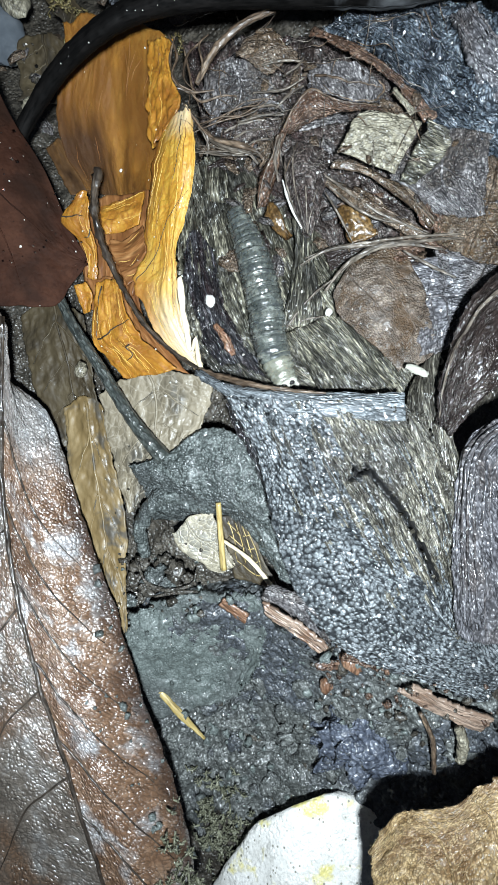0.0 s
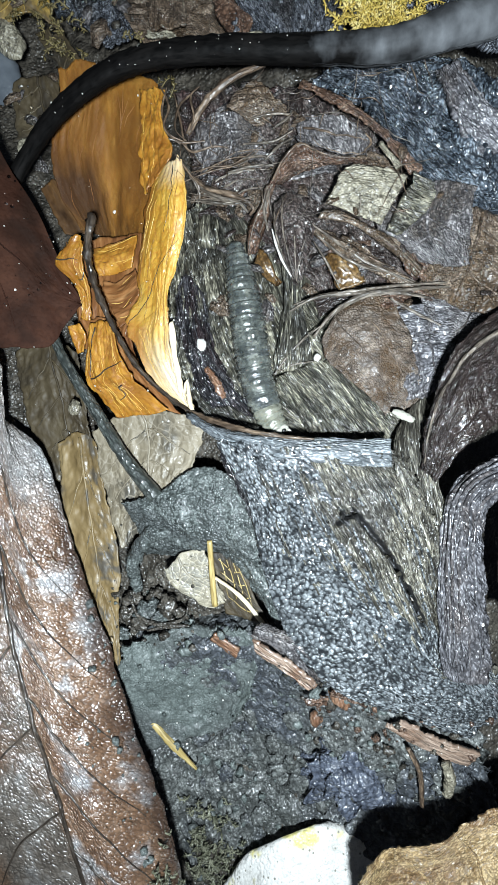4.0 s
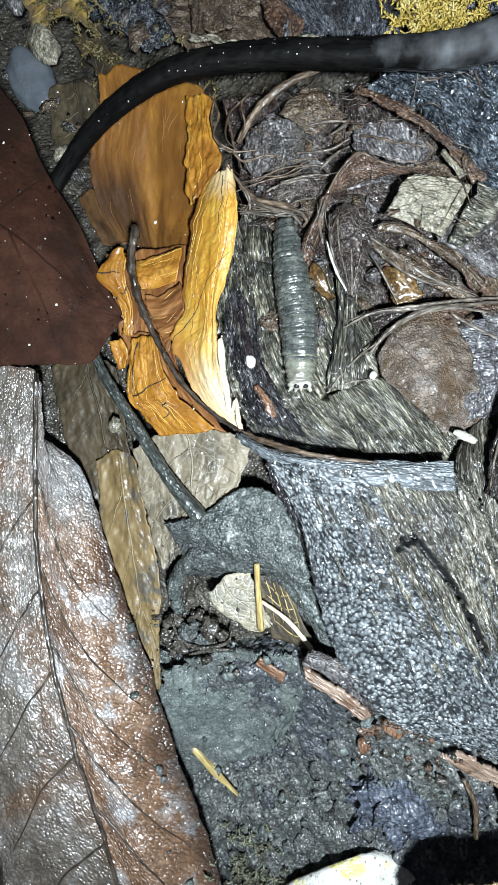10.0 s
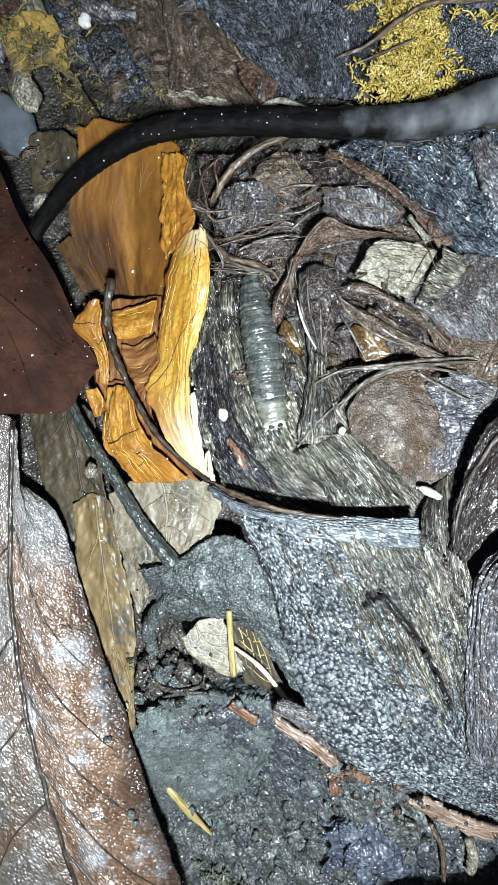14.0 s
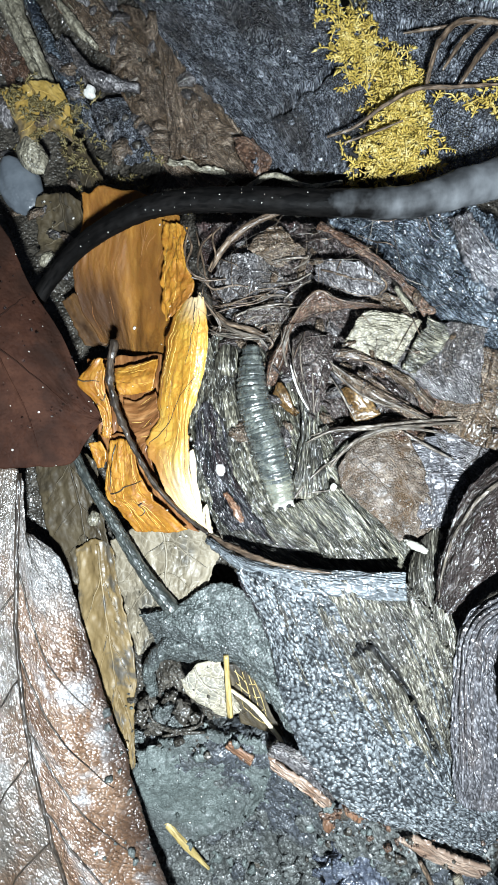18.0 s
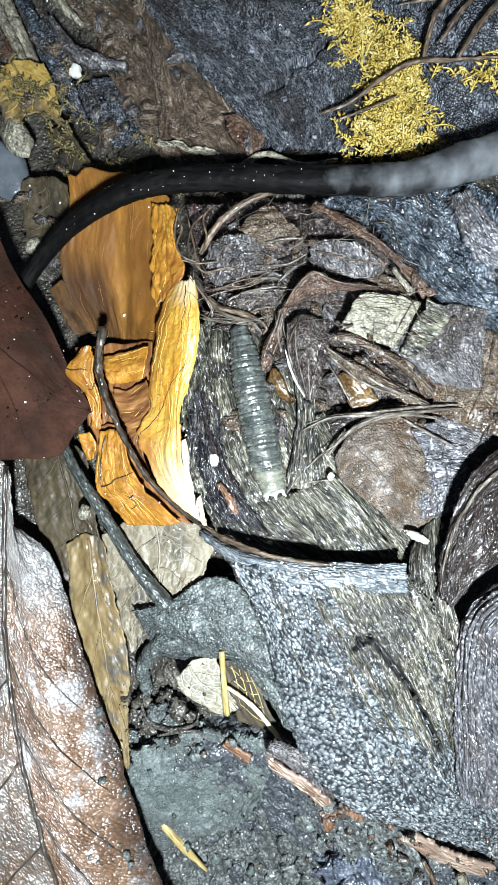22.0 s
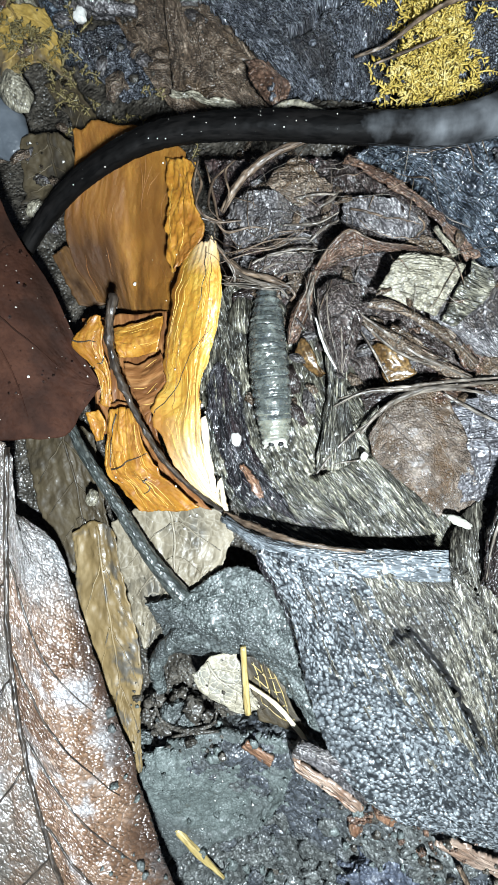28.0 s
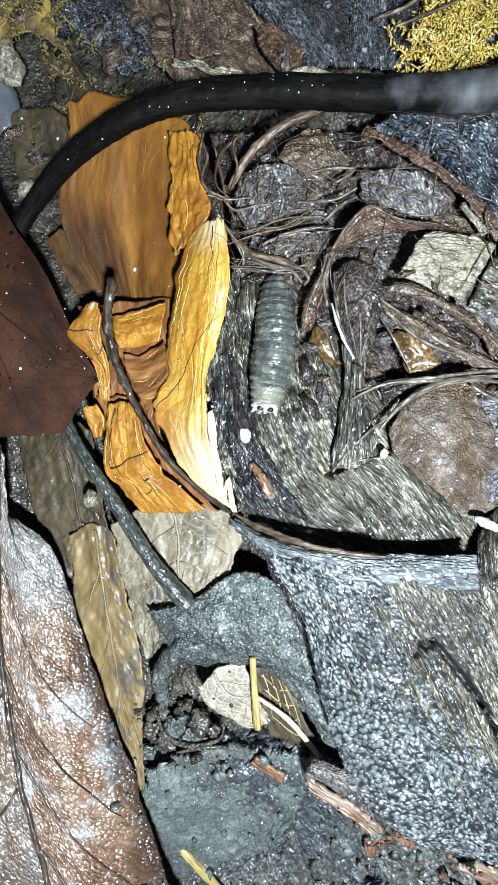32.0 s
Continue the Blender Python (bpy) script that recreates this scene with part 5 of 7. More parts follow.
solid("wood_strip", Sheet([[(24.7, -60.5, -1.0), (32.3, -64.7, -1.0), (39.4, -68.1, -2.0)], [(27.5, -58.7, 0.5), (33.6, -61.9, 0.5), (41.2, -64.5, 0.0)]], 0.3, 0.4, 2, 0.2, 0.8, 4, 83, 0.8).mesh(), PINK, "pinkish split wood strip beside the slab", "wood")
solid("wood_chip", Sheet([[(-6.0, -48.2, -6.4), (-3.3, -49.8, -6.2), (-1.1, -51.4, -6.2)], [(-5.2, -46.2, -5.6), (-2.6, -47.6, -5.4), (-0.2, -49.3, -5.4)]], 0.3, 0.3, 1, 0.15, 0.8, 3, 84, 0.8).mesh(), RUST, "orange brown wood chip in the mud", "wood")
for path in ([[(10.8, -55.8, -1.6), (13.1, -55.0, -1.0), (15.6, -55.4, -1.0)], [(11.3, -57.6, -1.6), (13.6, -57.5, -1.2), (15.3, -57.5, -1.4)]], [[(14.8, -54.9, -0.6), (18.1, -55.5, 0.0), (21.6, -57.1, 0.0)], [(15.6, -53.2, 0.2), (19.0, -53.6, 0.6), (22.5, -55.6, 0.4)]]):
    litter("bark_flake", path, LITTER_RED, "brown bark flake along the slab", "bark", seed=int(abs(path[0][0][0] * 10)), rag=0.6, relief=0.25)

# white stone and dry leaf
solid("stone", boulder((9.4, -104.2, -12.0), (17.5, 14, 8), 91, 0.4), STONE, "white stone with yellow stains in the mud", "stone")
litter("dry_leaf", [[(19.1, -82.0, 5.0), (22.8, -75.9, 6.0), (25.9, -74.3, 7.0), (31.5, -73.4, 7.0), (35.3, -70.5, 7.0), (39.4, -68.2, 7.2), (46.0, -66.3, 7.5)], [(18.9, -86.5, 6.0), (23.9, -81.9, 8.0), (30.3, -79.1, 9.0), (35.3, -77.3, 9.0), (45.2, -74.6, 9.0)],
                    [(18.3, -96.2, 7.0), (25.4, -93.8, 9.0), (32.5, -92.5, 10.0), (44.7, -92.2, 10.0)]], PALE_LEAF, "dry tan leaf with a wavy edge", seed=92, rag=0.8, thick=0.5,
       ribs=[[(0.95, 0.5), (0.5, 0.45), (0.05, 0.3)], [(0.9, 0.8), (0.4, 0.7), (0.05, 0.6)]], rib_mat=PALE_LEAF)

# curled leaves by the slab
litter("curled_leaf", [[(50.9, 16.0, 9.0), (40.1, 9.5, 10.0), (34.5, 5.3, 10.5), (30.4, -0.3, 10.5), (27.8, -8.6, 10.5), (27.4, -15.6, 10.0)], [(49.0, 8.4, 12.0), (42.0, 4.1, 12.5), (35.5, 0.3, 13.0), (31.6, -4.7, 12.5), (29.4, -10.3, 11.5), (28.2, -16.0, 10.0)],
                       [(49.7, -5.1, 11.0), (43.4, -6.0, 11.5), (37.5, -8.6, 11.5), (33.5, -11.6, 11.0), (31.1, -15.1, 10.5), (29.5, -17.4, 9.5)]], DARK_LEAF, "black brown curled leaf with a pale vein", seed=101, rag=0.4,
       ribs=[[(0.42, 0.0), (0.34, 0.25), (0.24, 0.5), (0.16, 0.75), (0.12, 0.98)]], rib_r=0.42)
litter("rolled_leaf", [[(51.7, -7.8, 8.0), (39.9, -12.6, 8.5), (32.1, -17.3, 9.0), (30.1, -26.2, 9.5), (30.3, -40.8, 8.5), (31.6, -47.9, 7.0)], [(50.4, -12.1, 10.0), (39.7, -15.1, 10.5), (34.1, -18.6, 10.5), (32.2, -25.8, 11.0), (33.1, -40.1, 10.0), (34.4, -48.2, 8.0)],
                       [(51.7, -17.6, 8.0), (42.8, -19.0, 8.0), (38.3, -21.7, 8.0), (37.3, -27.5, 8.0), (38.4, -38.3, 8.0), (38.9, -48.8, 7.0)]], LILAC, "grey rolled leaf with layered rims", seed=102, rag=0.4,
       ribs=[[(a, 0.02), (a + 0.03, 0.35), (a, 0.65), (a + 0.02, 0.95)] for a in (0.1, 0.24, 0.36, 0.5, 0.64, 0.8)], rib_mat=LILAC, rib_r=0.34)
litter("bark_bridge", [[(24.5, -9.0, 5.0), (23.6, -14.6, 8.8), (26.2, -23.4, 8.8), (29.7, -34.0, 8.0)], [(26.7, -6.0, 5.4), (26.2, -11.3, 8.2), (28.3, -20.4, 8.8), (31.6, -32.5, 8.0)], [(29.5, -3.9, 5.8), (29.1, -8.7, 8.0), (30.9, -18.2, 8.6), (34.0, -30.9, 8.0)]],
       WOOD_YELLOW, "fibrous bark joining the slab and the litter", "bark", seed=105, rag=0.6, stretch=4, thick=1.0, relief=0.25)
litter("rolled_leaf", [[(53.0, -20.7, 6.0), (44.5, -22.4, 6.5), (40.5, -24.6, 7.0), (39.7, -29.4, 7.5), (40.9, -40.5, 7.0)], [(54.3, -27.6, 4.0), (47.8, -27.6, 4.0), (45.0, -28.6, 4.0), (45.0, -33.3, 4.0), (45.4, -41.4, 5.0)]], DARK_LEAF, "dark inner turn of the rolled leaf", seed=103)
litter("crumbly_bark", [[(31.6, -42.8, 4.0), (32.5, -48.6, 3.0), (36.6, -54.5, 2.0), (42.5, -59.6, 1.0)], [(39.8, -39.4, 6.0), (40.4, -45.9, 5.0), (42.7, -50.8, 4.0), (47.4, -56.2, 2.0)]], LITTER_GREY, "crumbly pinkish grey bark", "bark", seed=104, lumps=0.8)

# litter beyond the larva
litter("leaf_mat", [[(-11.2, 48.4, 0.2), (-9.6, 40.8, 0.9), (-7.3, 31.6, 1.1), (-1.5, 24.2, 0.9), (5.9, 15.8, 1.3)], [(-0.6, 47.9, 1.7), (0.9, 39.8, 2.9), (4.1, 31.7, 3.1), (8.8, 23.5, 3.3), (13.1, 13.2, 2.3)], [(10.7, 46.6, 2.9), (12.7, 39.2, 4.1), (15.7, 31.0, 4.7), (19.9, 23.3, 4.1), (21.9, 13.9, 2.9)], [(18.1, 41.1, 4.9), (22.5, 34.5, 5.7), (26.4, 29.1, 5.7), (29.2, 21.5, 4.7), (32.2, 12.9, 3.7)]], LITTER_DARK, "matted dark leaf litter beyond the larva", "litter", seed=150, relief=0.5, lumps=0.9, rag=0.8, size=1.8, stretch=1.4)
litter("brown_leaf", [[(12.6, 4.2, 4.8), (15.3, 9.4, 5.0), (20.0, 12.2, 5.0), (24.9, 12.1, 5.0)], [(13.9, 0.8, 4.8), (17.9, 4.1, 5.2), (21.8, 5.7, 5.4), (27.7, 5.7, 5.4)], [(19.1, -3.4, 4.6), (22.5, -1.4, 4.8), (25.6, 0.0, 5.1), (28.7, 0.4, 5.4)], [(23.4, -7.5, 4.4), (26.1, -6.5, 4.8), (28.4, -5.5, 5.2), (30.0, -4.4, 5.6)]], BROWN_BLADE, "dark brown leaf fragment speckled with soil", seed=111, relief=0.18, lumps=0.2, rag=1.1,
       ribs=[[(0.05, 0.3), (0.4, 0.4), (0.9, 0.5)], [(0.2, 0.65), (0.5, 0.7), (0.95, 0.75)]], rib_mat=ROOT, rib_r=0.12)
litter("grey_leaf", [[(27.0, 15.0, 4.6), (40.0, 13.0, 5.6), (56.0, 13.0, 6.4)], [(30.0, 6.0, 5.0), (40.0, 4.0, 6.6), (54.0, 5.0, 7.6)], [(31.0, -3.0, 5.4), (36.0, -4.0, 7.0), (44.0, -3.0, 8.6)]], LITTER_GREY, "grey granular leaf running under the curled leaf", seed=156, relief=0.3, rag=1.0, lumps=0.6)
litter("lilac_leaf", [[(20.3, 10.4, 4.2), (28.9, 10.8, 5.0), (33.9, 10.6, 5.6)], [(23.1, 4.9, 4.2), (29.6, 4.8, 5.2), (34.0, 4.4, 6.0)], [(23.9, -6.2, 4.2), (28.7, -4.8, 5.4), (31.7, -3.1, 6.6)]], LILAC, "lilac grey granular leaf beside the brown one", seed=129, relief=0.25, rag=0.8)
litter("pale_bark_piece", [[(16.2, 29.8, 9.8), (19.0, 29.7, 10.2), (25.5, 28.5, 9.6)], [(14.6, 27.6, 9.6), (18.6, 26.6, 10.0), (23.9, 25.5, 9.2)], [(12.8, 24.8, 8.4), (16.7, 23.1, 8.8), (21.9, 21.3, 8.0)]], CREAM, "pale angular bark piece with dark pores", "bark", seed=112, relief=0.2, rag=0.5, lumps=0.3, stretch=3)
litter("olive_bark_piece", [[(26.2, 29.1, 9.2), (27.8, 28.4, 9.0), (29.7, 27.6, 8.8)], [(25.2, 26.8, 8.2), (27.1, 25.6, 8.4), (29.5, 24.8, 8.4)], [(22.5, 20.9, 7.2), (23.8, 20.5, 7.4), (25.0, 20.1, 7.4)]], WOOD_PALE, "olive frayed bark edge beside the pale piece", "bark", seed=136, relief=0.3, rag=0.8)
litter("russet_leaf", [[(5.0, 28.1, 7.4), (6.0, 30.4, 8.8), (7.8, 32.3, 9.8), (9.4, 32.9, 10.2), (12.6, 31.3, 10.0), (18.8, 30.8, 9.4)], [(5.7, 28.0, 7.2), (7.1, 29.3, 8.6), (8.9, 30.5, 9.8), (11.1, 30.5, 10.0), (14.5, 30.2, 9.8), (19.2, 30.5, 9.4)], [(6.9, 28.3, 6.6), (8.7, 29.2, 7.6), (11.1, 29.6, 8.4), (14.0, 29.9, 9.0), (17.0, 30.2, 9.2), (19.4, 30.3, 9.3)]], LITTER_RED, "russet curled leaf with a folded edge", seed=113, rag=0.3, relief=0.2, lumps=0.25,
       ribs=[[(0.05, 0.05), (0.06, 0.5), (0.08, 0.95)]], rib_mat=ROOT, rib_r=0.2)
litter("russet_leaf", [[(4.1, 28.3, 7.6), (2.9, 25.5, 6.8), (1.8, 21.8, 5.4), (1.2, 18.4, 4.2)], [(4.9, 28.4, 8.2), (4.0, 25.2, 7.4), (2.8, 21.6, 6.0), (1.9, 18.4, 4.6)], [(5.9, 28.3, 7.6), (5.0, 25.4, 6.6), (3.9, 22.2, 5.2), (2.6, 18.7, 4.0)]], LITTER_RED, "narrow russet leaf strip beside the larva", seed=123, rag=0.3, relief=0.2,
       ribs=[[(0.2, 0.02), (0.25, 0.5), (0.3, 0.98)], [(0.75, 0.02), (0.7, 0.5), (0.6, 0.9)]], rib_mat=FIBRE, rib_r=0.12)
litter("grey_leaf", [[(9.2, 39.8, 5.5), (8.8, 37.0, 5.8), (10.0, 35.1, 6.0)], [(12.4, 39.1, 8.0), (13.1, 35.5, 7.6), (14.4, 32.3, 7.6)], [(16.3, 37.8, 8.0), (17.6, 34.6, 7.8), (17.6, 31.8, 8.0)], [(20.1, 35.5, 7.4), (20.6, 34.0, 7.8), (19.7, 32.1, 8.0)]], LITTER_GREY, "purple grey granular leaf with a curled rim", seed=114, relief=0.35, rag=1.2, lumps=0.6, stretch=3,
       ribs=[[(0.98, 0.05), (0.97, 0.5), (0.9, 0.97), (0.6, 0.98), (0.3, 0.97)], [(0.1, 0.4), (0.5, 0.5), (0.9, 0.5)]], rib_mat=ROOT, rib_r=0.2)
litter("fuzzy_leaf", [[(-7.4, 39.1, 3.6), (-7.5, 34.2, 4.2), (-6.5, 29.7, 4.0)], [(-4.0, 40.4, 6.4), (-3.4, 35.5, 6.4), (-3.1, 31.6, 5.6)], [(-0.1, 40.0, 7.0), (0.6, 36.2, 6.6), (1.1, 33.4, 5.8)], [(3.1, 38.0, 6.0), (4.2, 36.1, 6.2), (4.0, 35.2, 5.2)]], LITTER_GREY, "grey leaf matted with fine hairs", seed=115, relief=0.4, rag=1.6, stretch=3)
litter("brown_leaf", [[(-3.0, 40.7, 5.8), (0.1, 42.7, 6.8), (3.4, 43.8, 6.8)], [(-0.9, 39.5, 7.2), (2.5, 40.2, 8.0), (6.8, 41.4, 7.4)], [(2.6, 37.2, 6.6), (5.3, 37.9, 7.2), (7.8, 39.4, 6.8)]], LITTER, "olive brown leaf fold in litter", seed=124, relief=0.45, rag=1.2, stretch=4)
litter("grey_leaf", [[(0.8, 33.5, 5.4), (2.6, 34.2, 6.4), (5.0, 33.8, 6.2)], [(1.6, 32.5, 5.2), (3.5, 32.6, 6.0), (6.0, 32.6, 5.6)]], LITTER_GREY, "small pale grey leaf flake", seed=137, relief=0.15, rag=0.4)
litter("layered_leaf", [[(-4.7, 30.2, 4.4), (-0.9, 31.5, 5.8), (5.5, 31.7, 6.4)], [(-3.6, 28.9, 4.2), (-0.1, 29.9, 5.4), (5.1, 30.0, 5.8)], [(-1.6, 27.8, 3.8), (1.6, 28.5, 4.8), (4.3, 28.5, 5.2)]], LITTER_DARK, "dark layered leaf with pale rims over the larva", seed=138, relief=0.25, rag=0.6,
       ribs=[[(0.02, 0.05), (0.02, 0.5), (0.02, 0.97)], [(0.5, 0.1), (0.45, 0.5), (0.5, 0.9)], [(0.97, 0.1), (0.95, 0.6), (0.97, 0.95)]], rib_r=0.2)
litter("dark_leaf_scrap", [[(5.1, 26.4, 6.0), (5.5, 22.0, 6.0), (7.0, 17.0, 5.4), (8.7, 13.5, 4.8)], [(7.8, 27.7, 7.2), (7.9, 22.6, 7.2), (8.4, 18.2, 7.2), (9.1, 13.5, 5.4)], [(11.4, 26.1, 7.4), (12.0, 22.5, 7.2), (11.2, 17.7, 6.0), (9.7, 13.5, 4.8)]], LITTER_DARK, "dark granular leaf scrap with silvery veins", seed=116, relief=0.22, rag=0.5,
       ribs=[[(0.03, 0.1), (0.05, 0.5), (0.2, 0.98)], [(0.3, 0.02), (0.3, 0.45), (0.4, 0.95)], [(0.9, 0.4), (0.75, 0.7), (0.55, 0.97)], [(0.6, 0.5), (0.55, 0.75), (0.5, 0.97)]], rib_r=0.16)
litter("brown_rim_leaf", [[(8.6, 44.4, 4.6), (12.5, 41.4, 6.4), (17.9, 37.4, 7.8), (22.7, 32.9, 8.2), (26.3, 28.9, 8.0)], [(9.9, 46.0, 5.6), (14.5, 42.4, 7.6), (19.7, 38.2, 9.0), (24.3, 34.1, 9.0), (28.2, 29.7, 8.4)]], LITTER_RED, "dark brown leaf band under the stalk", seed=122, relief=0.3, rag=0.8)
litter("tan_leaf_edge", [[(20.9, 33.7, 8.6), (21.9, 31.6, 9.2), (23.6, 29.2, 9.0)], [(21.7, 34.2, 8.8), (23.0, 31.9, 9.2), (24.8, 29.9, 9.0)]], CREAM, "pale tan leaf edge under the band", seed=139, relief=0.15, rag=0.4)
litter("rust_flake", [[(-6.3, 0.8, 3.0), (-4.9, -1.7, 3.0), (-2.5, -4.7, 3.2)], [(-5.2, 1.3, 3.6), (-3.6, -0.8, 3.6), (-1.8, -4.1, 3.6)]], RUST, "rust red bark flake on bark", "bark", seed=125, rag=0.6, thick=0.6)
litter("amber_husk", [[(1.9, 17.3, 3.6), (3.2, 15.5, 3.8), (5.7, 13.2, 3.6)], [(2.9, 19.0, 5.0), (4.3, 16.6, 5.2), (6.5, 13.7, 4.6)], [(4.4, 19.4, 4.6), (5.7, 17.1, 4.8), (6.7, 14.2, 4.4)]], AMBER, "amber brown seed husk beside the larva", "husk", seed=126, rag=0.8, thick=0.6, relief=0.2, lumps=0.4)
litter("amber_husk", [[(12.8, 18.7, 4.8), (14.2, 15.4, 5.0), (16.0, 12.2, 4.8)], [(15.1, 18.8, 5.8), (16.6, 15.9, 6.0), (19.5, 13.7, 5.4)], [(16.1, 19.4, 5.2), (18.7, 16.3, 5.2), (20.5, 14.6, 4.8)]], AMBER, "amber brown torn husk in litter", "husk", seed=127, rag=1.2, thick=0.6, relief=0.3, lumps=0.5)
litter("plank_scrap", [[(7.1, 17.2, 4.2), (6.9, 10.7, 4.0), (5.3, 0.1, 3.6)], [(8.7, 17.3, 5.2), (8.7, 10.6, 5.0), (8.7, 0.1, 4.4)], [(10.1, 16.3, 4.6), (10.2, 10.6, 4.6), (12.1, 1.7, 4.2)]], WOOD_PALE, "fibrous greenish wood sliver", "wood", seed=117, stretch=6, relief=0.3, rag=0.5)
litter("fibrous_fan", [[(5.6, -0.8, 3.4), (8.8, -6.5, 3.8), (10.8, -10.1, 4.2)], [(8.8, 0.5, 4.4), (13.5, -4.7, 4.8), (17.1, -10.0, 5.0)], [(12.8, 2.5, 4.4), (17.6, -3.2, 4.8), (22.4, -9.5, 5.0)]], WOOD_PALE, "pale fan of wood fibres beneath the brown leaf", "wood", seed=128, stretch=6, relief=0.3, rag=0.6)
litter("brown_leaf", [[(24.9, 26.0, 6.6), (20.6, 22.7, 6.0), (27.5, 16.5, 6.0)], [(30.0, 28.6, 7.2), (28.4, 21.8, 7.2), (32.4, 15.3, 6.8)], [(36.5, 28.1, 7.2), (35.9, 20.8, 7.4), (36.4, 15.8, 7.2)]], LITTER_GREY, "large purple grey leaf, wet and granular", seed=118, relief=0.22, rag=0.8, lumps=0.4)
litter("brown_leaf", [[(33.2, 25.7, 6.2), (30.4, 18.0, 6.2), (27.3, 12.8, 5.6)], [(37.4, 24.4, 7.2), (35.5, 16.2, 7.2), (33.0, 9.6, 6.4)], [(44.9, 21.7, 7.6), (43.4, 13.4, 7.8), (40.7, 6.6, 7.6)]], LITTER, "russet brown leaf beside the purple grey one", seed=157, relief=0.3, rag=0.8, lumps=0.6)
litter("bark_plate", [[(29.8, 44.8, 8.0), (32.1, 38.1, 8.2), (36.8, 31.4, 7.6)], [(32.1, 45.4, 9.2), (36.4, 39.5, 9.4), (43.3, 32.8, 9.0)]], LILAC, "flat lilac grey bark plate on the blue black bark", "bark", seed=158, relief=0.35, rag=0.8, lumps=0.5, thick=0.8)
for path in ([(12.6, 23.9, 7.4), (17.4, 22.7, 7.8), (23.9, 18.8, 7.2), (28.2, 15.1, 6.4)], [(11.6, 21.9, 6.6), (16.1, 18.6, 7.0), (21.4, 15.9, 6.6), (27.1, 12.8, 6.2)], [(15.7, 20.8, 6.0), (19.6, 18.4, 6.2), (24.4, 15.2, 6.0)]):
    c = np.array(path)
    litter("split_stem", [(c + (0.5, 0.8, -0.4)).tolist(), (c + (0, 0, 0.3)).tolist(), (c - (0.5, 0.8, 0.5)).tolist()], LITTER, "flattened split stem crossing the litter", "bark", seed=int(abs(c[0, 0] * 10)), relief=0.25, rag=0.3, stretch=6, group="split stems")
litter("brown_leaf", [[(10.6, 12.3, 3.8), (16.2, 13.1, 4.2), (21.8, 13.8, 4.6)], [(12.2, 8.2, 3.8), (16.1, 10.0, 4.4), (20.9, 11.7, 4.8)]], DARK_LEAF, "dark narrow leaf strip in litter", seed=119)
litter("dark_wet_bark", [[(-11.5, 13.5, 1.8), (-10.7, 6.8, 2.0), (-8.2, -1.6, 2.2), (-5.1, -6.2, 2.4)], [(-8.7, 17.5, 2.4), (-7.6, 9.2, 2.6), (-5.0, 0.9, 2.8), (-1.0, -6.6, 2.8)], [(-5.4, 12.5, 2.6), (-4.2, 5.1, 2.8), (-1.8, -0.7, 3.0), (4.0, -8.7, 3.0)]], WOOD_DARK, "dark wet bark strip along the orange leaf", "bark", seed=155, relief=0.35, rag=1.6, stretch=4)
litter("brown_leaf", [[(23.3, 17.1, 4.2), (27.4, 14.7, 4.8), (32.9, 12.1, 5.2)], [(21.9, 13.0, 4.4), (26.6, 12.1, 4.8), (32.2, 10.5, 5.0)]], LITTER_RED, "brown leaf strip under the frayed stem", seed=120)
litter("blue_grey_bark", [[(11.4, 46.6, 4.0), (19.2, 41.4, 5.5), (24.5, 34.1, 6.0), (29.8, 28.8, 6.0), (35.2, 22.6, 6.0)], [(15.5, 47.4, 6.0), (24.1, 42.6, 7.0), (29.2, 37.2, 7.4), (34.6, 31.1, 7.2), (43.5, 24.2, 7.0)], [(20.9, 49.6, 6.0), (29.3, 48.2, 7.0), (38.1, 45.9, 7.0), (46.9, 40.0, 7.0)]],
       SLATE, "blue black rough bark, wet and sparkling", "bark", seed=121, thick=1.0, relief=0.6, rag=0.5, lumps=0.9, size=2.8, stretch=1)


SCRAPS = [LITTER, LITTER_GREY, LITTER_RED, DARK_LEAF]


def scrap(k, spot, turn, long, wide, curl):
    c, d = np.array(spot), np.array([math.cos(radians(turn)), math.sin(radians(turn)), 0])
    e = np.array([-d[1], d[0], 0])
    up = np.array([0, 0, curl])
    rails = [[c - d * long * 0.5 + e * wide * q * 0.7 + up * q * q, c + e * wide * q + up * q * q * 1.3 + np.array([0, 0, 0.5]), c + d * long * 0.5 + e * wide * q * 0.5 + up * q * q * 0.6] for q in (-0.5, 0.05, 0.5)]
    litter("leaf_scrap", rails, SCRAPS[k % 4], ("small brown leaf scrap in litter", "small grey leaf scrap in litter", "small russet leaf scrap in litter", "small black leaf scrap in litter")[k % 4],
           seed=200 + k, rag=1.0, group="leaf scraps in the litter", step=0.3)


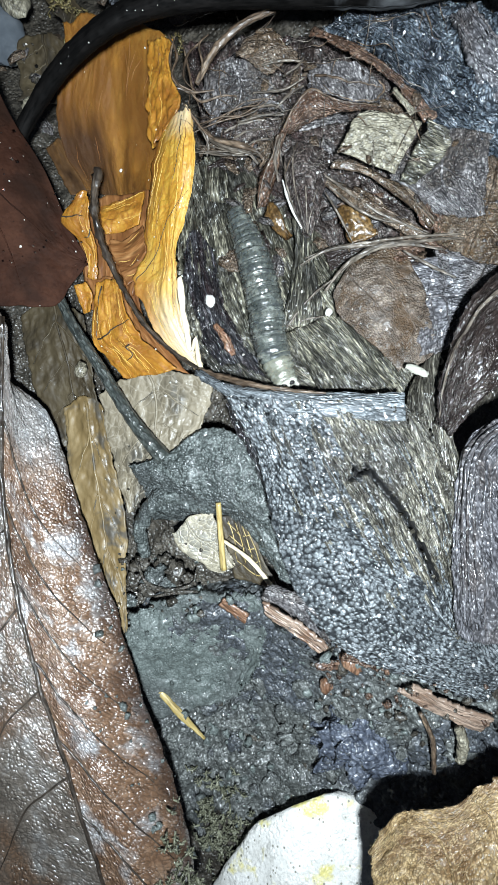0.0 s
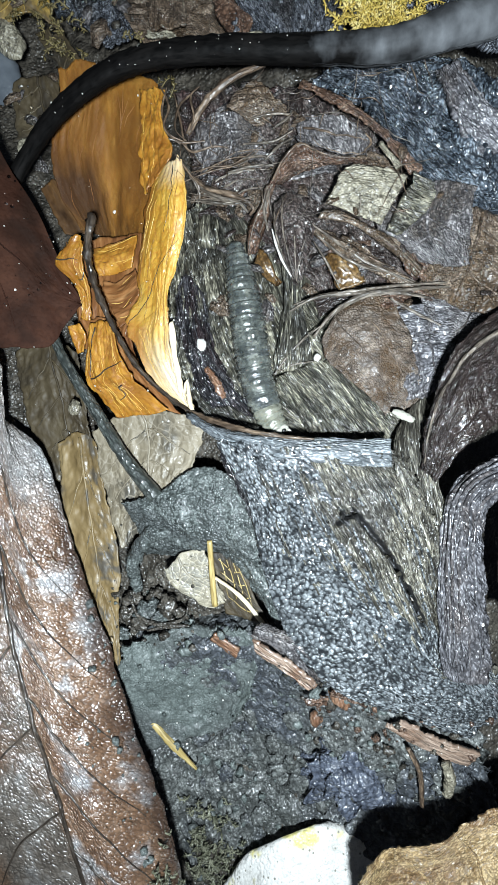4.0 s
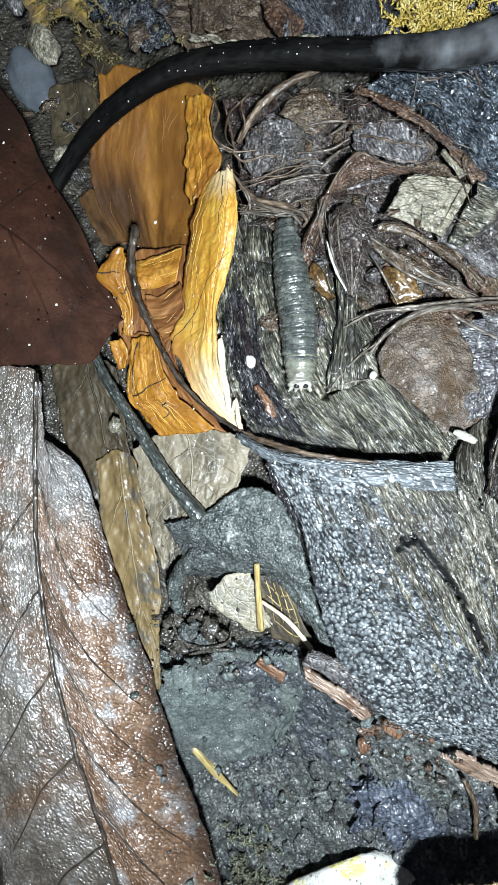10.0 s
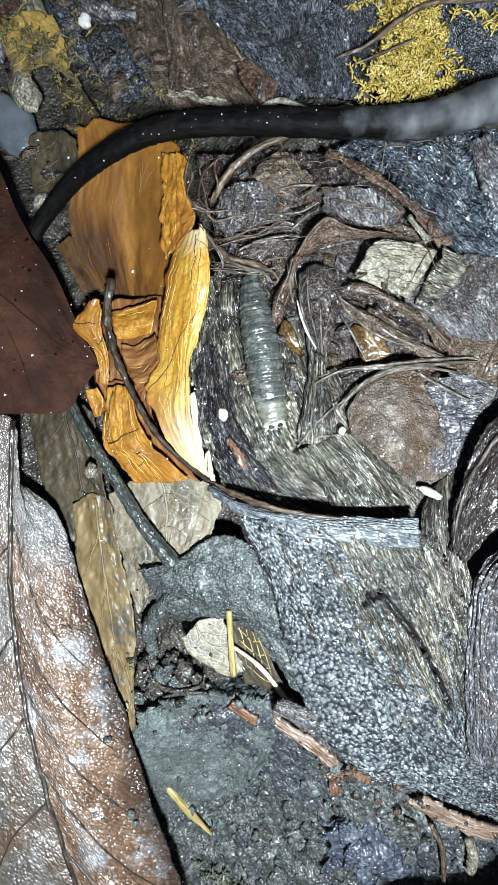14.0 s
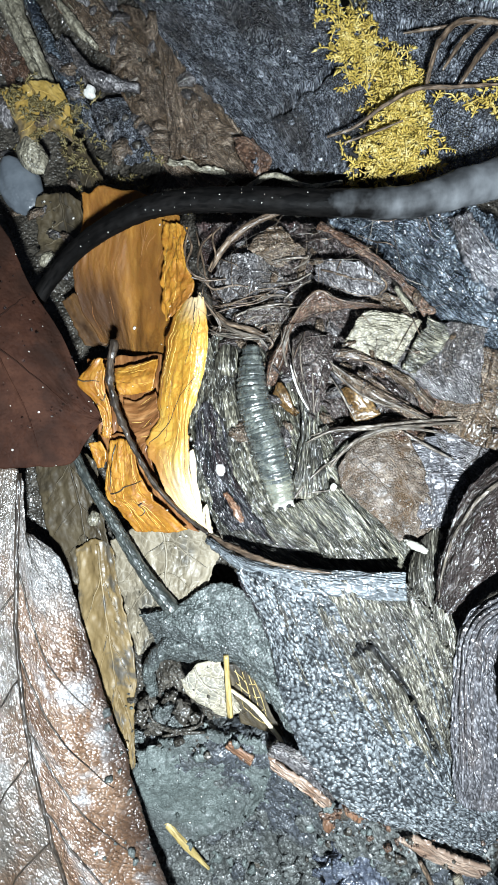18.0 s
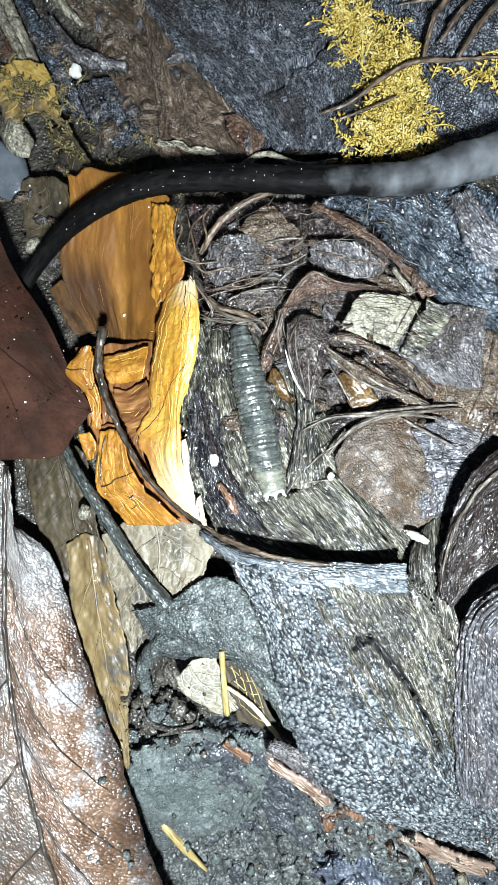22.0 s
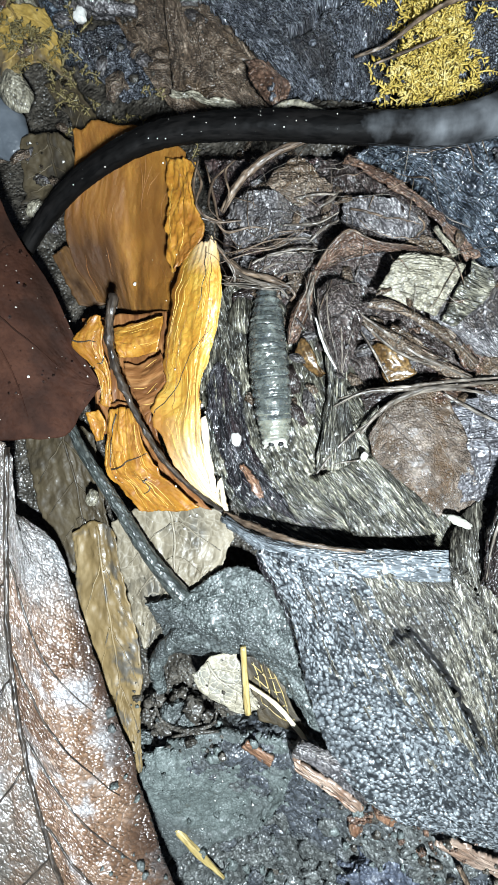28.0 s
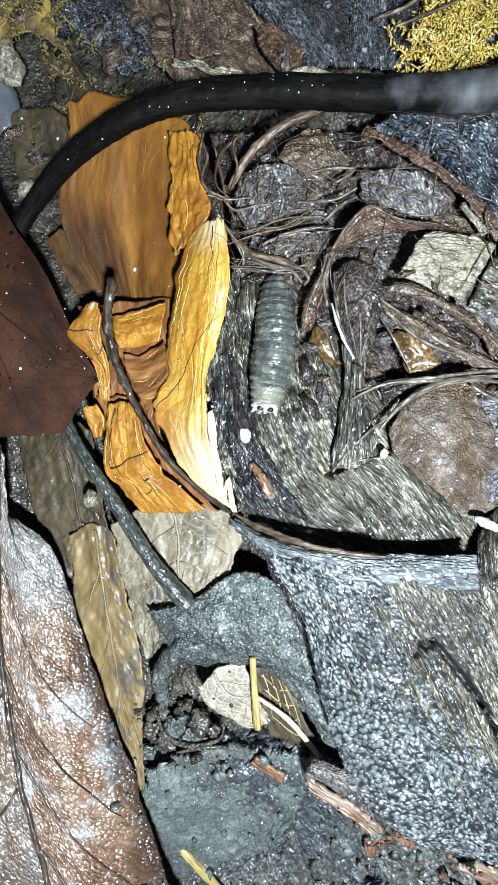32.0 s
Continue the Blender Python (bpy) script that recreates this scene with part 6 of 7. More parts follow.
for k, (spot, turn, long, wide, curl) in enumerate(zip(
        [(-5.1, 28.6, 4.5), (-2.2, 29.9, 5.0), (0.6, 29.9, 5.4), (-3.9, 26.2, 3.6), (3.9, 29.8, 5.0), (13.8, 20.1, 4.6), (17.0, 19.2, 5.0), (21.5, 17.4, 6.0), (12.2, 14.4, 4.2), (18.6, 15.9, 5.0), (24.1, 11.7, 5.6), (9.0, 16.2, 3.6), (6.9, 12.9, 3.6), (10.6, 9.5, 4.0), (27.5, 17.2, 7.0), (28.1, 23.4, 7.4), (21.5, 31.1, 8.0), (11.8, 31.9, 6.0)],
        (10, -20, 30, 5, 60, -40, 20, -35, 10, 50, -10, 70, 15, 40, -50, 30, -20, 10),
        (7, 8, 7, 6, 9, 8, 9, 8, 6, 7, 8, 7, 6, 6, 9, 10, 8, 9),
        (3, 3, 4, 3, 3, 4, 3, 4, 3, 3, 4, 3, 3, 3, 5, 5, 4, 3),
        (1.5, 3, 2, 1, 4, 2, 3, 2, 1, 3, 2, 2, 1, 2, 2, 3, 3, 2))):
    if k not in (8, 11, 12, 13):
        scrap(k, (spot[0], spot[1], spot[2] - 1.6), turn, long, wide, min(curl, 1.5))

# dark wood beyond the stalk
litter("black_wood", [[(-33.4, 111.5, -6.0), (-24.1, 92.2, -4.0), (-15.2, 78.8, -2.0), (-5.7, 67.1, 0.0), (1.4, 56.4, 1.0)], [(-12.9, 104.9, 0.0), (-5.7, 87.6, 1.0), (0.4, 76.7, 2.0), (6.2, 66.1, 3.0), (10.2, 55.3, 3.0)], [(10.1, 101.5, 3.0), (12.9, 83.3, 3.5), (18.6, 74.1, 4.0), (17.7, 63.5, 4.0), (15.8, 53.8, 4.0)]],
       WOOD_BLACK, "black rotten wood, finely pitted and wet", "wood", seed=131, thick=0.9, relief=0.35, rag=0.5, lumps=1.2, size=5.0, stretch=1.0,
       cracks=[[(2.6, 65.5, 3.0), (5.3, 66.5, 3.0), (6.9, 69.0, 3.0), (9.5, 69.3, 4.0), (10.6, 70.5, 4.0), (12.9, 72.6, 4.0)], [(-5.7, 85.6, 1.0), (-2.6, 80.5, 1.0), (1.4, 77.7, 2.0), (4.3, 73.7, 2.0)], [(6.2, 85.7, 3.0), (10.1, 82.8, 3.0), (14.0, 83.7, 3.0)]])
litter("black_wood", [[(10.1, 102.0, 2.5), (14.0, 85.7, 3.0), (17.9, 71.9, 3.0), (17.9, 54.3, 3.0)], [(29.2, 100.2, 4.0), (30.7, 81.9, 5.0), (31.7, 68.5, 5.0), (29.8, 51.4, 5.0)], [(51.6, 99.0, 5.0), (50.9, 79.1, 6.0), (49.9, 65.9, 6.0), (46.5, 48.5, 7.0)]],
       WOOD_BLACK, "black rotten wood with moss on it", "wood", seed=132, thick=0.9, relief=0.35, rag=0.5, lumps=1.2, size=5.0, stretch=1.0,
       cracks=[[(23.4, 78.0, 4.0), (28.8, 76.2, 5.0), (32.6, 72.3, 5.0)], [(29.2, 82.8, 4.0), (34.5, 80.9, 5.0), (40.2, 81.9, 5.0)]])
litter("bark_piece", [[(-33.1, 97.0, -12.0), (-29.0, 81.6, -10.0), (-21.6, 66.7, -8.0), (-13.5, 55.7, -6.0)], [(-22.6, 92.6, -7.0), (-16.7, 77.9, -5.0), (-11.2, 66.5, -4.0), (-3.7, 56.4, -3.0)], [(-13.2, 82.7, -3.0), (-5.8, 71.5, -2.0), (-0.6, 63.0, 0.0), (2.5, 56.9, 0.0)]], LITTER, "brown bark crumbling off the wood", "bark", seed=133, relief=0.16, lumps=0.4)
litter("russet_scale", [[(-5.1, 62.4, 1.0), (-3.5, 58.2, 1.4), (-1.5, 54.9, 1.5)], [(-2.5, 61.9, 2.6), (-0.1, 57.8, 3.0), (0.4, 54.6, 2.6)], [(-1.1, 60.8, 2.0), (2.2, 57.5, 2.6), (1.9, 55.4, 2.0)]], LITTER_RED, "russet bud scale on black wood", "scale", seed=134)
litter("pale_chip", [[(-17.5, 60.1, -3.6), (-12.1, 58.5, -3.4), (-3.7, 56.2, -3.0)], [(-16.8, 61.5, -3.0), (-11.0, 60.5, -2.8), (-3.2, 57.0, -2.6)]], CREAM, "pale flat wood chip on bark", "wood", seed=135)
solid("stick", tube([(-56.5, 113.2, -14.0), (-49.8, 97.3, -15.0), (-44.1, 84.8, -16.0), (-39.6, 76.9, -17.0)], [1.6, 1.6, 1.5, 1.1], 10, 40, 0.25, 6), CREAM, "grey weathered stick on soil", "stick")
solid("stick", tube([(-52.4, 112.2, -13.0), (-46.9, 98.8, -14.0), (-40.1, 84.0, -15.0), (-36.8, 75.1, -16.0)], [1.3, 1.4, 1.6, 1.1], 10, 40, 0.25, 7), SLATE, "blue grey weathered stick on soil", "stick")
solid("stick", tube([(-42.4, 86.6, -12.0), (-35.4, 81.9, -12.0), (-24.7, 79.4, -11.0)], [0.9, 1.3, 0.8], 10, 30, 0.25, 8), LITTER_GREY, "short grey stick on soil", "stick")
solid("stone", lump([(-32.1, 75.4, -6.4)][0], (1.2, 1.1, 0.9), 8, 0.3, 3), WHITE, "small white quartz grain", "stone")
solid("stone", lump((-49.1, 61.7, -14.0), (4.2, 6.2, 2.5), 9, 0.14, 4, 0.45), STONE_DARK, "smooth blue grey wet pebble", "stone")
litter("ochre_leaf", [[(-52.3, 79.5, -11.0), (-50.0, 74.3, -11.0), (-47.9, 67.6, -11.5)], [(-45.8, 80.7, -9.5), (-42.8, 74.8, -9.2), (-40.9, 69.1, -10.0)], [(-39.2, 80.5, -10.0), (-36.4, 74.7, -10.0), (-36.1, 68.5, -11.0)]], OCHRE, "ochre yellow soaked leaf piece", seed=141, rag=1.6)
litter("soaked_leaf", [[(-45.3, 58.1, -11.0), (-44.1, 52.4, -11.0), (-44.7, 45.2, -10.0)], [(-39.1, 58.8, -10.0), (-37.9, 52.0, -10.0), (-36.4, 44.8, -9.0)], [(-34.2, 56.1, -9.0), (-33.0, 50.4, -9.0), (-31.7, 44.6, -8.4)]], OLIVE, "dull ochre leaf under the black stalk", seed=142, rag=1.4)
litter("brown_leaf", [[(-61.1, 96.2, -18.0), (-56.1, 88.7, -18.0), (-52.4, 80.0, -18.0)], [(-55.7, 101.5, -17.0), (-49.5, 91.6, -17.0), (-44.5, 81.8, -17.0)]], LITTER_RED, "dark russet leaf under the sticks", seed=143, rag=1.4)
litter("bark_piece", [[(-36.1, 78.6, -14.0), (-32.2, 70.8, -13.0), (-25.8, 63.9, -11.0)], [(-29.3, 78.3, -11.0), (-24.4, 71.3, -10.0), (-20.7, 63.9, -9.0)], [(-21.9, 76.3, -9.0), (-19.4, 70.0, -8.0), (-17.0, 62.8, -7.0)]], WOOD_BLACK, "black bark piece in the hollow", "bark", seed=144, rag=1.2)
litter("bark_piece", [[(-39.4, 101.5, -13.0), (-34.3, 92.4, -12.0), (-29.3, 84.6, -11.0)], [(-28.8, 98.9, -9.0), (-25.1, 90.2, -8.0), (-20.4, 82.7, -7.0)]], LITTER_GREY, "grey brown bark piece by the sticks", "bark", seed=145, rag=1.4)
litter("wood_sliver", [[(-39.1, 96.5, -10.0), (-35.9, 91.3, -10.0), (-32.1, 86.4, -9.6)], [(-37.5, 96.6, -9.4), (-34.5, 91.6, -9.4), (-31.5, 86.9, -9.2)]], CREAM, "pale olive wood sliver", "wood", seed=146, rag=0.5)

solid("stick", tube([(-53.5, 101.5, -13.0), (-50.2, 93.8, -13.6), (-45.6, 84.5, -14.0), (-43.0, 78.6, -15.0)], [0.8, 1.0, 1.0, 0.6], 10, 40, 0.3, 9), CREAM, "pale olive stick on the soil", "stick")
solid("stick", tube([(-27.0, 78.0, -9.0), (-20.4, 80.5, -7.0), (-18.0, 85.2, -6.0)], [0.4, 0.55, 0.3], 8, 30, 0.3, 10), FIBRE, "thin pale twig on bark", "stick")
litter("soaked_leaf", [[(-41.6, 69.7, -13.0), (-37.6, 63.3, -12.0), (-34.9, 57.0, -11.0)], [(-35.0, 69.6, -11.0), (-31.2, 63.3, -10.0), (-28.6, 57.2, -9.0)]], OLIVE, "dull brown soaked leaf in hollow", seed=147, rag=1.2)
litter("brown_leaf", [[(-25.3, 87.6, -9.0), (-21.7, 80.1, -8.0), (-16.9, 73.2, -6.0)], [(-17.8, 87.6, -5.0), (-13.4, 80.3, -4.0), (-9.0, 73.2, -3.0)]], LITTER_GREY, "grey brown leaf on the bark", seed=148, rag=1.2)
litter("brown_leaf", [[(-16.7, 70.3, -5.0), (-11.2, 65.4, -4.0), (-5.8, 61.6, -3.0)], [(-12.1, 72.7, -3.0), (-6.8, 67.9, -2.0), (-1.6, 63.6, -1.0)]], LITTER, "brown leaf on the bark", seed=149, rag=1.2)



litter("bark_strip", [[(-45.5, 101.4, -11.0), (-34.5, 88.0, -9.5), (-21.4, 76.9, -7.5)], [(-42.0, 102.4, -9.6), (-30.7, 89.6, -8.0), (-18.5, 77.0, -6.0)], [(-38.4, 103.5, -9.0), (-26.6, 90.8, -7.4), (-16.3, 78.3, -5.6)]], LITTER, "brown fibrous bark strip in the hollow", "bark", seed=151, relief=0.4, stretch=6, rag=1.0, size=1.2)
litter("bark_strip", [[(-20.0, 87.1, -5.0), (-17.9, 76.4, -4.4), (-16.9, 61.3, -4.2)], [(-18.2, 87.3, -4.0), (-15.1, 75.5, -3.2), (-12.6, 60.0, -2.8)], [(-15.9, 83.8, -3.0), (-12.0, 73.7, -2.2), (-8.3, 59.9, -1.8)]], LITTER, "brown fibrous bark strip beside the black wood", "bark", seed=152, relief=0.4, stretch=6, rag=1.0, size=1.2)
litter("bark_strip", [[(-41.8, 90.1, -12.0), (-38.6, 81.5, -11.4), (-33.5, 67.9, -10.0)], [(-38.2, 89.8, -10.6), (-34.7, 80.4, -10.0), (-29.7, 66.2, -9.0)]], WOOD_BLACK, "black wet bark strip in the hollow", "bark", seed=153, relief=0.4, stretch=6, rag=1.0, size=1.2)
solid("stick", tube([(-38.6, 93.8, -7.6), (-35.1, 88.8, -7.4), (-31.0, 84.7, -7.4)], [0.6, 1.1, 0.5], 10, 30, 0.3, 11), CREAM, "short olive stick on bark", "stick")
solid("stick", tube([(-37.3, 86.8, -8.0), (-32.7, 80.0, -7.6), (-28.1, 77.7, -7.0), (-22.6, 76.1, -6.4)], [0.5, 1.2, 1.3, 0.7], 10, 40, 0.3, 12), LITTER_GREY, "pale grey split twig on bark", "stick")
solid("stone", lump([(-45.6, 67.3, -12.0)][0], (2.6, 3.6, 1.8), 21, 0.25, 3, 0.5), CREAM, "pale rough pebble in the hollow", "stone")
solid("stone", lump([(-51.2, 75.9, -12.0)][0], (2.2, 3.4, 1.6), 22, 0.25, 3, 0.2), LITTER_GREY, "grey rough pebble in the hollow", "stone")
solid("stone", lump([(-42.8, 55.1, -12.0)][0], (2.6, 1.5, 1.2), 23, 0.3, 3, 0.5), CREAM, "pale pebble beside the blue grey one", "stone")

# ---- the larva: rings that slide along its bent axis ----
AXIS = []


def crawl(t, points):
    AXIS.append((t, points))


crawl(0, [(-2.0, 18.1, 3.6), (0.7, 11.0, 4.5), (2.6, 3.2, 4.6), (3.5, -2.7, 4.6), (6.3, -9.8, 4.8)])
crawl(1, [(-1.3, 16.9, 3.6), (1.5, 9.6, 4.5), (2.3, 2.6, 4.6), (4.0, -4.4, 4.6), (6.6, -10.2, 4.8)])
crawl(2, [(-0.9, 19.3, 3.6), (0.6, 12.4, 4.5), (2.4, 2.8, 4.6), (4.8, -4.1, 4.6), (7.1, -9.9, 4.8)])
crawl(3, [(-0.6, 20.1, 3.6), (1.2, 10.5, 4.5), (2.6, 0.7, 4.6), (4.8, -6.2, 4.6), (7.0, -10.7, 4.8)])
crawl(6, [(-0.9, 19.8, 3.6), (0.4, 10.4, 4.5), (2.3, 0.2, 4.6), (4.6, -6.8, 4.6), (7.0, -10.4, 4.8)])
crawl(7, [(0.2, 21.5, 3.6), (0.9, 13.6, 4.5), (1.6, 5.1, 4.6), (1.2, -2.4, 4.6)])
crawl(8, [(-0.2, 21.6, 3.6), (0.5, 12.2, 4.5), (1.6, 2.4, 4.6), (1.1, -6.0, 4.6)])
crawl(9, [(-0.4, 26.1, 3.6), (0.4, 16.4, 4.5), (1.5, 6.9, 4.6), (1.4, -1.3, 4.6), (1.1, -6.3, 4.6)])
crawl(10, [(-0.9, 25.5, 3.6), (0.1, 17.3, 4.5), (1.3, 8.0, 4.6), (1.4, 0.1, 4.6)])
crawl(11, [(-0.7, 25.3, 3.6), (-1.0, 17.1, 4.5), (0.3, 7.4, 4.6), (2.6, -2.3, 4.6)])
crawl(12, [(-1.3, 24.3, 3.6), (-1.1, 15.0, 4.5), (0.2, 5.2, 4.6), (2.3, -2.3, 4.6)])
crawl(13, [(-1.0, 26.7, 3.6), (-0.4, 16.5, 4.5), (1.2, 6.8, 4.6), (2.5, -1.9, 4.6)])
crawl(14, [(-1.9, 25.6, 3.6), (-0.4, 16.6, 4.5), (0.8, 9.4, 4.6), (2.1, 2.7, 4.6)])
crawl(17, [(-1.1, 26.5, 3.6), (-1.7, 19.0, 4.4), (0.7, 12.0, 4.6), (4.8, 4.0, 3.6)])
crawl(18, [(-1.2, 24.6, 3.6), (-0.7, 16.5, 4.5), (2.2, 7.1, 4.6), (4.5, -1.3, 3.8)])
crawl(19, [(-1.3, 25.4, 3.6), (-0.5, 16.5, 4.5), (2.0, 7.5, 4.6), (4.5, -1.0, 3.9)])
crawl(20, [(-1.0, 27.1, 3.6), (-0.4, 18.0, 4.5), (1.8, 8.7, 4.6), (4.4, -0.8, 4.0)])
crawl(21, [(-2.0, 28.0, 3.6), (-0.7, 18.7, 4.5), (1.5, 8.4, 4.6), (3.9, -0.6, 4.1)])
crawl(22, [(-2.0, 25.4, 3.6), (-0.0, 15.2, 4.5), (2.0, 5.5, 4.6), (3.7, -1.2, 4.3)])
crawl(23, [(-2.6, 26.2, 3.6), (-1.2, 17.4, 4.5), (1.2, 7.6, 4.6), (3.0, 0.1, 4.5)])
crawl(24, [(-2.3, 25.7, 3.6), (-0.9, 15.6, 4.5), (1.3, 6.3, 4.6), (3.0, -0.4, 4.5)])
crawl(25, [(-2.1, 26.0, 3.6), (-1.3, 15.9, 4.5), (1.2, 8.1, 4.6), (3.6, 1.6, 4.5)])
crawl(28, [(-1.6, 25.8, 3.6), (-1.5, 17.1, 4.5), (-0.8, 9.7, 4.6), (-0.5, 4.0, 4.6)])
crawl(29, [(-1.8, 25.6, 3.6), (-1.5, 16.5, 4.5), (-1.1, 9.6, 4.6), (-0.8, 3.8, 4.6)])
crawl(30, [(-1.6, 25.9, 3.6), (-1.3, 17.6, 4.5), (-0.9, 10.9, 4.6), (-0.6, 4.1, 4.6)])
crawl(31, [(-1.6, 25.3, 3.6), (-1.7, 18.2, 4.5), (-2.0, 12.4, 4.6), (-2.5, 8.6, 4.6)])
crawl(32, [(-2.0, 25.1, 3.6), (-2.1, 18.3, 4.5), (-2.8, 12.9, 4.6), (-3.5, 8.6, 4.6)])

RINGS = 15
FAT = np.interp(np.linspace(0, 1, RINGS), [0, 0.1, 0.25, 0.5, 0.8, 0.93, 1], [1.55, 2.2, 2.65, 2.9, 2.8, 2.5, 2.1])
larva = thing("larva", (0.6, 11.9, 1.8), "grey green ringed crane fly larva with a pale hind end", "larva")


def ring_shape(r, k):
    """One body ring, its axis along y, with two wrinkled folds; flatter below."""
    ys = np.array([-1.9, -1.6, -1.25, -1.0, -0.75, -0.35, 0.0, 0.3, 0.55, 0.8, 1.1, 1.5, 1.9])
    rs = r * np.array([0.52, 0.80, 0.95, 0.99, 0.87, 0.985, 1.0, 0.98, 0.865, 0.99, 0.95, 0.80, 0.52])
    a = np.linspace(0, 2 * np.pi, 28, endpoint=False)
    wob = 1 + 0.055 * grainy(np.cos(a)[None] * 2 + k * 7.1, np.sin(a)[None] * 2, ys[:, None] * 1.6, 17 + k)
    x = rs[:, None] * np.cos(a)[None] * wob
    z = rs[:, None] * np.sin(a)[None] * wob * 0.9
    y = np.broadcast_to(ys[:, None], x.shape) + 0.16 * grainy(a[None] * 1.2, ys[:, None], k * 3.3, 5)
    v = np.stack([x, y, z], 2).reshape(-1, 3)
    n, m = x.shape
    f = [(i * m + (j + 1) % m, i * m + j, (i + 1) * m + j, (i + 1) * m + (j + 1) % m) for i in range(n - 1) for j in range(m)]
    f += [tuple(range(m)), tuple((n - 1) * m + j for j in range(m - 1, -1, -1))]
    return v, f, v[:, :2]


def ring_poses(points):
    p = spline(points, 200)
    k = np.linspace(6, 182, RINGS).astype(int)
    t = np.gradient(p, axis=0)
    out = []
    for q in k:
        d = t[q] / np.linalg.norm(t[q])
        m = pose(*((p[q] * MM - np.array(larva.location))), math.degrees(math.asin(d[2])), 0, math.degrees(math.atan2(-d[0], d[1])))
        out.append(m)
    return out


SEGMENTS = []
for k in range(RINGS):
    last = k == RINGS - 1
    me = mesh_of("segment", ring_shape(FAT[k], k), LARVA_PALE if k >= RINGS - 2 else LARVA)
    seg = new("segment", me)
    seg.parent = larva
    if last:
        tagged(seg, "pale blunt hind end")
    SEGMENTS.append(seg)
end = SEGMENTS[-1]


def on_end(name, data, material, label=""):
    ob = new(name, mesh_of(name, data, material))
    ob.parent = end
    return tagged(ob, label)


on_end("breathing_disc", lump((0, 1.5, 0.7), (1.9, 0.8, 1.5), 3, 0.14, 4), DISC, "pale cream breathing disc")
for a in (-70, -20, 25, 90, 150, 205):
    c, s = math.cos(radians(a)), math.sin(radians(a))
    on_end("lobe", tube([(1.15 * c, 1.5, 0.1 + 1.0 * s), (1.55 * c, 2.0, 0.1 + 1.35 * s), (1.9 * c, 2.5, 0.1 + 1.7 * s)], [0.42, 0.32, 0.12], 8, 10), DISC, "small pale lobe")
for x in (-0.5, 0.5):
    on_end("spiracle", lump((x * 1.3, 1.85, 1.85), (0.42, 0.3, 0.34), 5, 0.2, 3), BLACK, "black round spiracle")



# ---- fibres, roots, seeds ----
def fibre(points, r, material=FIBRE, label="thin pale plant fibre", name="fibre", seed=1, category="fibre", n=40, rough=0.25):
    return solid(name, tube(points, r, 7, n, rough, seed), material, label, category, "fibres in the litter")


for path, r in (([(8.0, 9.4, 5.0), (11.7, 11.2, 6.0), (16.2, 11.6, 6.8), (22.4, 11.8, 7.0), (27.9, 12.4, 7.0), (32.5, 12.7, 6.6)], 0.34), ([(8.7, 10.5, 5.0), (13.2, 11.7, 6.2), (17.7, 12.0, 7.0), (23.9, 12.7, 7.2), (32.0, 13.3, 6.8)], 0.26), ([(11.9, 5.4, 5.0), (13.9, 8.0, 5.8), (16.6, 10.2, 6.6), (20.7, 11.7, 7.2), (25.5, 12.2, 7.0)], 0.4),
                ([(12.6, 6.4, 5.2), (15.6, 9.3, 6.2), (19.3, 11.1, 7.0), (24.0, 11.7, 7.0), (29.7, 11.0, 6.6)], 0.3), ([(5.6, -0.5, 4.0), (7.9, 2.6, 4.6), (10.2, 5.0, 5.2), (12.9, 7.0, 5.6)], 0.22), ([(6.4, 0.1, 4.0), (8.7, 1.1, 4.6), (11.9, 1.6, 5.0)], 0.16), ([(23.5, 11.1, 6.2), (26.6, 9.2, 6.4), (31.3, 6.8, 6.6)], 0.26)):
    fibre(path, [r * 0.5, r, r, r * 0.5], FIBRE, "pale strand of a frayed stem", seed=int(r * 100))
for path, r in (([(11.1, 22.5, 7.0), (15.2, 19.3, 7.4), (19.2, 16.6, 7.2), (24.0, 14.5, 7.0), (28.1, 12.8, 6.6)], 0.3), ([(11.9, 21.0, 6.8), (16.1, 17.3, 7.0), (20.1, 15.5, 6.8), (23.4, 15.0, 6.6)], 0.24), ([(11.7, 20.0, 6.2), (13.7, 16.9, 6.0), (15.9, 12.9, 5.6)], 0.2)):
    fibre(path, [r * 0.5, r, r, r * 0.4], FIBRE, "pale strand of a split stem", seed=int(r * 90))
fibre([(-8.1, 37.5, 5.0), (-5.5, 41.0, 6.4), (-2.4, 43.4, 7.4), (0.6, 44.7, 8.0), (4.1, 45.9, 8.0)], [0.45, 0.6, 0.6, 0.55, 0.4], ROOT, "brown root beside the stalk", "root", 6, "root", rough=0.25)
fibre([(-7.9, 31.6, 4.2), (-4.8, 28.9, 5.0), (-0.9, 27.6, 5.6), (2.3, 25.8, 5.4), (1.7, 24.7, 5.0)], [0.3, 0.42, 0.45, 0.4, 0.25], ROOT, "brown root arching over the larva", "root", 7, "root", rough=0.5)
fibre([(-7.2, 30.1, 4.4), (-4.1, 27.7, 5.4), (-0.1, 26.5, 5.6), (1.5, 25.0, 5.2)], [0.2, 0.28, 0.28, 0.2], seed=8)
fibre([(-9.4, 33.6, 5.2), (-7.4, 30.6, 5.2), (-6.3, 28.4, 4.6), (-6.6, 27.0, 4.0)], [0.2, 0.3, 0.25, 0.15], seed=9)
fibre([(5.2, 21.9, 6.4), (5.9, 19.2, 6.6), (6.9, 16.8, 6.4), (8.2, 14.7, 6.0)], [0.1, 0.2, 0.2, 0.1], WHITE, "whitish fibre on a dark scrap", seed=10)
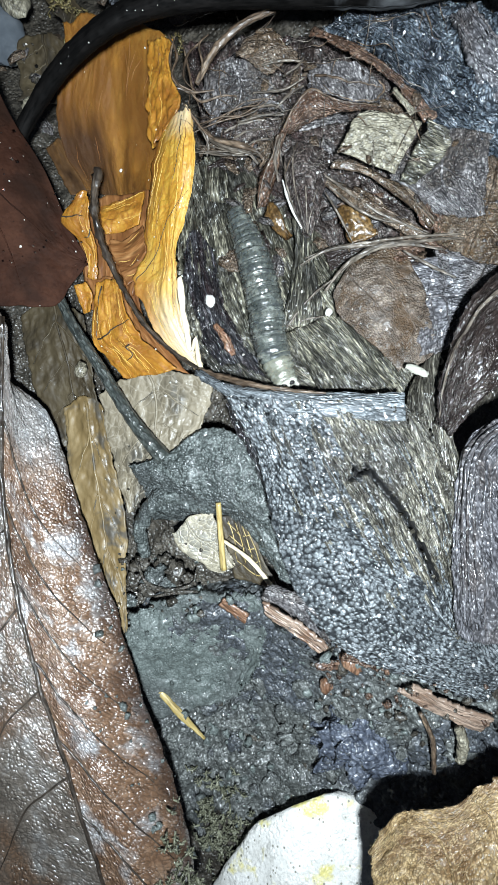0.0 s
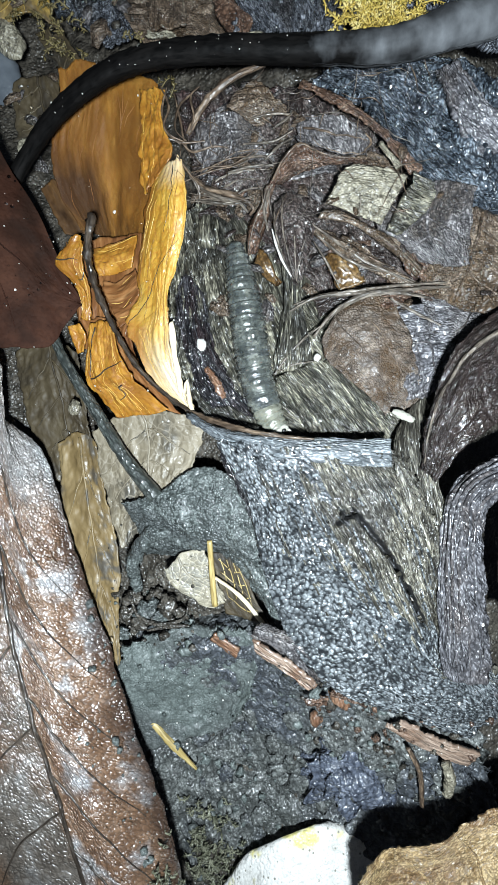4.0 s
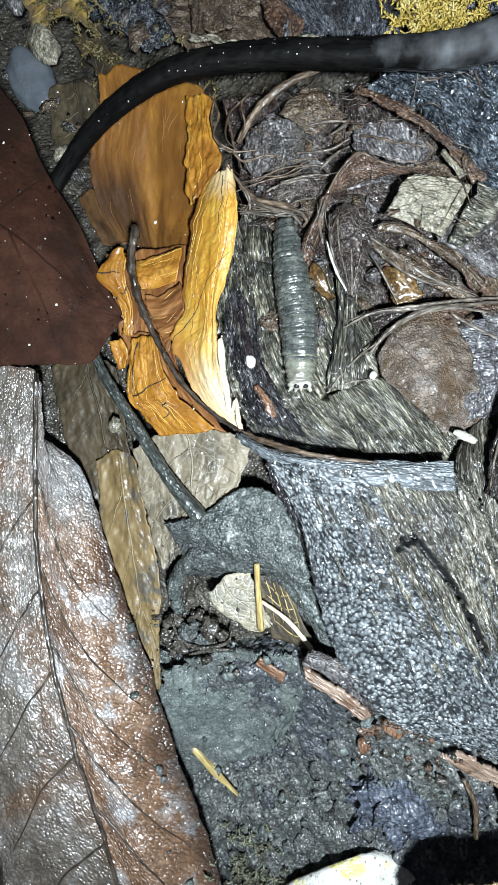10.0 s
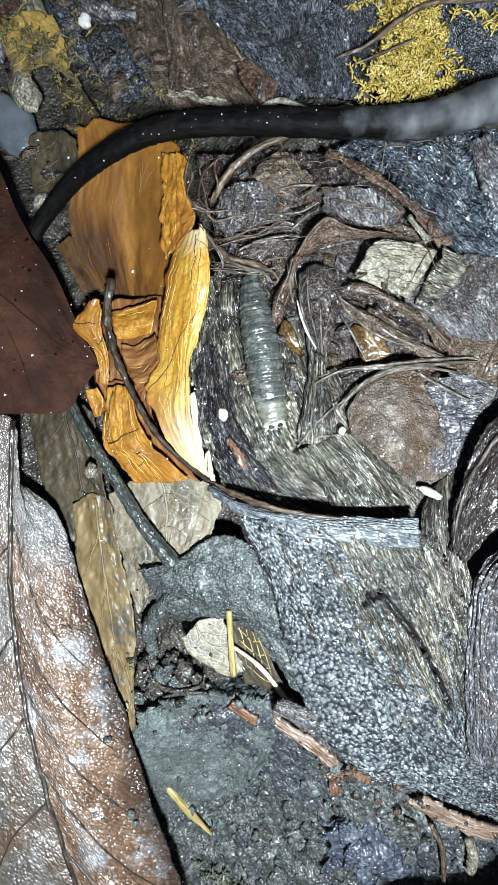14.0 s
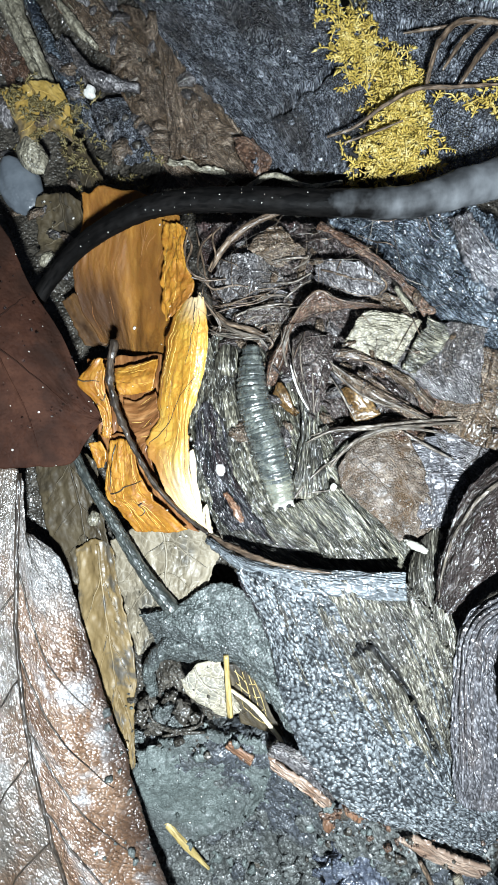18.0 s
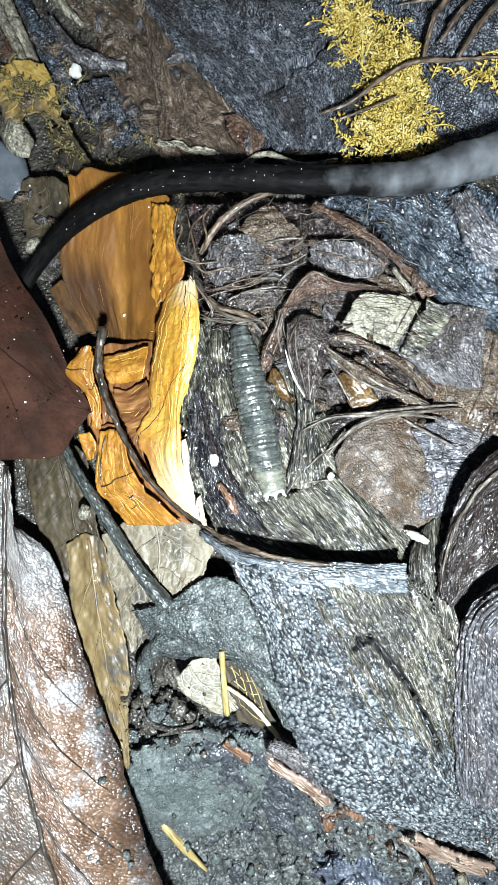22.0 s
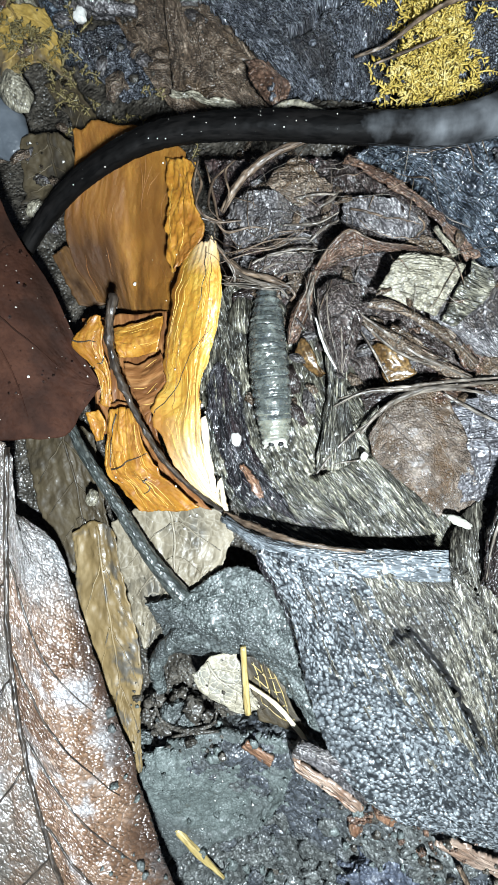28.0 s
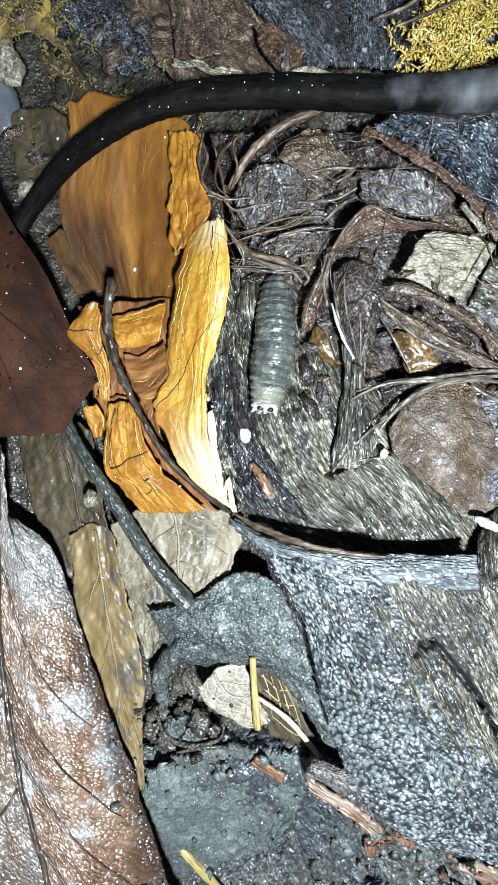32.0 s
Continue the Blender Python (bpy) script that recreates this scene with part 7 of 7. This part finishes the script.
fibre([(4.8, 27.3, 8.0), (4.0, 24.4, 7.4), (4.6, 21.5, 6.6)], [0.2, 0.25, 0.15], FIBRE, seed=11)
for path in ([(0.7, 33.0, 6.0), (3.8, 33.0, 6.6), (5.5, 32.0, 6.4)], [(-1.7, 30.9, 6.0), (2.2, 31.5, 6.6), (5.5, 31.6, 6.6)], [(5.3, 36.8, 7.2), (7.5, 38.0, 7.8), (8.3, 39.3, 7.6)], [(4.1, 32.3, 6.8), (6.4, 34.2, 7.4), (8.3, 35.1, 7.6)], [(0.7, 34.9, 6.6), (5.3, 34.9, 7.2), (8.3, 36.2, 7.6)], [(2.1, 37.9, 8.0), (5.1, 38.4, 8.2), (8.0, 38.6, 7.8)]):
    fibre(path, [0.12, 0.24, 0.12], FIBRE, seed=len(path) + int(path[0][0]))
fibre([(28.9, -64.1, -1.0), (31.5, -69.7, -2.4), (32.5, -76.8, -4.4)], [0.4, 0.5, 0.4], ROOT, "dark root sticking out of the mud", "root", 15, "root")
fibre([(35.3, -66.4, -0.6), (36.2, -69.5, -1.2), (36.2, -73.1, -2.2)], [0.9, 1.0, 0.8], CREAM, "pale broken splinter in the mud", "splinter", 16, "wood")


def bundle(points, r, count, spread, material, label, seed):
    rng = np.random.default_rng(seed)
    base = np.array(points)
    for k in range(count):
        shift = rng.normal(0, spread, 3) * (1, 1, 0.4)
        bend = rng.normal(0, spread * 0.6, base.shape) * (1, 1, 0.4)
        q = r * rng.uniform(0.5, 1.2)
        fibre(base + shift + bend, [q * 0.4, q, q * 0.9, q * 0.3], material, label, seed=seed + k)


bundle([(-8.0, 31.6, 4.6), (-4.3, 32.5, 5.6), (-0.3, 33.5, 6.0), (3.7, 34.7, 6.4)], 0.12, 5, 0.8, ROOT, "fine dark rootlet over the litter", 61)
bundle([(-8.2, 27.7, 4.2), (-5.1, 26.8, 5.0), (-1.1, 26.0, 5.6), (2.5, 26.7, 6.0)], 0.2, 4, 0.5, FIBRE, "fine pale rootlet over the larva", 71)
for path in ([(-12.5, 45.3, 5.0), (-10.9, 41.2, 6.0), (-11.6, 37.8, 6.4), (-9.3, 35.6, 6.0), (-7.0, 36.2, 5.4)], [(-11.4, 44.7, 5.4), (-12.0, 40.5, 6.0), (-10.8, 36.7, 6.6), (-7.9, 35.5, 6.0)], [(-10.3, 44.1, 5.0), (-9.3, 39.9, 5.6), (-8.6, 36.4, 6.0), (-7.5, 33.4, 5.6)], [(-10.9, 35.9, 6.6), (-8.3, 35.6, 6.0), (-4.8, 35.9, 6.0)], [(-7.1, 43.9, 5.4), (-9.3, 41.2, 6.0), (-9.8, 37.5, 6.4), (-8.1, 35.8, 6.0)],
             [(-9.9, 33.6, 6.6), (-7.8, 30.9, 6.0), (-6.3, 28.9, 5.4), (-7.1, 27.2, 4.6)], [(-8.9, 35.5, 6.2), (-7.2, 34.2, 6.0), (-4.0, 34.7, 6.4), (-1.7, 34.3, 6.8)], [(-6.1, 44.6, 5.6), (-7.5, 42.8, 6.0), (-7.0, 39.6, 6.2), (-7.8, 37.0, 6.0)]):
    fibre(path, [0.1, 0.2, 0.16, 0.08], ROOT if path[0][0] < -6 else FIBRE, "fine tangled rootlet by the orange leaf", seed=int(abs(path[1][1] * 10)))
# roots among the moss
for path, r in (([(42.0, 74.4, 8.6), (36.9, 74.8, 8.8), (31.5, 75.1, 8.8), (28.6, 72.9, 8.6), (27.5, 70.9, 8.0), (26.4, 65.9, 7.2)], 0.45), ([(36.1, 75.8, 8.6), (33.1, 73.8, 8.6), (31.2, 71.7, 8.4), (28.9, 68.4, 7.6)], 0.35), ([(38.6, 75.8, 8.6), (37.3, 73.6, 8.8), (34.9, 70.9, 8.4), (33.3, 68.7, 8.0), (31.5, 65.9, 7.2)], 0.45),
                ([(11.0, 59.1, 5.6), (15.2, 59.8, 7.0), (19.8, 62.6, 8.0), (24.8, 65.0, 8.2), (30.8, 65.4, 8.0), (38.0, 66.0, 7.8)], 0.32), ([(22.9, 74.8, 7.0), (27.4, 75.0, 7.6), (31.7, 75.2, 8.2)], 0.25), ([(13.8, 58.0, 5.8), (18.3, 59.2, 6.6), (22.7, 60.4, 7.6)], 0.2)):
    fibre(path, [r * 0.6, r, r * 1.1, r * 0.6], ROOT, "brown root over black wood", "root", int(r * 100), "root", rough=0.35)
fibre([(-2.5, 51.9, 3.0), (2.3, 53.8, 4.0), (8.0, 51.4, 5.0), (13.6, 51.9, 5.5)], [0.4, 0.5, 0.4, 0.3], CREAM, "pale rootlet beside the stalk", "root", 20, "root")


def grain(name, spot, size, material, label, category, seed=1, rough=0.2, turn=0.0):
    return solid(name, lump(spot, size, seed, rough, 3, turn), material, label, category)


grain("grain", (-6.3, 4.8, 2.6), (0.8, 1.1, 0.6), WHITE, "white grain of sand on the bark", "grain", 3)
grain("grain", (12.4, 2.2, 4.9), (0.5, 0.65, 0.5), WHITE, "white grain of sand on the bark", "grain", 4, 0.4)
solid("seed", tube([(23.9, -6.5, 6.6), (25.1, -7.0, 7.0), (26.5, -7.7, 7.0), (27.8, -8.5, 6.8)], [0.4, 0.62, 0.58, 0.4], 10, 16, 0.4, 5, 0.7), DISC, "cream coloured oblong seed husk", "seed")
grain("clod", (-5.2, 23.1, 2.4), (2.2, 2.8, 1.3), WOOD_PALE, "olive lump of soil beside the larva", "soil", 11, 0.3)
grain("grain", (-30.7, -5.1, -6.0), (1.1, 1.5, 0.9), CREAM, "pale lump under the stalk", "grain", 12)
grain("grain", (37.3, -78.4, -6.0), (0.7, 0.6, 0.5), WHITE, "white grain of sand on the mud", "grain", 14)
grain("grain", (-8.0, -68.4, -15.4), (0.8, 0.7, 0.5), WHITE, "white grain of sand on the mud", "grain", 15)
grain("grain", (13.9, -63.4, -8.0), (1.3, 1.6, 0.9), RUST, "brown bark crumb in the mud", "bark", 16)
grain("grain", (17.2, -56.2, -2.0), (2.2, 1.2, 0.9), RUST, "brown bark crumb in the mud", "bark", 17, 0.3, -0.6)
grain("stone", (-41.3, 45.2, -10.0), (1.8, 1.3, 1.0), CREAM, "small cream coloured pebble", "stone", 18, 0.2, 0.6)
grain("stone", (-46.7, 67.9, -14.0), (1.8, 2.2, 1.2), CREAM, "small pale wet pebble", "stone", 19)


# ---- scattered crumbs, flakes and hairs, too many to count ----
def scatter(count, seed, area, make):
    rng = np.random.default_rng(seed)
    out = []
    for _ in range(count):
        x, y = rng.uniform(area[0], area[1]), rng.uniform(area[2], area[3])
        q = make(rng, x, y, height_at(x, y))
        if q is not None:
            out.append(q)
    return join(out)


def crumb(lo, hi, keep=None):
    def make(rng, x, y, z):
        if keep and not keep(x, y, z):
            return None
        r = lo + (hi - lo) * rng.random() ** 3
        return lump((x, y, z + r * 0.3), (r * rng.uniform(0.7, 1.3), r * rng.uniform(0.7, 1.3), r * 0.8), int(rng.integers(1, 9999)), 0.6, 2, rng.uniform(0, 3))
    return make


def flake(lo, hi, keep=None):
    def make(rng, x, y, z):
        if keep and not keep(x, y, z):
            return None
        a, r, w = rng.uniform(0, 6.28), rng.uniform(lo, hi), rng.uniform(0.3, 0.7)
        d, e = np.array([math.cos(a), math.sin(a), rng.uniform(-0.2, 0.2)]), np.array([-math.sin(a), math.cos(a), rng.uniform(-0.3, 0.3)])
        c = np.array([x, y, z + 0.35])
        bend = np.array([0, 0, rng.uniform(0, 0.35) * r])
        v, k = [], int(rng.integers(3, 6))
        for i in range(-2, 3):
            wide = w * (1 - 0.22 * abs(i)) * rng.uniform(0.75, 1.2)
            for j in (-1, 1):
                v.append(c + d * r * i / 2 + e * r * wide * j - bend * (i * i / 4) + bend)
        v = np.array(v)
        v = np.vstack([v, v - np.array([0, 0, 0.18])])
        f = []
        for i in range(4):
            q = 2 * i
            f += [(q, q + 2, q + 3, q + 1), (q + 10, q + 11, q + 13, q + 12), (q, q + 10, q + 12, q + 2), (q + 1, q + 3, q + 13, q + 11)]
        f += [(0, 1, 11, 10), (8, 18, 19, 9)]
        uv = np.tile(np.array([[j * r * w, i * r / 2] for i in range(-2, 3) for j in (-1, 1)]), (2, 1))
        return v, f, uv
    return make


def hair(lo, hi, r0, keep=None):
    def make(rng, x, y, z):
        if keep and not keep(x, y, z):
            return None
        a, n = rng.uniform(0, 6.28), rng.uniform(lo, hi)
        p, pts = np.array([x, y]), []
        for i in range(5):
            pts.append((p[0], p[1], max(height_at(p[0], p[1]), z - 1.0) + 0.15 + 0.5 * rng.random()))
            a += rng.uniform(-0.28, 0.28)
            p = p + n / 4 * np.array([math.cos(a), math.sin(a)])
        r = r0 * rng.uniform(0.5, 1.3)
        return tube(pts, [r * 0.6, r, r * 0.4], 5, 12)
    return make


def stuff(name, data, material, label, category):
    solid(name, data, material, label, category, kind="stuff")


PIT = (-4, 42, 8, 48)
mound = lambda x, y, z: 3.2 < z < 9.5 and (x + 4) * 0.9 + (y - 8) > 6 and x * 0.7 + y < 52
stuff("litter_flakes", scatter(22, 31, PIT, flake(0.4, 1.1, mound)), LITTER, "small brown leaf flakes over the litter", "litter")
stuff("litter_flakes", scatter(30, 32, PIT, flake(0.4, 1.1, mound)), LITTER_DARK, "small dark leaf flakes over the litter", "litter")
stuff("litter_crumbs", scatter(150, 33, PIT, crumb(0.08, 0.3, mound)), LITTER_GREY, "grey crumbs over the litter", "litter")
stuff("litter_hairs", scatter(40, 34, (-2, 34, 14, 44), hair(2, 6, 0.05, mound)), FIBRE, "short pale fibres over the litter", "fibres")
in_pit = lambda x, y, z: (x + 4) * 0.9 + (y - 8) > 3 and z < 4.2
stuff("litter_flakes", scatter(110, 1, PIT, flake(0.8, 2.6, in_pit)), LITTER, "small brown leaf flakes in the litter", "litter")
stuff("litter_flakes", scatter(80, 2, PIT, flake(0.8, 2.4, in_pit)), LITTER_GREY, "small grey leaf flakes in the litter", "litter")
stuff("litter_flakes", scatter(60, 3, PIT, flake(0.8, 2.2, in_pit)), DARK_LEAF, "small black leaf flakes in the litter", "litter")
stuff("litter_hairs", scatter(26, 4, (-2, 24, 24, 46), hair(4, 11, 0.06, None)), FIBRE, "fine pale plant fibres in the litter", "fibres")
stuff("litter_hairs", scatter(30, 5, (-4, 28, 22, 50), hair(3, 8, 0.08, None)), ROOT, "fine brown rootlets in the litter", "fibres")
stuff("leaf_edge_hairs", scatter(14, 6, (-9, -2, 26, 44), hair(3, 7, 0.07)), ROOT, "fine brown hairs along the orange leaf", "fibres")
left = lambda x, y, z: z < -2 and y > 40 and not (-37 < x < -6 and y < 66)
stuff("soil_crumbs", scatter(190, 7, (-60, 2, 40, 105), crumb(0.2, 1.0, left)), SOIL, "dark soil crumbs in the hollow", "soil")
stuff("litter_flakes", scatter(80, 8, (-62, 0, 40, 110), flake(1.0, 3.0, left)), LITTER, "brown leaf flakes in the hollow", "litter")
stuff("litter_flakes", scatter(60, 9, (-62, 0, 40, 110), flake(1.0, 2.8, left)), LITTER_GREY, "grey leaf flakes in the hollow", "litter")
hollow = lambda x, y, z: z < -12
stuff("soil_crumbs", scatter(260, 10, (-40, -6, -48, 18), crumb(0.3, 1.3, hollow)), SOIL, "dark soil crumbs under the leaves", "soil")
stuff("mud_crumbs", scatter(500, 11, (-30, 42, -100, -40), crumb(0.15, 0.9, lambda x, y, z: z < 0.5 and x < 30)), MUD, "grey mud crumbs on the bank", "soil")
stuff("mud_crumbs", scatter(130, 12, (10, 44, -80, -48), crumb(0.2, 0.9, lambda x, y, z: -12 < z < 1)), SOIL, "black soil crumbs along the slab", "soil")
stuff("bark_crumbs", scatter(110, 16, (12, 44, -66, -46), crumb(0.15, 0.7, lambda x, y, z: -9 < z < 3)), LITTER_RED, "russet bark crumbs along the slab", "bark")
stuff("sand_grains", scatter(260, 13, (-45, 42, -70, 60), crumb(0.06, 0.24)), WHITE, "tiny pale sand grains strewn about", "sand")
black = lambda x, y, z: z > -1
stuff("wood_crumbs", scatter(260, 14, (-10, 50, 54, 110), crumb(0.15, 0.6, black)), WOOD_BLACK, "black wood crumbs on the wood", "soil")


stuff("crumbled_mud", scatter(90, 15, (-25, -8, -50, -36), crumb(0.2, 0.9)), SOIL, "dark crumbled soil in the hollow of the mud", "soil")


# ---- moss ----
LEAFLET = [(0, 2, 1), (0, 1, 3), (0, 3, 2), (4, 1, 2), (4, 3, 1), (4, 2, 3)]


def leaflet(q, e):
    side = np.array([-e[1], e[0], 0]) * 0.2
    e = np.array([e[0], e[1], 0.1])
    v = np.array([q, q + e * 0.45 + (0, 0, 0.16), q + e * 0.45 - side, q + e * 0.45 + side, q + e])
    return v, LEAFLET, v[:, :2]


def moss(name, line, width, count, material, label, seed, long=(1.4, 3.6), r0=0.15):
    rng = np.random.default_rng(seed)
    p = spline(line, 100)
    out = []
    for _ in range(count):
        c = p[rng.integers(0, 100)][:2] + rng.normal(0, width, 2)
        a, n = rng.uniform(0, 6.28), rng.uniform(*long)
        d = np.array([math.cos(a), math.sin(a)])
        z = height_at(*c) + 0.1
        lift = rng.uniform(0.3, 1.6)
        pts = [(*c, z), (*(c + d * n * 0.5), z + lift), (*(c + d * n + rng.normal(0, 0.4, 2)), z + lift * rng.uniform(0.2, 0.9))]
        out.append(tube(pts, [r0, r0 * 0.8, r0 * 0.3], 5, 9))
        stem = spline(pts, 9)
        for i in range(1, 8):
            for side in (-1, 1):
                if rng.random() < 0.35:
                    continue
                e = np.array([-d[1], d[0]]) * side * 0.75 + d * 0.5
                q = stem[i]
                out.append(leaflet(q, (e + rng.normal(0, 0.25, 2)) * rng.uniform(0.6, 1.3)))
    tagged(solid(name, join(out), material, label, "moss"), kind="stuff")


moss("moss", [(13.5, 79.2, 6.0), (17.2, 73.5, 6.0), (21.9, 68.8, 6.0), (21.9, 62.2, 6.0), (20.2, 56.8, 5.5), (17.5, 51.9, 5.0)], 2.2, 420, MOSS, "bright yellow feathery moss on black wood", 1)
moss("moss", [(21.9, 69.7, 6.0), (24.3, 64.1, 6.0), (25.7, 58.4, 6.0), (22.9, 54.2, 6.0)], 1.5, 170, MOSS, "bright yellow feathery moss on black wood", 2)
moss("moss", [(0.3, 87.7, 3.0), (10.0, 87.7, 4.0), (17.4, 82.0, 5.0)], 1.5, 50, MOSS_DULL, "dull yellow moss shoots on black wood", 3)
moss("moss", [(-50.1, 77.5, -16.0), (-40.8, 71.4, -14.0), (-31.5, 65.0, -11.0)], 2.8, 80, MOSS_DULL, "dull ochre moss in the hollow", 4)
moss("moss", [(-30.5, 62.3, -8.0), (-23.3, 60.6, -6.0), (-16.5, 56.9, -4.0)], 1.6, 40, MOSS_DULL, "dull ochre moss behind the orange leaf", 5)
moss("moss", [(33.9, 65.1, 6.5), (39.2, 64.8, 7.0)], 1.3, 18, MOSS, "small yellow moss tuft on black wood", 6)
moss("moss", [(-11.0, -89.5, -16.0), (-7.6, -97.6, -16.0), (-1.8, -100.1, -15.0)], 3.2, 170, MUD_MOSS, "muddy olive moss on the bank", 7, (1.0, 2.2), 0.25)


# ---- water ----
def drops(count, seed, area, lo, hi, keep=None):
    def make(rng, x, y, z):
        if keep and not keep(x, y, z):
            return None
        r = lo + (hi - lo) * rng.random() ** 4
        return lump((x, y, z + r * 0.15), (r, r, r * 0.6), 3, 0.04, 2)
    return scatter(count, seed, area, make)


stuff("water_drops", drops(140, 21, (-48, -26, -75, 2), 0.05, 0.14, lambda x, y, z: z > -7), WATER, "clear water beads on the weathered leaf", "water")
stuff("water_drops", drops(150, 22, (-58, -28, 10, 50), 0.1, 0.34, lambda x, y, z: z > -5), WATER, "clear water beads on the dark brown leaf", "water")
stuff("water_drops", drops(130, 23, (-60, -18, 30, 90), 0.2, 0.8, lambda x, y, z: x < -37 or y > 60), WATER, "clear water beads in the hollow", "water")
stuff("water_drops", drops(120, 24, (-26, 20, -75, -18), 0.08, 0.24), WATER, "clear water beads on the mud", "water")
def beads_along(points, r, count, seed):
    rng = np.random.default_rng(seed)
    p = spline(points, 200)
    out = []
    for _ in range(count):
        q, a, k = p[rng.integers(0, 200)], rng.uniform(-1.1, 1.1), 0.03 + 0.1 * rng.random() ** 2
        out.append(lump((q[0] + rng.normal(0, 0.1), q[1] + r * math.sin(a), q[2] + r * math.cos(a)), (k, k, k), 3, 0.05, 1))
    return join(out)


# white specks added in place of bright glints from drops on the stalk
stuff("sand_grains", beads_along([(-30.5, 42.8, 2.0), (-22.3, 45.6, 6.0), (-14.4, 47.1, 8.0), (-3.1, 46.7, 10.0), (7.7, 45.7, 11.0), (15.1, 45.5, 11.2), (21.0, 45.5, 10.9)], 1.78, 55, 5), WHITE, "tiny white specks painted as water glints on the black stalk", "sand")
# likewise on the brown leaf: white colour stands in for drop glints
stuff("sand_grains", scatter(90, 26, (-58, -28, 10, 50), crumb(0.05, 0.16, lambda x, y, z: z > -5)), WHITE, "tiny white specks painted as water glints on the dark brown leaf", "sand")



def motions():
    times = [t for t, _ in AXIS]
    tracks = [ring_poses(points) for _, points in AXIS]
    for k, seg in enumerate(SEGMENTS):
        walk(seg, [(t, poses[k]) for t, poses in zip(times, tracks)])


motions()
